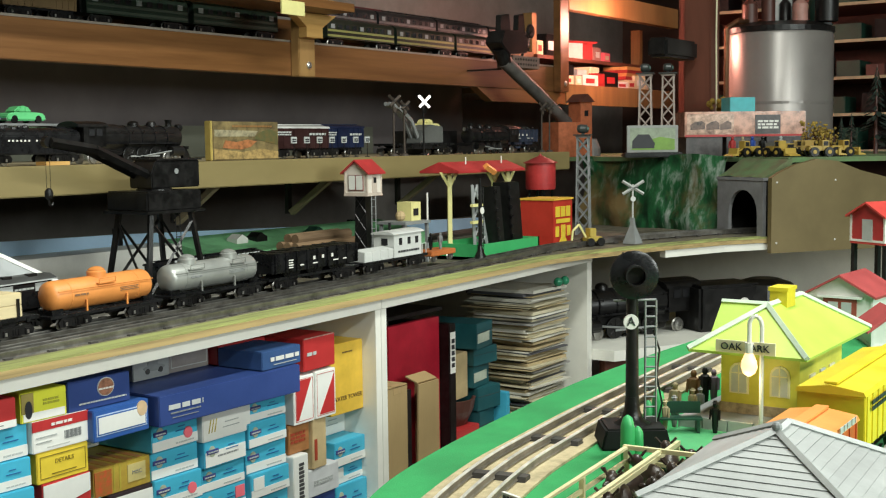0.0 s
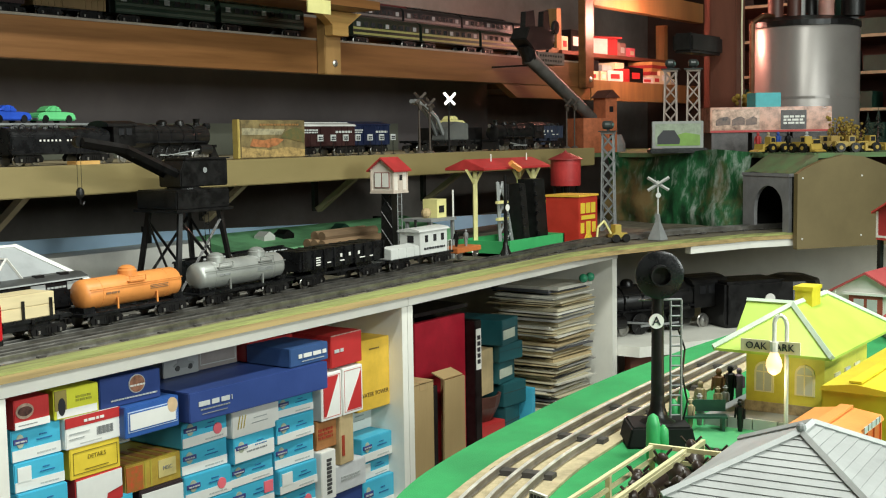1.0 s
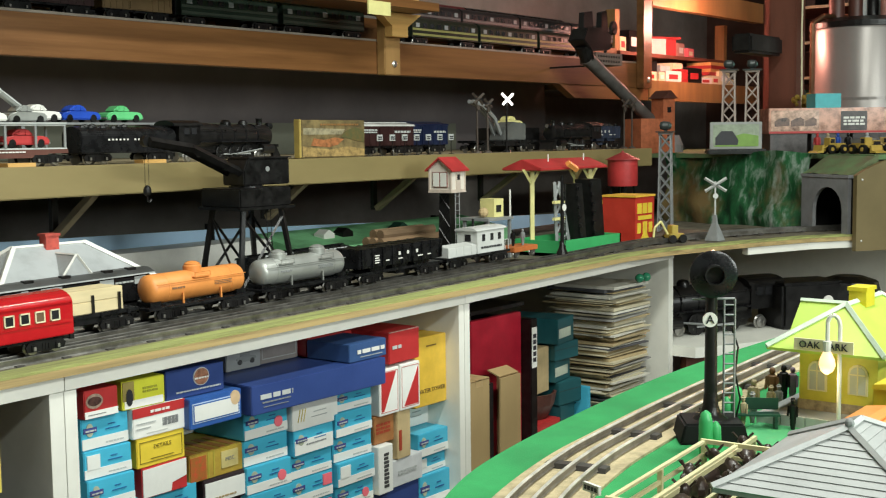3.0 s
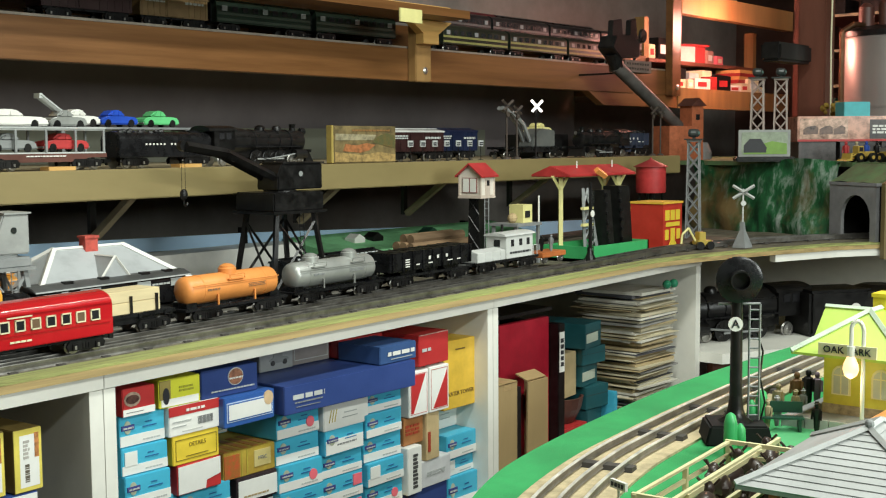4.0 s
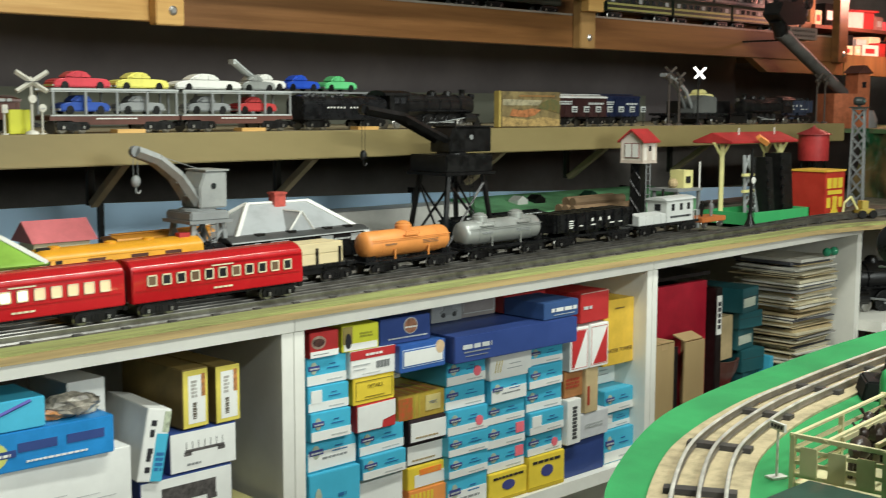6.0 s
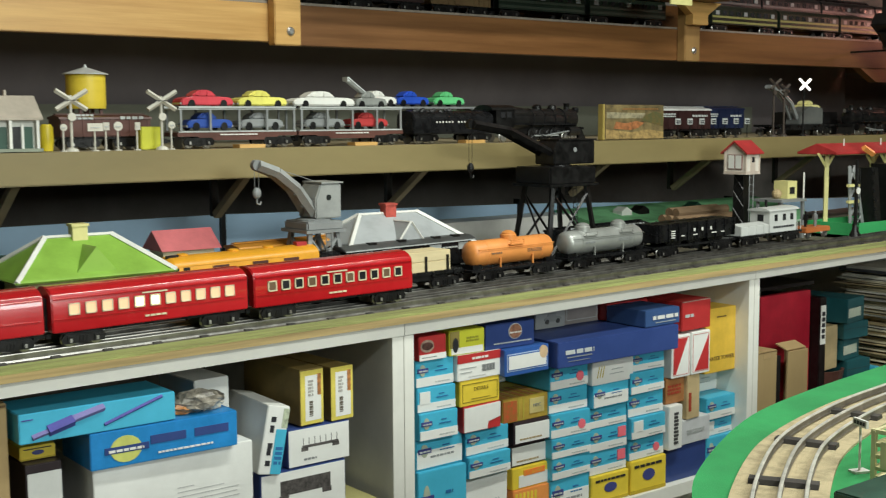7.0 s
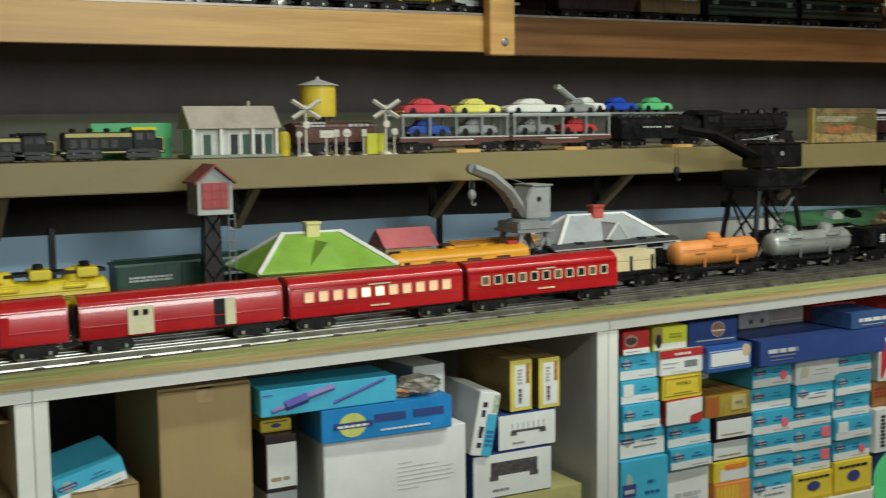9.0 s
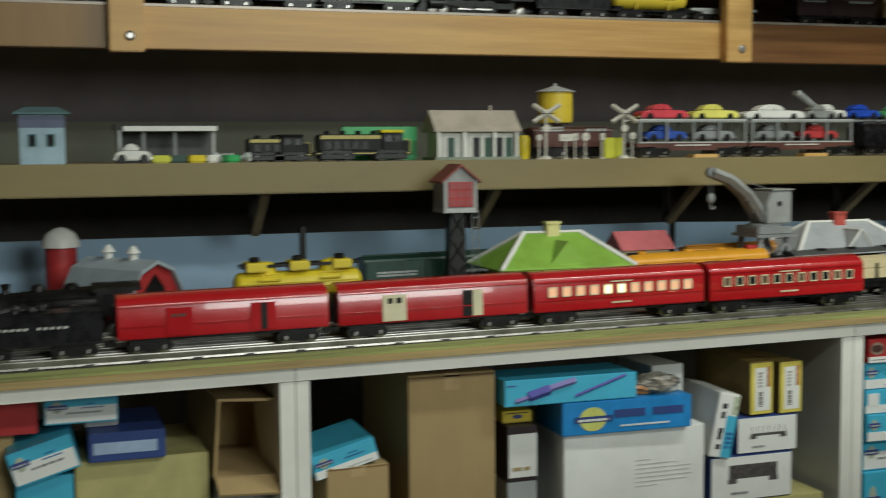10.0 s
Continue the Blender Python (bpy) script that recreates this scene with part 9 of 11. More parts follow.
part("lamp_house", bx(bmn(), -0.008, 0.008, -0.004, 0.012, 0.117, 0.142), BLACKM, sg, bevel=0.002)
bm = bmn()
lathe(bm, [(0.0056, -0.0070), (0.0056, -0.0052)], (-0.002, 0, 0.0925), 16, "y")
plq = part("plate", bm, WHITEP, sg, "white round letter plate")
words("letter", "A", 0.0092, INK, plq, pose(-0.002, -0.0073, 0.0925))
bm = bmn()
for x in (0.010, 0.018):
    bar(bm, (x, 0.002, 0.015), (x, 0.002, 0.107), 0.0012)
for k in range(12):
    bar(bm, (0.010, 0.002, 0.020 + 0.0075 * k), (0.018, 0.002, 0.020 + 0.0075 * k), 0.001)
tube(bm, [(-0.014, 0, 0.1075), (0.018, 0.002, 0.1075)], 0.0009)
part("ladder", bm, GREY, sg, "grey wire ladder")
bm = bmn()
tube(bm, [(0.016, 0.004, 0.085), (0.021, 0.004, 0.07), (0.019, 0.004, 0.05), (0.023, 0.004, 0.03), (0.02, 0.004, 0.016)], 0.0008, 5)
part("wire", bm, BLACKM, sg)


def cactus(m):
    bm = bmn()
    lathe(bm, [(0.0048, 0.0), (0.0052, 0.01), (0.005, 0.026), (0.0035, 0.032), (0.001, 0.034)], (0, 0, 0), 10)
    lathe(bm, [(0.0036, 0.004), (0.004, 0.014), (0.0036, 0.022), (0.001, 0.0255)], (0.0078, 0, 0), 10)
    o = part("toy_cactus", bm, GREENP, None, smooth=True)
    o.matrix_basis = m
    return tagged(o, "bright green plastic cactus on the table", "toy plant", "toy plants")


cactus(on_tab(1.145, 1.105, -40))
cactus(on_tab(1.236, 1.122, 120))
# figures on and beside the platform
BROWNC, TANC, LILAC = paint("brown_coat", (0.18, 0.09, 0.03), 0.6), paint("tan_coat", (0.40, 0.33, 0.2), 0.6), paint("dull_lilac", (0.22, 0.16, 0.20), 0.6)
for x, y, lift, h, mt, lb in (
        (1.325, 1.130, 0.0002, 0.034, BROWNC, "tiny man figurine in a brown coat"), (1.287, 1.130, 0.0002, 0.030, TANC, "tiny woman figurine in a tan dress"),
        (1.345, 1.128, 0.0002, 0.033, BLACKM, "tiny figurine in dark clothes"), (1.355, 1.124, 0.0002, 0.030, LILAC, "tiny figurine in dull lilac clothes"),
        (1.304, 1.122, 0.0002, 0.022, TANC, "tiny seated figurine in tan clothes"), (1.315, 1.120, 0.0002, 0.021, GREY, "tiny seated figurine in grey clothes"),
        (1.250, 1.082, 0.0023, 0.024, BLACKM, "tiny dark figurine sitting by the kerb"), (1.236, 1.117, 0.0024, 0.024, TANC, "tiny figurine in a white hat by a bench"),
        (1.252, 1.116, 0.0024, 0.024, GREY, "tiny figurine in a grey hat by a bench"), (1.405, 1.024, 0.0108, 0.032, LGREY, "tiny figurine in pale clothes by the station wall"),
        (1.47, 1.03, 0.0002, 0.032, WHITEP, "tiny figurine in white beyond the station")):
    figure(on_tab(x, y, 0, lift), lb, mt, h=h, hat=h < 0.025)
bn = thing("toy_bench", "tiny dark green bench with slats", "toy bench", on_tab(1.240, 1.108, -60, 0.0022), group="toy benches")
for k in range(3):
    part("slat", bx(bmn(), -0.018, 0.018, -0.006 + 0.004 * k, -0.003 + 0.004 * k, 0.010, 0.0115), DGREEN, bn)
part("backrest", bx(bmn(), -0.018, 0.018, 0.0065, 0.0080, 0.013, 0.022), DGREEN, bn)
for x in (-0.015, 0.015):
    part("leg", bx(bmn(), x - 0.001, x + 0.001, -0.006, 0.008, 0.0002, 0.0099), DGREEN, bn)

# pale yellow cattle pen with black cattle
PENY = paint("cream_yellow_plastic", (0.64, 0.60, 0.35), 0.45, var=0.08)
pen = thing("toy_cattle_pen", "pale yellow plastic cattle corral with walkways", "toy fence", on_tab(0.996, 1.033, 5), group="toy fences")
PX, PY, PH = 0.072, 0.029, 0.033
part("floor", bx(bmn(), -PX, PX, -PY, PY, 0.0002, 0.004), PENY, pen)
for sx in (-1, 0, 1):
    for sy in (-1, 1):
        part("post", bx(bmn(), sx * PX - 0.0015, sx * PX + 0.0015, sy * PY - 0.0015, sy * PY + 0.0015, 0.0, PH), PENY, pen)
for z0 in (0.008, 0.016, 0.024):
    for sy in (-1, 1):
        part("fence_board", bx(bmn(), -PX, PX, sy * PY - 0.0009, sy * PY + 0.0009, z0, z0 + 0.0024), PENY, pen)
    for sx in (-1, 1):
        part("fence_board", bx(bmn(), sx * PX - 0.0009, sx * PX + 0.0009, -PY, PY, z0, z0 + 0.0024), PENY, pen)
for sy in (-1, 0.25, 1):
    part("top_rail", bx(bmn(), -PX - 0.002, PX + 0.002, sy * PY - 0.0013, sy * PY + 0.0013, PH, PH + 0.0016), PENY, pen)
for sx in (-1, 1):
    part("top_rail", bx(bmn(), sx * PX - 0.0013, sx * PX + 0.0013, -PY - 0.002, PY + 0.002, PH - 0.0005, PH + 0.0022), PENY, pen)
for y in (-0.012, 0.010):
    part("runway_rail", bx(bmn(), -PX * 0.6, PX + 0.045, y - 0.0012, y + 0.0012, PH - 0.006, PH - 0.003), PENY, pen, "thin cream runway rail")
for x in (PX + 0.043,):
    for y in (-0.012, 0.010):
        part("runway_post", bx(bmn(), x - 0.0012, x + 0.0012, y - 0.0012, y + 0.0012, 0.0002, PH - 0.0062), PENY, pen)
for y in (-0.018, 0.0, 0.018):
    part("end_plate", bx(bmn(), -PX - 0.0024, -PX - 0.001, y - 0.0055, y + 0.0055, 0.010, 0.028), PENY, pen)
part("gate_ramp", ext(bmn(), [(-PX - 0.03, 0.0002), (-PX - 0.001, 0.0002), (-PX - 0.001, 0.006)], -0.012, 0.012, "y"), PENY, pen)


def cow(m):
    bm = bmn()
    ball(bm, (0, 0, 0.0155), 0.0075, 1.75, 0.85, 0.9, 10, 7)
    ball(bm, (0.0135, 0, 0.0205), 0.0042, 1.1, 0.8, 1.0, 8, 6)
    ball(bm, (0.018, 0, 0.0195), 0.0026, 1.3, 0.8, 0.8, 8, 5)
    for sx in (-0.008, 0.008):
        for sy in (-0.0035, 0.0035):
            rod(bm, (sx, sy, 0.0), (sx, sy, 0.012), 0.0016, 6)
    for s in (-1, 1):
        rod(bm, (0.0135, s * 0.003, 0.023), (0.0125, s * 0.006, 0.0265), 0.0008, 5)
    o = part("toy_cattle", bm, paint("dark_brown_gloss", (0.03, 0.018, 0.014), 0.35, var=0.3), None, smooth=True)
    o.matrix_basis = m @ Matrix.Scale(1.12, 4)
    return tagged(o, "dark brown plastic toy cattle in a pen", "toy cattle", "toy cattle")


for k, (x, y, a) in enumerate(((1.008, 1.046, 40), (0.998, 1.024, 200), (1.042, 1.026, 30), (1.053, 1.046, 60), (1.028, 1.050, 170), (1.088, 1.050, 30), (1.075, 1.030, 20), (0.965, 1.034, 20), (1.02, 1.014, 100))):
    cow(on_tab(x, y, a, 0.0042))
# little street sign, green block
ss = thing("toy_street_sign", "tiny white street sign on a thin post", "toy sign", on_tab(0.933, 1.073, -20), group="tiny road signs")
bm = bmn()
rod(bm, (0, 0, 0), (0, 0, 0.034), 0.0009, 6)
part("post", bm, WHITEP, ss)
part("foot", bx(bmn(), -0.006, 0.006, -0.004, 0.004, 0.0001, 0.0016), WHITEP, ss)
bd_ = part("board", bx(bmn(), -0.001, 0.001, -0.007, 0.007, 0.0315, 0.0365), WHITEP, ss)
bm = bmn()
for k in range(4):
    bx(bm, -0.0014, -0.0009, -0.0055 + 0.003 * k, -0.0035 + 0.003 * k, 0.0328, 0.0352)
part("print", bm, INK, bd_)
gbk = tagged(part("green_platform_block", bx(bmn(), 0.845, 0.905, 0.985, 1.035, TZ + 0.0002, TZ + 0.014), DGREEN, None, bevel=0.001), "low dark green block beside the cattle pen", "toy block")

# freight shed with slate roof, nearest the aisle
fs = thing("toy_freight_shed", "grey shed with slate shingled hip roof and red posts", "toy building", on_tab(0.968, 0.938, 4), group="toy buildings")
part("wall", bx(bmn(), -0.045, 0.028, -0.05, 0.022, 0.0062, 0.057), LGREY, fs)
part("base", bx(bmn(), -0.056, 0.032, -0.06, 0.040, 0.0001, 0.006), GREY, fs)
SLATE = paint("slate_grey_plastic", (0.33, 0.34, 0.335), 0.55, var=0.12)
# roof courses, each a thin overlapping slab
HX, HY, Z0R, RISE, RID = 0.061, 0.053, 0.056, 0.026, 0.011
rf = part("roof", hip_roof(bmn(), HX, HY, Z0R, RISE, RID), SLATE, fs)
for k in range(11):
    u0, u1 = k / 11, (k + 1) / 11
    for s in (-1, 1):
        bm = bmn()
        def pt_(u, side):
            return Vector((side * (HX + (RID - HX) * u), s * HY * (1 - u), Z0R + RISE * u))
        nrm = Vector((0, s * RISE, HY)).normalized()
        a, b, c, d = pt_(u0, -1), pt_(u0, 1), pt_(u1, 1), pt_(u1, -1)
        v = [bm.verts.new(p) for p in (a + nrm * 0.0007, b + nrm * 0.0007, c + nrm * 0.0002, d + nrm * 0.0002, a - nrm * 0.0002, b - nrm * 0.0002)]
        bm.faces.new((v[0], v[1], v[2], v[3]))
        bm.faces.new((v[4], v[5], v[1], v[0]))
        part("shingle_course", bm, SLATE, rf)
        bm = bmn()
        nrm = Vector((s * RISE, 0, HX - RID)).normalized()
        e0, e1 = Vector((s * (HX + (RID - HX) * u0), HY * (1 - u0), Z0R + RISE * u0)), Vector((s * (HX + (RID - HX) * u0), -HY * (1 - u0), Z0R + RISE * u0))
        e2, e3 = Vector((s * (HX + (RID - HX) * u1), -HY * (1 - u1), Z0R + RISE * u1)), Vector((s * (HX + (RID - HX) * u1), HY * (1 - u1), Z0R + RISE * u1))
        v = [bm.verts.new(p) for p in (e0 + nrm * 0.0007, e1 + nrm * 0.0007, e2 + nrm * 0.0002, e3 + nrm * 0.0002, e0 - nrm * 0.0002, e1 - nrm * 0.0002)]
        bm.faces.new((v[0], v[1], v[2], v[3]))
        bm.faces.new((v[4], v[5], v[1], v[0]))
        part("shingle_course", bm, SLATE, rf)
bm = bmn()
for sx in (-1, 1):
    for sy in (-1, 1):
        bar(bm, (sx * HX, sy * HY, Z0R + 0.001), (sx * RID, 0, Z0R + RISE + 0.001), 0.0028)
bar(bm, (-RID, 0, Z0R + RISE + 0.001), (RID, 0, Z0R + RISE + 0.001), 0.0028)
part("hip_cap", bm, paint("pale_slate", (0.42, 0.43, 0.425), 0.5), rf, "pale grey hip cap")
part("finial", ball(bmn(), (-RID, 0, Z0R + RISE + 0.003), 0.0026, 1, 1, 1, 8, 6), GREY, rf)
for x in (-0.05, -0.02, 0.014):
    part("post", bx(bmn(), x - 0.0022, x + 0.0022, 0.034, 0.0384, 0.0061, 0.0575), paint("orange_red_post", (0.5, 0.10, 0.03), 0.5), fs)
part("doorway", bx(bmn(), -0.0458, -0.0448, -0.012, 0.006, 0.006, 0.042), BLACKM, fs)
for y in (-0.035, 0.014):
    part("doorway", bx(bmn(), -0.0458, -0.0448, y - 0.005, y + 0.005, 0.02, 0.042), DARKWIN, fs)
# freight cars on the inner track beyond the shed
inner = [(1.005 + 0.1 * k, 0.966 + 0.002 * k) for k in range(12)]
track(inner, lambda x: TZ + 0.0005, "inner tinplate siding on the green table", 0.105, RAILTOP, web=RAILWEB)
box_car(pose(1.075, 0.968, TZ + 0.011, 0, 0, 1), "orange red box car with plain orange roof", paint("orange_red_car", (0.55, 0.10, 0.02), 0.45), 0.130, ORANGE, 9, H=0.045)
box_car(pose(1.238, 0.970, TZ + 0.011, 0, 0, 1), "bright yellow stock car with yellow roof", YELLOW, 0.165, YELLOW, 12, H=0.057)
mb = tagged(part("toy_mail_box", ext(bmn(), arch(0.006, 0.0, 0.016, 0.006, 8), -0.005, 0.005), REDROOF, None), "small red letter box at the station wall", "toy letter box")
mb.matrix_basis = on_tab(1.330, 1.024, -10, 0.0107)
# white house and red house further down the table
wh = thing("toy_house", "white plastic house with red gable roof", "toy building", on_tab(1.872, 1.150, -94), group="toy buildings")
gable_house(wh, 0.038, 0.040, 0.039, 0.021, WHITEP, paint("worn_red_roof", (0.42, 0.07, 0.07), 0.5), WHITEP, 0.0, None)
part("door", bx(bmn(), -0.020, 0.020, -0.0418, -0.0402, 0.003, 0.034), paint("brick_red_door", (0.30, 0.06, 0.04), 0.5), wh)
for x in (-0.008, 0.008):
    part("pane", bx(bmn(), x - 0.006, x + 0.006, -0.0424, -0.0416, 0.012, 0.030), LGREY, wh)
part("lintel", bx(bmn(), -0.027, 0.027, -0.044, -0.0402, 0.0345, 0.0375), WHITEP, wh)
w2 = thing("toy_house", "small white house with dull red roof", "toy building", on_tab(1.74, 1.075, -62), group="toy buildings")
gable_house(w2, 0.024, 0.03, 0.02, 0.018, WHITEP, paint("worn_red_roof", (0.42, 0.07, 0.07), 0.5), WHITEP, 0.0, None)
rh = thing("toy_stilt_house", "red house with white trim on tall dark stilts", "toy building", on_tab(2.082, 1.168, -120), group="toy buildings")
for sx in (-1, 1):
    for sy in (-1, 1):
        part("stilt", bx(bmn(), sx * 0.028 - 0.003, sx * 0.028 + 0.003, sy * 0.022 - 0.003, sy * 0.022 + 0.003, 0.0, 0.080), BLACKM, rh)
part("floor_plate", bx(bmn(), -0.031, 0.031, -0.027, 0.027, 0.0802, 0.083), paint("bright_red_roof", (0.52, 0.05, 0.04), 0.45), rh)
gable_house(rh, 0.030, 0.026, 0.036, 0.016, REDROOF, paint("bright_red_roof", (0.52, 0.05, 0.04), 0.45), WHITEP, 0.0832, None)
part("door", bx(bmn(), -0.009, 0.009, -0.0275, -0.0262, 0.086, 0.114), LGREY, rh)
part("window", bx(bmn(), 0.0302, 0.0312, -0.014, 0.014, 0.098, 0.113), LGREY, rh)

# ---- the end of the bench: tunnel, mountain, lower shelf ----
EZ = deck_z(2.7)
ls = thing("lower_end_shelf", "white lower shelf under the end of the bench", "shelf", kind="structure")
low_edge = [(2.412, 1.73), (2.50, 1.68), (2.66, 1.60), (2.80, 1.50), (3.05, 1.30), (3.2, 1.0)]


def flat_slab(outline, z0, z1):
    return slab(bmn(), outline, z0, z1)


part("board", flat_slab(low_edge + [(3.9, 1.0), (3.9, 2.6), (2.412, 2.6)], 0.832, 0.852), WHITE, ls)
part("inner_back", bx(bmn(), 2.412, 3.9, 2.30, 2.32, 0.0, EZ - 0.012), WHITE, ls)
part("inner_end", bx(bmn(), 3.25, 3.27, 1.0, 2.30, 0.853, EZ - 0.012), WHITE, ls)
part("skirt", flat_slab(inset_line(low_edge, 0.03) + inset_line(low_edge, 0.05)[::-1], 0.0, 0.8315), REDWOOD, ls, "dark red brown skirt board")
# old cast engine and machine parts on the lower shelf
oe = steam_engine(pose(2.60, 1.80, 0.8525, 0, 0, -25) @ Matrix.Scale(1.75, 4), "large black cast steam engine on the lower shelf", 0.19, bright=False)
bb = thing("black_transformer", "black transformer box with white round plate", "transformer", pose(2.78, 1.67, 0.8525, 0, 0, -35), group="transformers")
part("case", bx(bmn(), -0.075, 0.075, -0.05, 0.05, 0.0, 0.095), BLACKM, bb, bevel=0.006)
bm = bmn()
lathe(bm, [(0.012, -0.0525), (0.012, -0.050), (0.007, -0.050)], (0.03, 0, 0.055), 16, "y")
part("plate", bm, WHITEP, bb, "white round plate")
cg = thing("cable_heap", "tangled heap of black cables and plugs", "cables", pose(2.86, 1.60, 0.8525), group="cables")
rnd = random.Random(31)
for k in range(9):
    bm = bmn()
    a0, r0 = rnd.uniform(0, 6.28), rnd.uniform(0.03, 0.075)
    zz = 0.012 + 0.008 * k
    tube(bm, [(r0 * math.cos(a0 + 0.5 * j), r0 * 0.7 * math.sin(a0 + 0.5 * j), zz + rnd.uniform(0, 0.014)) for j in range(9)], 0.0045, 6)
    part("cable", bm, BLACKM, cg)
part("coil_base", lathe(bmn(), [(0.07, 0.0), (0.075, 0.03), (0.06, 0.09), (0.03, 0.10)], (0, 0, 0), 14), BLACKM, cg)

# mountain: painted rock face, tunnel mouth and side board
mt_ = thing("tunnel_mountain", "olive side board, grey tunnel mouth and painted rock", "scenery mountain", kind="structure")
A, Bp = Vector((2.752, 1.556, 0)), Vector((2.925, 1.437, 0))
dirn = (Bp - A).normalized()
A = A - dirn * 0.012 - Vector((-dirn.y, dirn.x, 0)) * 0.028
bm = bmn()
prof = [(0.0, EZ - 0.030), (0.30, EZ - 0.030), (0.30, 1.16), (0.22, 1.178), (0.16, 1.198), (0.11, 1.203), (0.06, 1.193), (0.02, 1.178), (0.0, 1.167)]
nrm = Vector((-dirn.y, dirn.x, 0))
lo = [bm.verts.new((A + dirn * u).to_tuple()[:2] + (z,)) for u, z in prof]
hi = [bm.verts.new((A + dirn * u + nrm * 0.012).to_tuple()[:2] + (z,)) for u, z in prof]
for k in range(len(prof)):
    bm.faces.new((lo[k], lo[(k + 1) % len(prof)], hi[(k + 1) % len(prof)], hi[k]))
bm.faces.new(lo[::-1])
bm.faces.new(hi)
sb = part("side_board", bm, paint("brown_hardboard", (0.165, 0.125, 0.052), 0.55, var=0.12, scale=6), mt_, "olive painted hardboard side")
for u, z in ((0.012, 1.158), (0.155, 1.160), (0.012, EZ - 0.010), (0.155, EZ - 0.008)):
    p = A + dirn * u
    part("screw", ball(bmn(), (p.x, p.y, z), 0.0022, 1, 1, 1, 8, 6), WHITEP, sb)
# tunnel mouth: two jambs and an arched lintel in grey
ang = radians(57)
P0 = Vector((2.754, 1.562, 0))
d2 = Vector((math.cos(ang), math.sin(ang), 0))
n2 = Vector((d2.y, -d2.x, 0))
PORTAL = paint("grey_portal", (0.25, 0.25, 0.26), 0.7, var=0.14)


def tp(u, z, off):
    p = P0 + d2 * u + n2 * off
    return (p.x, p.y, z)


def portal_piece(bm, outline):
    f_ = [bm.verts.new(tp(u, z, -0.006)) for u, z in outline]
    g_ = [bm.verts.new(tp(u, z, 0.002)) for u, z in outline]
    for k in range(len(outline)):
        bm.faces.new((f_[k], f_[(k + 1) % len(outline)], g_[(k + 1) % len(outline)], g_[k]))
    bm.faces.new(f_[::-1])
    bm.faces.new(g_)


c_, r_, zs_, zt_ = 0.066, 0.047, 1.094, 1.160
bm = bmn()
portal_piece(bm, [(0.0, EZ - 0.002), (c_ - r_, EZ - 0.002), (c_ - r_, zt_), (0.0, zt_)])
portal_piece(bm, [(c_ + r_, EZ - 0.002), (0.152, EZ - 0.002), (0.152, zt_), (c_ + r_, zt_)])
for k in range(10):
    a0, a1 = math.pi * k / 10, math.pi * (k + 1) / 10
    p0, p1 = (c_ + r_ * math.cos(a0), zs_ + r_ * math.sin(a0)), (c_ + r_ * math.cos(a1), zs_ + r_ * math.sin(a1))
    portal_piece(bm, [(p1[0], p1[1]), (p0[0], p0[1]), (p0[0], zt_), (p1[0], zt_)])
part("tunnel_mouth", bm, PORTAL, mt_, "grey painted tunnel mouth")
part("cap_strip", slab(bmn(), [tuple((P0 + d2 * u + n2 * o_)[:2]) for u, o_ in ((-0.002, -0.0075), (0.154, -0.0075), (0.154, 0.012), (-0.002, 0.012))], 1.1602, 1.1665), PORTAL, mt_)
for o0, o1, u0, u1 in ((0.30, 0.31, 0.0, 0.152), (0.003, 0.30, -0.004, 0.004), (0.003, 0.30, 0.146, 0.152)):
    part("tunnel_lining", slab(bmn(), [tuple((P0 + d2 * u + n2 * o_)[:2]) for u, o_ in ((u0, o0), (u1, o0), (u1, o1), (u0, o1))], EZ, 1.1595), BLACKM, mt_, "dark tunnel lining")


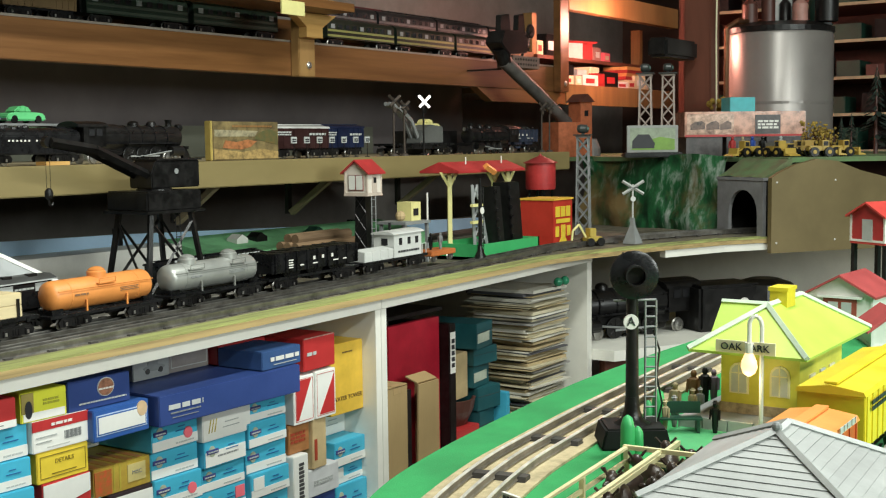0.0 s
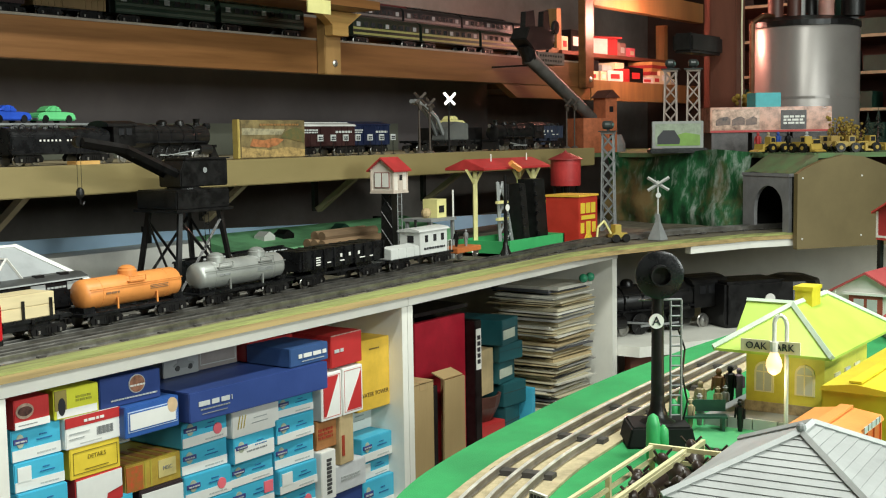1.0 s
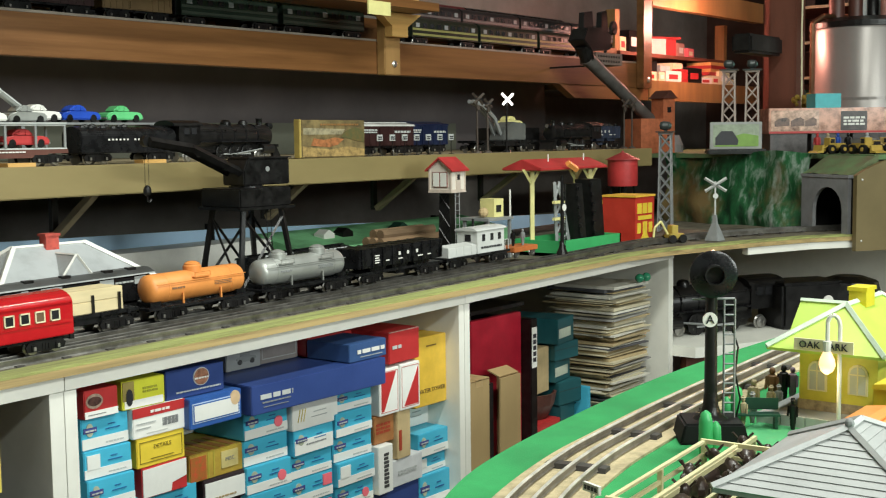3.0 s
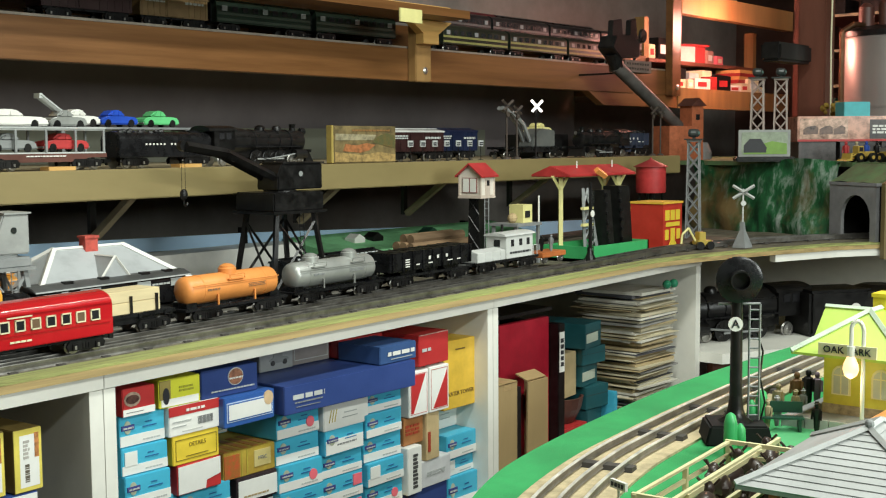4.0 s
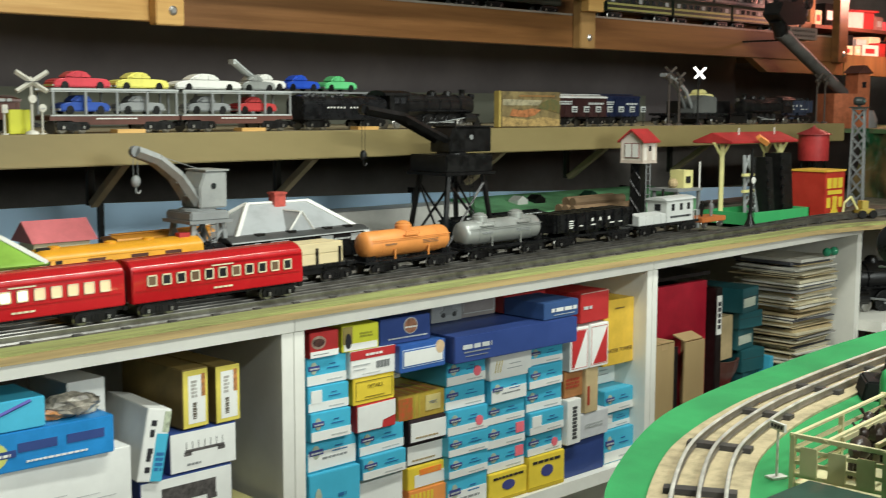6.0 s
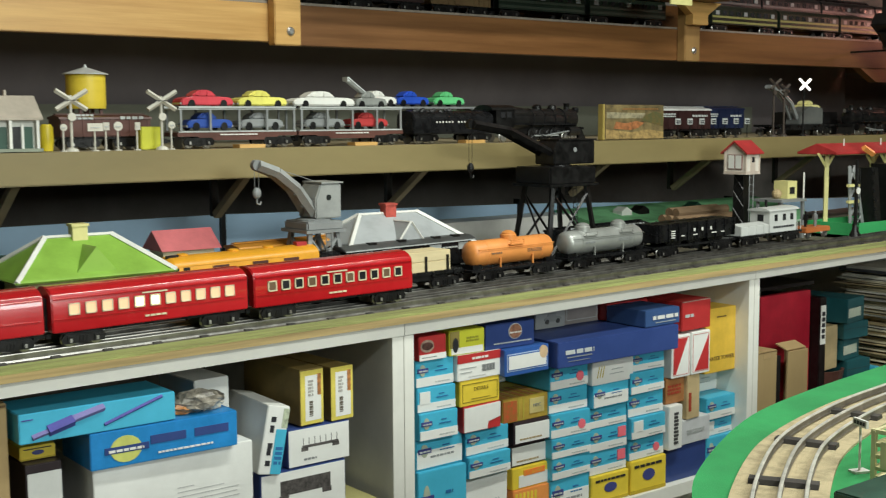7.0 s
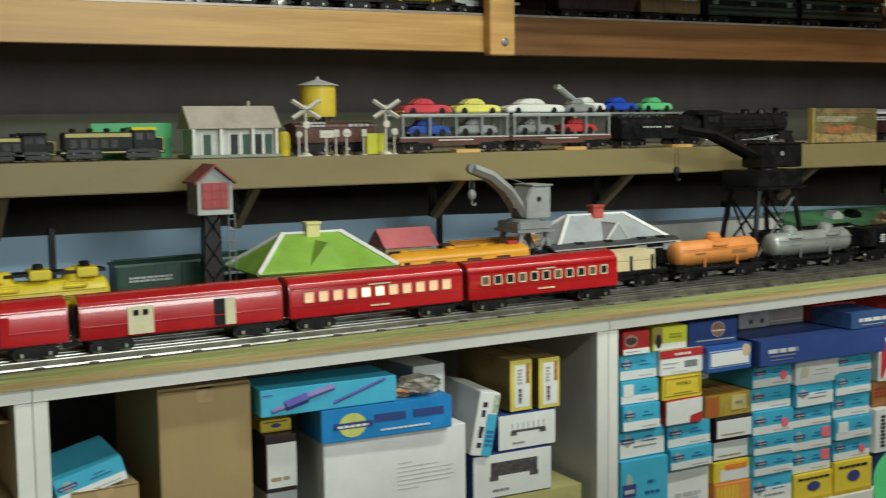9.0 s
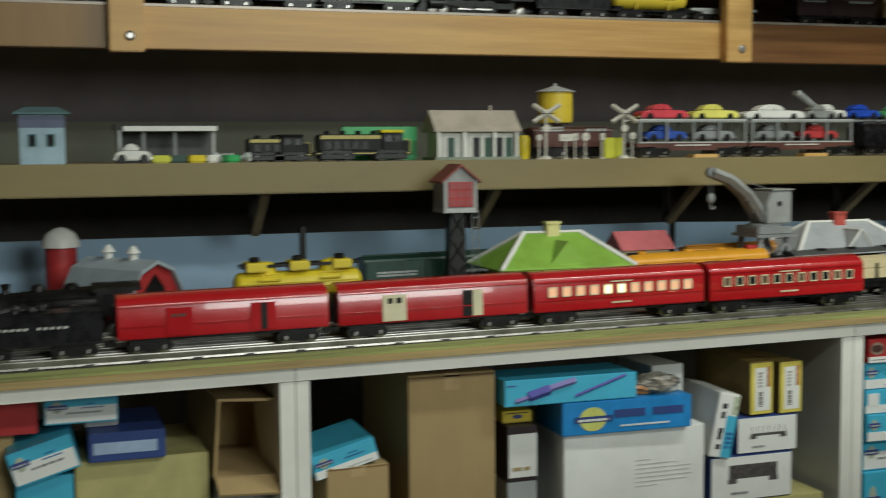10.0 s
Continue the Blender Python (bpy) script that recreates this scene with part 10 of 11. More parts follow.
def rock_paint():
    """Glossy brushed greens over a brown ground, in vertical strokes."""
    m = bpy.data.materials.new("painted_rock_green")
    m.use_nodes = True
    nt = m.node_tree
    b = nt.nodes["Principled BSDF"]
    tc = nt.nodes.new("ShaderNodeTexCoord")
    fac = []
    for scl, st in ((6.0, (1, 1, 0.8)), (38.0, (1, 1, 0.35)), (160.0, (1, 1, 0.6))):
        mp = nt.nodes.new("ShaderNodeMapping")
        mp.inputs["Scale"].default_value = st
        n = nt.nodes.new("ShaderNodeTexNoise")
        n.inputs["Scale"].default_value, n.inputs["Detail"].default_value, n.inputs["Roughness"].default_value = scl, 5.0, 0.65
        nt.links.new(tc.outputs["Object"], mp.inputs["Vector"])
        nt.links.new(mp.outputs["Vector"], n.inputs["Vector"])
        fac.append(n)
    r1 = nt.nodes.new("ShaderNodeValToRGB")
    for e, (p, c) in zip((r1.color_ramp.elements[0], r1.color_ramp.elements[1], r1.color_ramp.elements.new(0.52)), ((0.32, (0.006, 0.030, 0.012, 1)), (0.74, (0.045, 0.20, 0.055, 1)), (0.52, (0.016, 0.12, 0.04, 1)))):
        e.position, e.color = p, c
    nt.links.new(fac[1].outputs["Fac"], r1.inputs[0])
    r2 = nt.nodes.new("ShaderNodeValToRGB")
    r2.color_ramp.elements[0].position, r2.color_ramp.elements[1].position = 0.50, 0.64
    nt.links.new(fac[0].outputs["Fac"], r2.inputs[0])
    mx = nt.nodes.new("ShaderNodeMix")
    mx.data_type = "RGBA"
    nt.links.new(r2.outputs["Color"], mx.inputs[0])
    nt.links.new(r1.outputs["Color"], mx.inputs[6])
    mx.inputs[7].default_value = (0.17, 0.115, 0.045, 1)
    nt.links.new(mx.outputs[2], b.inputs["Base Color"])
    b.inputs["Roughness"].default_value = 0.5
    bp = nt.nodes.new("ShaderNodeBump")
    bp.inputs["Strength"].default_value, bp.inputs["Distance"].default_value = 0.4, 0.006
    nt.links.new(fac[1].outputs["Fac"], bp.inputs["Height"])
    nt.links.new(bp.outputs["Normal"], b.inputs["Normal"])
    return m


ROCK = rock_paint()
# rock face from the portal round to the mast, as a lumpy sheet
bm = bmn()
NU, NV = 34, 14
S0, S1 = Vector((2.838, 1.690, 0)), Vector((2.985, 2.10, 0))
grid = []
for i in range(NU + 1):
    row = []
    u = i / NU
    for j in range(NV + 1):
        v = j / NV
        p = S0.lerp(S1, u)
        k = noise.noise(Vector((u * 6, v * 3, 1.7))) * 0.02 + noise.noise(Vector((u * 18, v * 9, 4.2))) * 0.006
        row.append(bm.verts.new((p.x - k * 0.9 + 0.03 * v, p.y + k * 0.4, EZ - 0.002 + v * (1.208 - EZ + 0.008 * math.sin(u * 7)))))
    grid.append(row)
for i in range(NU):
    for j in range(NV):
        bm.faces.new((grid[i][j], grid[i + 1][j], grid[i + 1][j + 1], grid[i][j + 1]))
part("rock_face", bm, ROCK, mt_, "glossy green and brown painted rock face", smooth=True)
plate = [(2.886, 1.652), (2.806, 1.533), (2.93, 1.452), (3.10, 1.25), (3.88, 1.25), (3.88, 2.55), (3.03, 2.55), (3.005, 2.10)]
part("top_plateau", slab(bmn(), plate, 1.196, 1.206), paint("plateau_green", (0.08, 0.15, 0.06), 0.9, var=0.5, scale=18, rgb2=(0.13, 0.10, 0.06)), mt_, "dark green plateau on top")

bm = bmn()
bank = [[bm.verts.new(tp(u, z + 0.003 * noise.noise(Vector((u * 40, z * 90, 0.3))), off)) for off, z in ((-0.006, 1.1668), (0.015, 1.176), (0.04, 1.193), (0.066, 1.2063), (0.066, 1.1668))] for u in [0.152 * i / 16 for i in range(17)]]
for i in range(16):
    for j in range(5):
        bm.faces.new((bank[i][j], bank[i + 1][j], bank[i + 1][(j + 1) % 5], bank[i][(j + 1) % 5]))
bm.faces.new(bank[0])
bm.faces.new(bank[16][::-1])
part("moss_bank", bm, paint("plateau_green", (0.08, 0.15, 0.06), 0.9), mt_, "dark green mossy bank over the tunnel", smooth=True)

# ---- on the plateau ----
PZ = 1.2062


def loader(m, label, mat):
    t = thing("toy_wheel_loader", label, "toy vehicle", m @ Matrix.Scale(0.95, 4), group="construction toys")
    part("engine_hood", bx(bmn(), -0.030, 0.0, -0.011, 0.011, 0.012, 0.024), mat, t, bevel=0.002)
    c = part("cab", bx(bmn(), 0.0, 0.016, -0.010, 0.010, 0.013, 0.036), mat, t, bevel=0.001)
    part("window", bx(bmn(), 0.003, 0.0135, -0.0106, 0.0106, 0.024, 0.0335), DARKWIN, c)
    bm = bmn()
    for s in (-1, 1):
        bar(bm, (0.012, s * 0.008, 0.020), (0.040, s * 0.008, 0.010), 0.003)
    part("lift_arm", bm, mat, t)
    part("bucket", ext(bmn(), [(0.036, 0.003), (0.056, 0.003), (0.052, 0.006), (0.042, 0.008), (0.040, 0.020), (0.036, 0.018)], -0.015, 0.015, "y"), mat, t)
    for x in (-0.020, 0.014):
        for s in (-1, 1):
            bm = bmn()
            lathe(bm, [(0.0105, -0.004), (0.0105, 0.004), (0.005, 0.0045)], (x, s * 0.013, 0.0105), 14, "y")
            w_ = part("wheel", bm, BLACKM, t)
            bm = bmn()
            lathe(bm, [(0.0045, -0.0048), (0.0045, 0.0048)], (x, s * 0.013, 0.0105), 10, "y")
            part("rim", bm, mat, w_)
    return t


TY = paint("toy_machine_yellow", (0.42, 0.28, 0.05), 0.45, var=0.15)
loader(pose(2.91, 1.50, PZ, 0, 0, -48), "yellow toy wheel loader on the plateau", TY)
loader(pose(2.865, 1.575, PZ, 0, 0, -120), "yellow toy wheel loader on the plateau", TY)
loader(pose(2.95, 1.47, PZ, 0, 0, -40), "yellow toy roller on the plateau", TY)
loader(pose(2.906, 1.655, PZ, 0, 0, 150), "yellow toy excavator at the plateau edge", TY)
for k, (x, y) in enumerate(((2.98, 1.545), (3.0, 1.56), (2.97, 1.60), (3.02, 1.585))):
    loader(pose(x, y, PZ, 0, 0, 70 * k), "worn tan toy digger parked in a row", paint("tan_digger", (0.44, 0.30, 0.09), 0.5))
for k, (x, y, h) in enumerate(((3.000, 1.520, 0.055), (3.025, 1.535, 0.068), (3.045, 1.520, 0.060), (3.035, 1.560, 0.075), (3.060, 1.545, 0.058))):
    t = thing("toy_shrub", "mustard yellow dried toy shrub on the plateau", "toy plant", pose(x, y, PZ), group="toy shrubs")
    rnd = random.Random(70 + k)
    bm = bmn()
    for q in range(7):
        a = q * 0.9 + k
        rod(bm, (0, 0, 0), (math.cos(a) * h * 0.22, math.sin(a) * h * 0.22, h * rnd.uniform(0.6, 0.9)), 0.0008, 4)
    part("stem_bunch", bm, BROWN, t)
    bm = bmn()
    for q in range(46):
        a, v = rnd.uniform(0, 6.283), rnd.random()
        ball(bm, (math.cos(a) * h * 0.3 * v ** 0.5, math.sin(a) * h * 0.3 * v ** 0.5, h * rnd.uniform(0.35, 1.0)), rnd.uniform(0.0018, 0.0042), 1, 1, 1, 5, 4)
    part("blossoms", bm, paint("mustard_bloom", (0.30, 0.20, 0.03), 0.8, var=0.3), t)
dt = thing("toy_dump_truck", "grey and yellow toy dump truck on the plateau", "toy vehicle", pose(2.930, 1.590, PZ, 0, 0, -120), group="construction toys")
part("dump_body", ext(bmn(), [(-0.030, 0.014), (0.008, 0.014), (0.014, 0.032), (-0.036, 0.030)], -0.014, 0.014, "y"), paint("dull_grey_dump", (0.20, 0.20, 0.19), 0.5), dt, "dull grey dump body", bevel=0.001)
c_t = part("cab", bx(bmn(), 0.014, 0.030, -0.011, 0.011, 0.010, 0.028), TY, dt, bevel=0.0015)
part("window", bx(bmn(), 0.0296, 0.0306, -0.009, 0.009, 0.018, 0.026), DARKWIN, c_t)
for x in (-0.020, 0.020):
    for sd in (-1, 1):
        bm = bmn()
        lathe(bm, [(0.0085, -0.0035), (0.0085, 0.0035), (0.004, 0.004)], (x, sd * 0.012, 0.0085), 14, "y")
        part("wheel", bm, BLACKM, dt)
gt = thing("toy_tractor", "small green toy tractor on the plateau", "toy vehicle", pose(3.06, 1.37, PZ, 0, 0, -60), group="construction toys")
part("hood", bx(bmn(), -0.012, 0.022, -0.007, 0.007, 0.010, 0.022), GREENP, gt, bevel=0.002)
for x, r in ((-0.010, 0.013), (0.018, 0.007)):
    for s in (-1, 1):
        bm = bmn()
        lathe(bm, [(r, -0.003), (r, 0.003)], (x, s * 0.011, r), 14, "y")
        w_ = part("wheel", bm, BLACKM, gt)
        bm = bmn()
        lathe(bm, [(r * 0.5, -0.0036), (r * 0.5, 0.0036)], (x, s * 0.011, r), 10, "y")
        part("rim", bm, YELLOW, w_)
bl = thing("toy_billboard", "framed billboard with train picture and green fields", "toy sign", pose(2.920, 1.882, PZ, 0, 0, -54) @ Matrix.Diagonal((0.83, 1.0, 0.92, 1.0)), group="toy signs")
part("frame", bx(bmn(), -0.070, 0.070, -0.004, 0.004, 0.012, 0.078), paint("dull_grey_frame", (0.32, 0.33, 0.31), 0.5), bl, "pale grey frame", bevel=0.001)
pic = part("picture", bx(bmn(), -0.062, 0.062, -0.0050, -0.0038, 0.018, 0.072), paint("pale_green_print", (0.28, 0.33, 0.24), 0.5, var=0.2, scale=60), bl)
part("hill_print", ext(bmn(), [(-0.06, 0.018), (0.06, 0.018), (0.06, 0.044), (0.02, 0.050), (-0.02, 0.040)], -0.0056, -0.0046, "y"), paint("green_print", (0.20, 0.36, 0.06), 0.5), pic)
part("engine_print", ext(bmn(), [(-0.056, 0.022), (0.004, 0.022), (0.006, 0.034), (-0.010, 0.056), (-0.040, 0.056), (-0.056, 0.04)], -0.0060, -0.0048, "y"), INK, pic)
part("base", bx(bmn(), -0.080, 0.080, -0.02, 0.02, 0.0, 0.0118), BLACKM, bl, "dark plinth", bevel=0.003)
for k, (x, y) in enumerate(((2.955, 1.915), (2.985, 1.872))):
    truss_mast(pose(x, y, PZ, 0, 0, 20), "white latticed floodlight tower", 0.012, 0.185, paint("pink_white_mast", (0.42, 0.35, 0.31), 0.5), LAMPDK, "floodlight towers")
# red train set box with blue box on top, stacked in front of the tank
bs = thing("train_set_box", "wide pink and red printed train set box", "box", pose(3.13, 1.765, PZ + 0.002, 0, 0, -52), group="old toy boxes")
b = part("carton", bx(bmn(), -0.135, 0.150, -0.05, 0.06, 0.042, 0.100), paint("pink_red_print", (0.46, 0.24, 0.17), 0.16, var=0.5, scale=55, rgb2=(0.10, 0.05, 0.035), coat=0.9), bs, bevel=0.001)
panel_c = part("print_panel", bx(bmn(), -0.13, -0.02, -0.0512, -0.0498, 0.048, 0.095), paint("pale_pink_print", (0.52, 0.33, 0.24), 0.18, var=0.5, scale=70, rgb2=(0.13, 0.07, 0.05), coat=0.9), b)
part("dark_panel", bx(bmn(), 0.03, 0.09, -0.0512, -0.0498, 0.048, 0.092), paint("dark_print", (0.06, 0.05, 0.05), 0.4, var=0.4, scale=60), b)
for x0_, x1_, mt_p in ((-0.122, -0.088, "engine"), (-0.085, -0.055, "car"), (-0.052, -0.026, "car")):
    part("picture_print", ext(bmn(), [(x0_, 0.058), (x1_, 0.060), (x1_, 0.074), (x1_ - 0.008, 0.079), (x0_ + 0.010, 0.076), (x0_, 0.070)], -0.0518, -0.0500, "y"), paint("brown_train_print", (0.12, 0.06, 0.04), 0.3, var=0.5, scale=120), b)
part("lower_band", bx(bmn(), -0.134, 0.149, -0.0514, -0.0499, 0.0425, 0.047), CRED, b)
bm = bmn()
bars(bm, 0.036, 0.085, 0.060, 0.082, -0.0513, 3, 8)
part("print", bm, WHITEP, b)
for k in range(3):
    part("support_box", bx(bmn(), -0.13 + 0.095 * k, -0.045 + 0.095 * k, -0.045, 0.055, -0.002, 0.0415), paint("dark_print", (0.06, 0.05, 0.05), 0.4, var=0.4, scale=60), bs)
tb = carton("cyan", -0.032, 0.032, 0.0, 0.034, 0.0, 0.05, 0, "small turquoise box on a train set box")
strip(tb.children[0])
tb.children[0].data.materials[0] = paint("turquoise_carton", (0.06, 0.42, 0.46), 0.45)
tb.matrix_basis = pose(3.13, 1.748, PZ + 0.1022, 0, 0, -45)
for k, (x, y, c) in enumerate(((3.02, 1.685, BLUE), (3.03, 1.665, WHITEP), (3.015, 1.66, BLACKM), (3.05, 1.63, LGREY), (3.0, 1.70, paint("tan_coat", (0.4, 0.33, 0.2), 0.6)), (2.99, 1.72, REDROOF))):
    figure(pose(x, y, PZ), "tiny figurine among toys on the plateau", c, h=0.045)


def spruce(m, h, label="small dark green toy fir tree"):
    t = thing("toy_fir_tree", label, "toy tree", m, group="toy trees")
    bm = bmn()
    rod(bm, (0, 0, 0), (0, 0, h), h * 0.025, 6, h * 0.006)
    part("trunk", bm, BROWN, t)
    bm = bmn()
    rnd = random.Random(int(h * 9000))
    for k in range(150):
        v = rnd.random() ** 0.8
        z = h * (0.12 + 0.86 * v)
        r = h * 0.26 * (1 - v) + h * 0.012
        a = rnd.uniform(0, 6.283)
        c = Vector((math.cos(a), math.sin(a), 0))
        s_ = Vector((-c.y, c.x, 0)) * h * 0.035 * (1.1 - v)
        q = [bm.verts.new(Vector((0, 0, z + h * 0.02)) + c * r * 0.1), bm.verts.new(Vector((0, 0, z - h * 0.02)) + c * r * 0.7 + s_), bm.verts.new(Vector((0, 0, z - h * 0.05)) + c * r), bm.verts.new(Vector((0, 0, z - h * 0.02)) + c * r * 0.7 - s_)]
        bm.faces.new(q)
    part("crown", bm, paint("fir_green", (0.016, 0.032, 0.022), 0.8, var=0.4), t)
    return t


for x, y, h in ((3.06, 1.50, 0.085), (3.085, 1.485, 0.095), (3.075, 1.505, 0.07), (3.35, 1.50, 0.21), (3.38, 1.47, 0.16)):
    spruce(pose(x, y, PZ), h)

# ---- behind the plateau: tank, post, racks ----
wt = thing("water_heater", "large white enamel water heater with steel pipes", "water heater", pose(3.612, 1.826, 0.0), group="appliances")
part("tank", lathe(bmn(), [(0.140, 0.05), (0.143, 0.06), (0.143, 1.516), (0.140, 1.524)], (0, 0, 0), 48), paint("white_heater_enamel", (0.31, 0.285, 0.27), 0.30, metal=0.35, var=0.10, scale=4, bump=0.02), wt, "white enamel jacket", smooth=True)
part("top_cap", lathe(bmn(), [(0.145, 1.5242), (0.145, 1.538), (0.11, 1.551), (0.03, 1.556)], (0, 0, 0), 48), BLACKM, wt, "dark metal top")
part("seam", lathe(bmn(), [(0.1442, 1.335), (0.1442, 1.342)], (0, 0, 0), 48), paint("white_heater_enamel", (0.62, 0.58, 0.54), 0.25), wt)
bm = bmn()
tube(bm, [(-0.145, 0.09, 1.24), (-0.145, 0.09, 1.536), (-0.12, 0.07, 1.555), (-0.02, 0.02, 1.556)], 0.007, 10)
part("copper_pipe", bm, paint("copper_pipe", (0.30, 0.16, 0.09), 0.3, metal=0.9), wt, "dull copper pipe")
part("flue_pipe", lathe(bmn(), [(0.035, 1.554), (0.035, 2.38)], (0, 0, 0), 20), LGREY, wt)
part("base_ring", lathe(bmn(), [(0.14, 0.0), (0.14, 0.05)], (0, 0, 0), 24), BLACKM, wt)
for k, (x, y, r, h, mt) in enumerate(((3.54, 1.88, 0.020, 0.05, BROWN), (3.555, 1.835, 0.018, 0.06, BROWN), (3.585, 1.80, 0.015, 0.05, BLACKM), (3.57, 1.755, 0.020, 0.045, paint("dusty_rose", (0.50, 0.26, 0.22), 0.5)), (3.62, 1.70, 0.03, 0.07, BLACKM), (3.66, 1.74, 0.02, 0.06, DGREEN))):
    o = part("storage_can", lathe(bmn(), [(r, 0.0), (r, h), (r * 0.8, h + 0.004), (r * 0.4, h + 0.012)], (0, 0, 0), 16), mt, None, smooth=True)
    o.matrix_basis = pose(x, y, 1.551)
    tagged(o, "dark red or black can stored on the heater", "can", "cans on the heater")
structure("support_post", bx(bmn(), 3.25, 3.31, 1.875, 1.945, 1.2065, 2.399), REDWOOD, "red brown stained timber post", bevel=0.003)
ry_ = thing("storage_rack", "dark timber rack with white-edged shelves of small toys", "rack", pose(4.1, 1.75, 0.0), kind="structure")
part("back", bx(bmn(), 0.34, 0.36, -0.9, 0.55, 0.0, 2.38), paint("brown_rack_back", (0.10, 0.045, 0.03), 0.7), ry_)
for k, z in enumerate((1.20, 1.31, 1.42, 1.53, 1.64, 1.75, 1.9)):
    part("shelf_board", bx(bmn(), 0.0, 0.34, -0.9, 0.55, z, z + 0.008), REDWOOD, ry_)
    part("white_edge", bx(bmn(), -0.006, -0.0005, -0.9, 0.55, z, z + 0.009), paint("yellowed_edge", (0.40, 0.33, 0.20), 0.6), ry_, "yellowed shelf edge")
    rnd = random.Random(k)
    y = -0.85
    while y < 0.45 and z < 1.8:
        w_ = rnd.uniform(0.04, 0.10)
        o = part("stored_toy_box", bx(bmn(), 0.03, 0.15, 0, w_, 0, rnd.uniform(0.035, 0.075)), rnd.choice((GREY, BLACKM, BROWN, BLACKM, DGREEN)), None, bevel=0.001)
        o.matrix_basis = pose(4.1, 1.75 + y, z + 0.0082)
        tagged(o, "small stored toy box on a dark rack", "box", "boxes on the rack")
        y += w_ + rnd.uniform(0.01, 0.05)
for y in (-0.9, -0.2, 0.54):
    part("upright", bx(bmn(), -0.02, 0.0, y, y + 0.02, 0.0, 2.38), REDWOOD, ry_)
# red lit shelf with a little fire station
es = thing("end_shelf", "short pine shelf beyond the corner post", "shelf", kind="structure")
part("beam", bx(bmn(), 3.312, 4.05, 2.31, 2.335, 1.345, 1.40), PINE3, es, "pine beam lit by a red lamp")
part("board", bx(bmn(), 3.312, 4.05, 2.336, 2.9, 1.385, 1.40), PINE3, es)
part("upper_board", bx(bmn(), 3.312, 4.05, 2.40, 2.9, 1.475, 1.485), REDWOOD, es)
part("high_beam", bx(bmn(), 3.312, 4.05, 2.30, 2.33, 1.60, 1.66), PINE3, es)
for x in (3.33, 4.03):
    part("strut", bx(bmn(), x - 0.012, x + 0.012, 2.42, 2.45, 1.4002, 1.60), PINE3, es)
fs2 = thing("toy_fire_station", "red and white toy fire station with tower", "toy building", pose(3.62, 2.47, 1.4852, 0, 0, -25), group="toy buildings")
part("hall", bx(bmn(), -0.06, 0.07, -0.03, 0.04, 0.0, 0.05), REDROOF, fs2)
part("front", bx(bmn(), -0.03, 0.03, -0.034, -0.0302, 0.0, 0.05), WHITEP, fs2)
part("roof", bx(bmn(), -0.07, 0.08, -0.04, 0.05, 0.0502, 0.056), REDROOF, fs2)
part("tower", bx(bmn(), -0.03, 0.0, 0.0, 0.03, 0.0562, 0.085), WHITEP, fs2)
part("tower_roof", lathe(bmn(), [(0.022, 0.0852), (0.002, 0.12)], (-0.015, 0.015, 0), 4), REDROOF, fs2)
rnd = random.Random(3)
for k in range(7):
    o = part("stacked_slip", bx(bmn(), -0.06, 0.06, -0.02, 0.06, 0, 0.010), rnd.choice((CREAM, REDROOF, CREAM, PINE2)), None)
    o.matrix_basis = pose(3.85 + rnd.uniform(-0.01, 0.01), 2.38, 1.4002 + 0.0102 * k, 0, 0, rnd.uniform(-4, 4))
    tagged(o, "flat carton in a leaning pile", "box", "flat cartons")
for x, c, w_, h_ in ((3.42, BLACKM, 0.05, 0.06), (3.52, LGREY, 0.03, 0.05), (3.60, CREAM, 0.03, 0.06), (3.70, BLACKM, 0.04, 0.05)):
    o = part("stored_toy_box", bx(bmn(), -w_, w_, -0.02, 0.06, 0, h_), c, None, bevel=0.001)
    o.matrix_basis = pose(x, 2.39, 1.4002)
    tagged(o, "stored toy carton on the end shelf", "box", "boxes on the end shelf")
# brown tower building and stove pipe near the corner
ot = thing("toy_grain_tower", "orange red brick tower with pointed roof", "toy building", pose(3.045, 2.17, PZ, 0, 0, -20), group="toy buildings")
OR_ = paint("orange_brick", (0.42, 0.12, 0.05), 0.6, var=0.2, scale=90)
part("body", bx(bmn(), -0.05, 0.03, -0.03, 0.03, 0.0, 0.085), OR_, ot)
part("tower", bx(bmn(), 0.03, 0.068, -0.022, 0.022, 0.0, 0.135), OR_, ot)
part("roof", ext(bmn(), [(0.024, 0.135), (0.074, 0.135), (0.049, 0.155)], -0.028, 0.028, "y"), BROWN, ot)
for z in (0.03, 0.06, 0.10):
    part("window", bx(bmn(), 0.043, 0.055, -0.0232, -0.0215, z, z + 0.014), DARKWIN, ot)
pp = thing("coal_chute_pipe", "long dark grey slanting pipe with a black machine head", "toy chute", pose(0, 0, 0), group="toy chutes")
bm = bmn()
rod(bm, (2.800, 2.20, 1.432), (3.165, 2.175, 1.245), 0.0165, 16, 0.0135)
part("tube", bm, paint("dark_dull_grey", (0.085, 0.078, 0.072), 0.6, var=0.3), pp, "dull grey tube", smooth=True)
bm = bmn()
rod(bm, (2.786, 2.20, 1.462), (2.806, 2.20, 1.428), 0.021, 14, 0.017)
part("funnel", bm, BLACKM, pp)
for x0, x1, z0, z1 in ((2.772, 2.822, 1.487, 1.540), (2.852, 2.888, 1.497, 1.546)):
    part("upright_plate", ext(bmn(), [(x0, z0), (x1, z0), (x1 - 0.008, z1), (x0 + 0.004, z1 - 0.006)], 2.192, 2.206, "y"), BLACKM, pp, bevel=0.001)
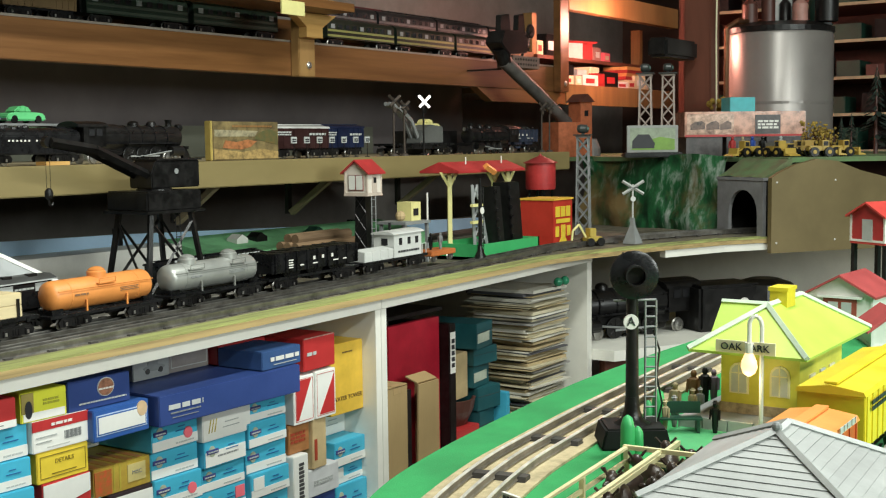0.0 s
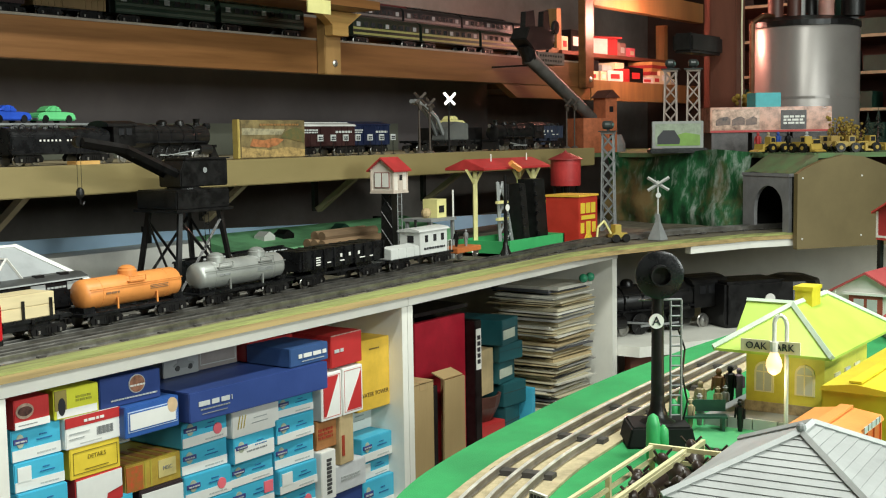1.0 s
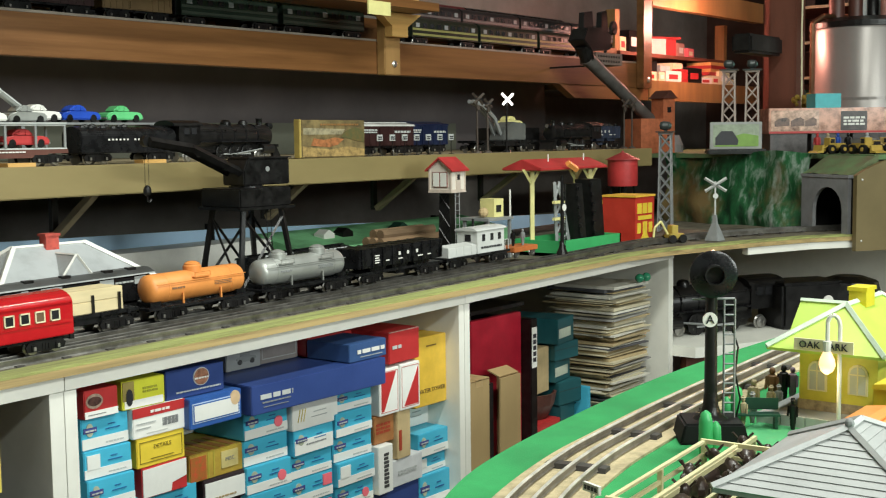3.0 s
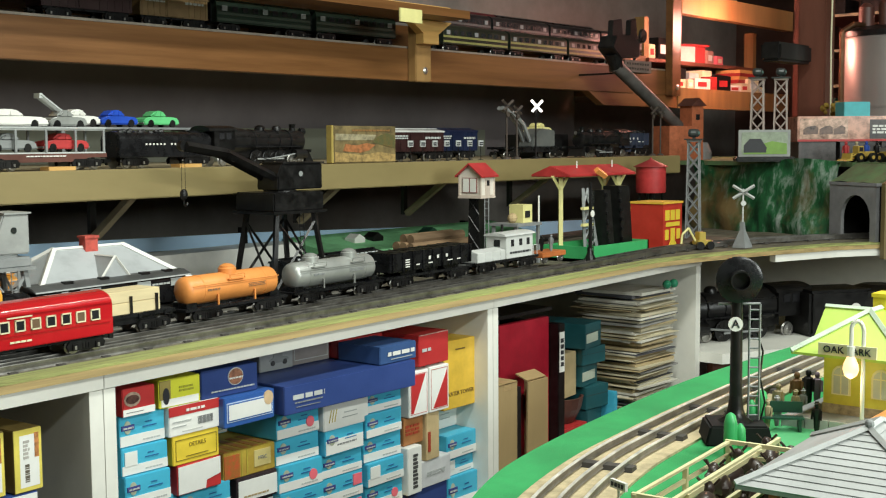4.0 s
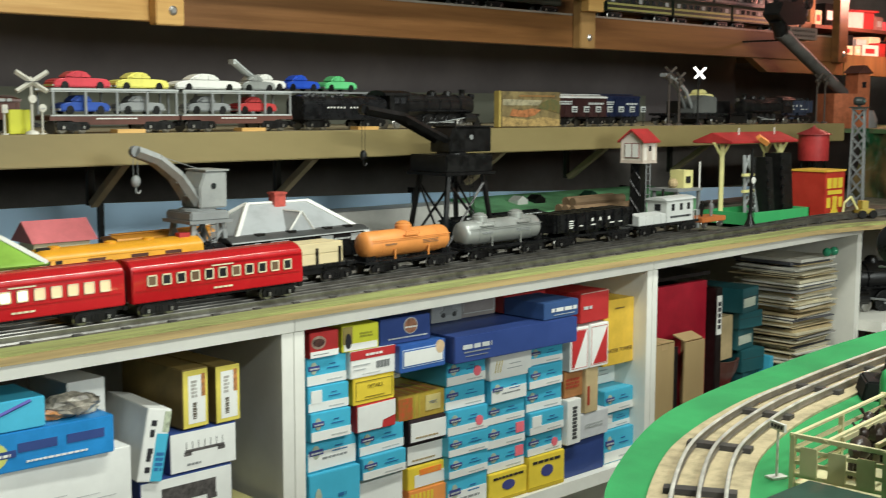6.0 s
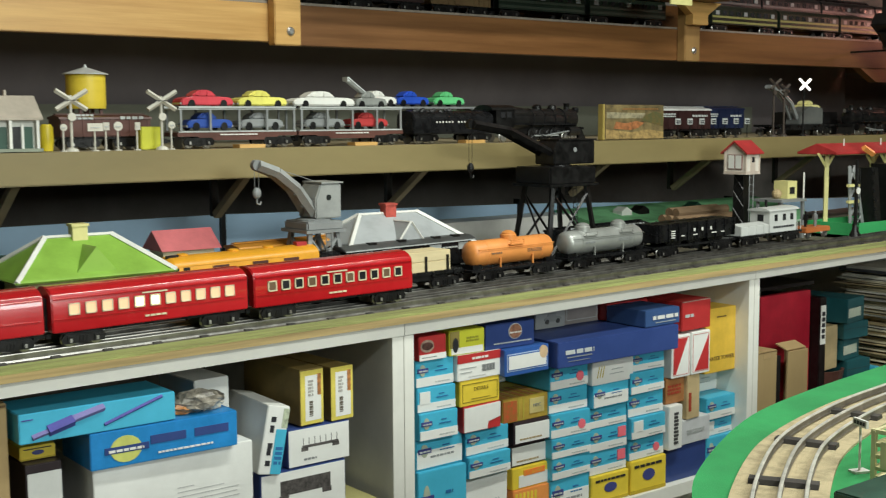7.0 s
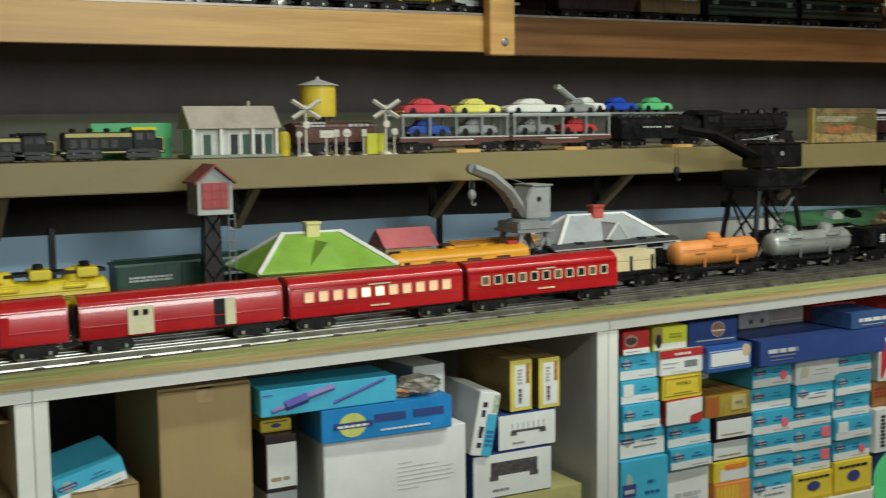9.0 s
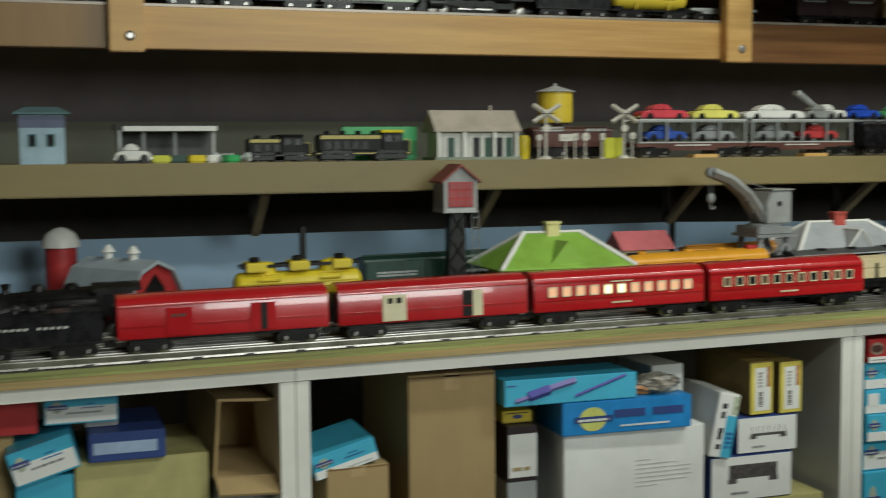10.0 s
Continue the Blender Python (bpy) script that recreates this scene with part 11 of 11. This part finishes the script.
part("head_casting", ext(bmn(), [(2.752, 1.470), (2.790, 1.446), (2.872, 1.452), (2.880, 1.486), (2.838, 1.503), (2.770, 1.498)], 2.178, 2.222, "y"), BLACKM, pp, "black cast machine head", bevel=0.002)
grate = part("perforated_box", bx(bmn(), 2.822, 2.948, 2.188, 2.232, 1.418, 1.446), paint("dull_brown_tin", (0.16, 0.12, 0.10), 0.5), pp, "dull tin box with two rows of holes", bevel=0.001)
for r_h in range(2):
    for c_h in range(9):
        part("hole", bx(bmn(), 2.832 + 0.012 * c_h, 2.838 + 0.012 * c_h, 2.1874, 2.1884, 1.424 + 0.011 * r_h, 1.429 + 0.011 * r_h), BLACKM, grate)
bm = bmn()
lathe(bm, [(0.014, -0.004), (0.017, -0.002), (0.017, 0.002), (0.012, 0.004)], (2.925, 2.20, 1.508), 16, "y")
for k in range(3):
    bar(bm, (2.925 - 0.015 * math.cos(k * 1.047), 2.20, 1.508 - 0.015 * math.sin(k * 1.047)), (2.925 + 0.015 * math.cos(k * 1.047), 2.20, 1.508 + 0.015 * math.sin(k * 1.047)), 0.003)
part("hand_wheel", bm, BLACKM, pp)
bm = bmn()
bar(bm, (2.875, 2.20, 1.470), (2.925, 2.20, 1.508), 0.007)
bar(bm, (2.90, 2.21, 1.446), (2.925, 2.205, 1.500), 0.006)
part("wheel_bracket", bm, BLACKM, pp)
part("foot_ring", lathe(bmn(), [(0.03, 1.2065), (0.03, 1.225), (0.02, 1.25)], (3.175, 2.172, 0), 14), GREY, pp)
part("strap", bx(bmn(), 2.812, 2.818, 2.215, 2.3095, 1.412, 1.416), BLACKM, pp, "dark bracket to the beam")
for x, h_ in ((2.835, 0.108), (2.872, 0.110)):
    crossbuck(pose(x, 2.12, Z2), "unlit crossing sign at the dark end of the shelf", h_, paint("dim_sign_brown", (0.06, 0.045, 0.035), 0.6), 0.013)
dv = thing("dried_plant", "mustard dried flower bunch in a pot", "plant", pose(3.22, 1.835, PZ), group="plants")
part("pot", lathe(bmn(), [(0.014, 0.0), (0.018, 0.03), (0.016, 0.03)], (0, 0, 0), 12), BROWN, dv)
bm = bmn()
rnd = random.Random(17)
for k in range(60):
    a, v = rnd.uniform(0, 6.28), rnd.random()
    c = Vector((math.cos(a) * 0.035 * v, math.sin(a) * 0.035 * v, 0.05 + rnd.uniform(0, 0.085)))
    ball(bm, c, rnd.uniform(0.004, 0.009), 1, 1, 1, 6, 4)
part("blossoms", bm, paint("mustard_bloom", (0.30, 0.20, 0.03), 0.8, var=0.3), dv)
bm = bmn()
for k in range(10):
    a = k * 0.63
    rod(bm, (0, 0, 0.028), (math.cos(a) * 0.02, math.sin(a) * 0.02, 0.09), 0.0008, 4)
part("stem_bunch", bm, DGREEN, dv)
# hanging wire by the post
hw = thing("hanging_wire", "thin pale wire hanging by the post", "wire", pose(3.24, 1.855, 0), group="cables")
bm = bmn()
tube(bm, [(0, 0, 2.39), (0.002, -0.002, 1.9), (-0.002, 0.001, 1.5), (0.003, 0, 1.26)], 0.0022, 6)
part("strand", bm, CREAM, hw)

# black box by the post
shd = thing("black_junction_box", "black metal box fixed beside the timber post", "junction box", pose(3.13, 1.93, 1.41), group="fixtures")
part("case", bx(bmn(), -0.09, 0.10, -0.03, 0.02, 0.03, 0.075), BLACKM, shd, bevel=0.006)
part("bracket", bx(bmn(), 0.101, 0.119, -0.02, 0.014, 0.045, 0.06), BLACKM, shd)

# crowded clutter on the end shelf
rnd = random.Random(41)
CLUT = (CREAM, REDROOF, WHITEP, CGREY, PINK, BLACKM, CREAM, paint("dusty_rose", (0.50, 0.26, 0.22), 0.5))
for z, y0, n, hmax in ((1.4002, 2.345, 9, 0.05), (1.4852, 2.43, 8, 0.07)):
    x = 3.36
    for k in range(n):
        w_, h_ = rnd.uniform(0.018, 0.042), rnd.uniform(0.02, hmax)
        if not (3.54 < x + w_ < 3.72 and z > 1.45):
            t = thing("stored_toy_carton", "small stored toy carton on the crowded end shelf", "box", pose(x + w_, y0, z, 0, 0, rnd.uniform(-12, 12)), group="boxes on the end shelf")
            b = part("carton", bx(bmn(), -w_, w_, 0.0, 0.03, 0.0, h_), rnd.choice(CLUT), t, bevel=0.001)
            part("label", bx(bmn(), -w_ * 0.6, w_ * 0.5, -0.0008, 0.0002, h_ * 0.3, h_ * 0.7), rnd.choice((WHITEP, CREAM, CRED)), b)
        x += 2 * w_ + rnd.uniform(0.002, 0.014)
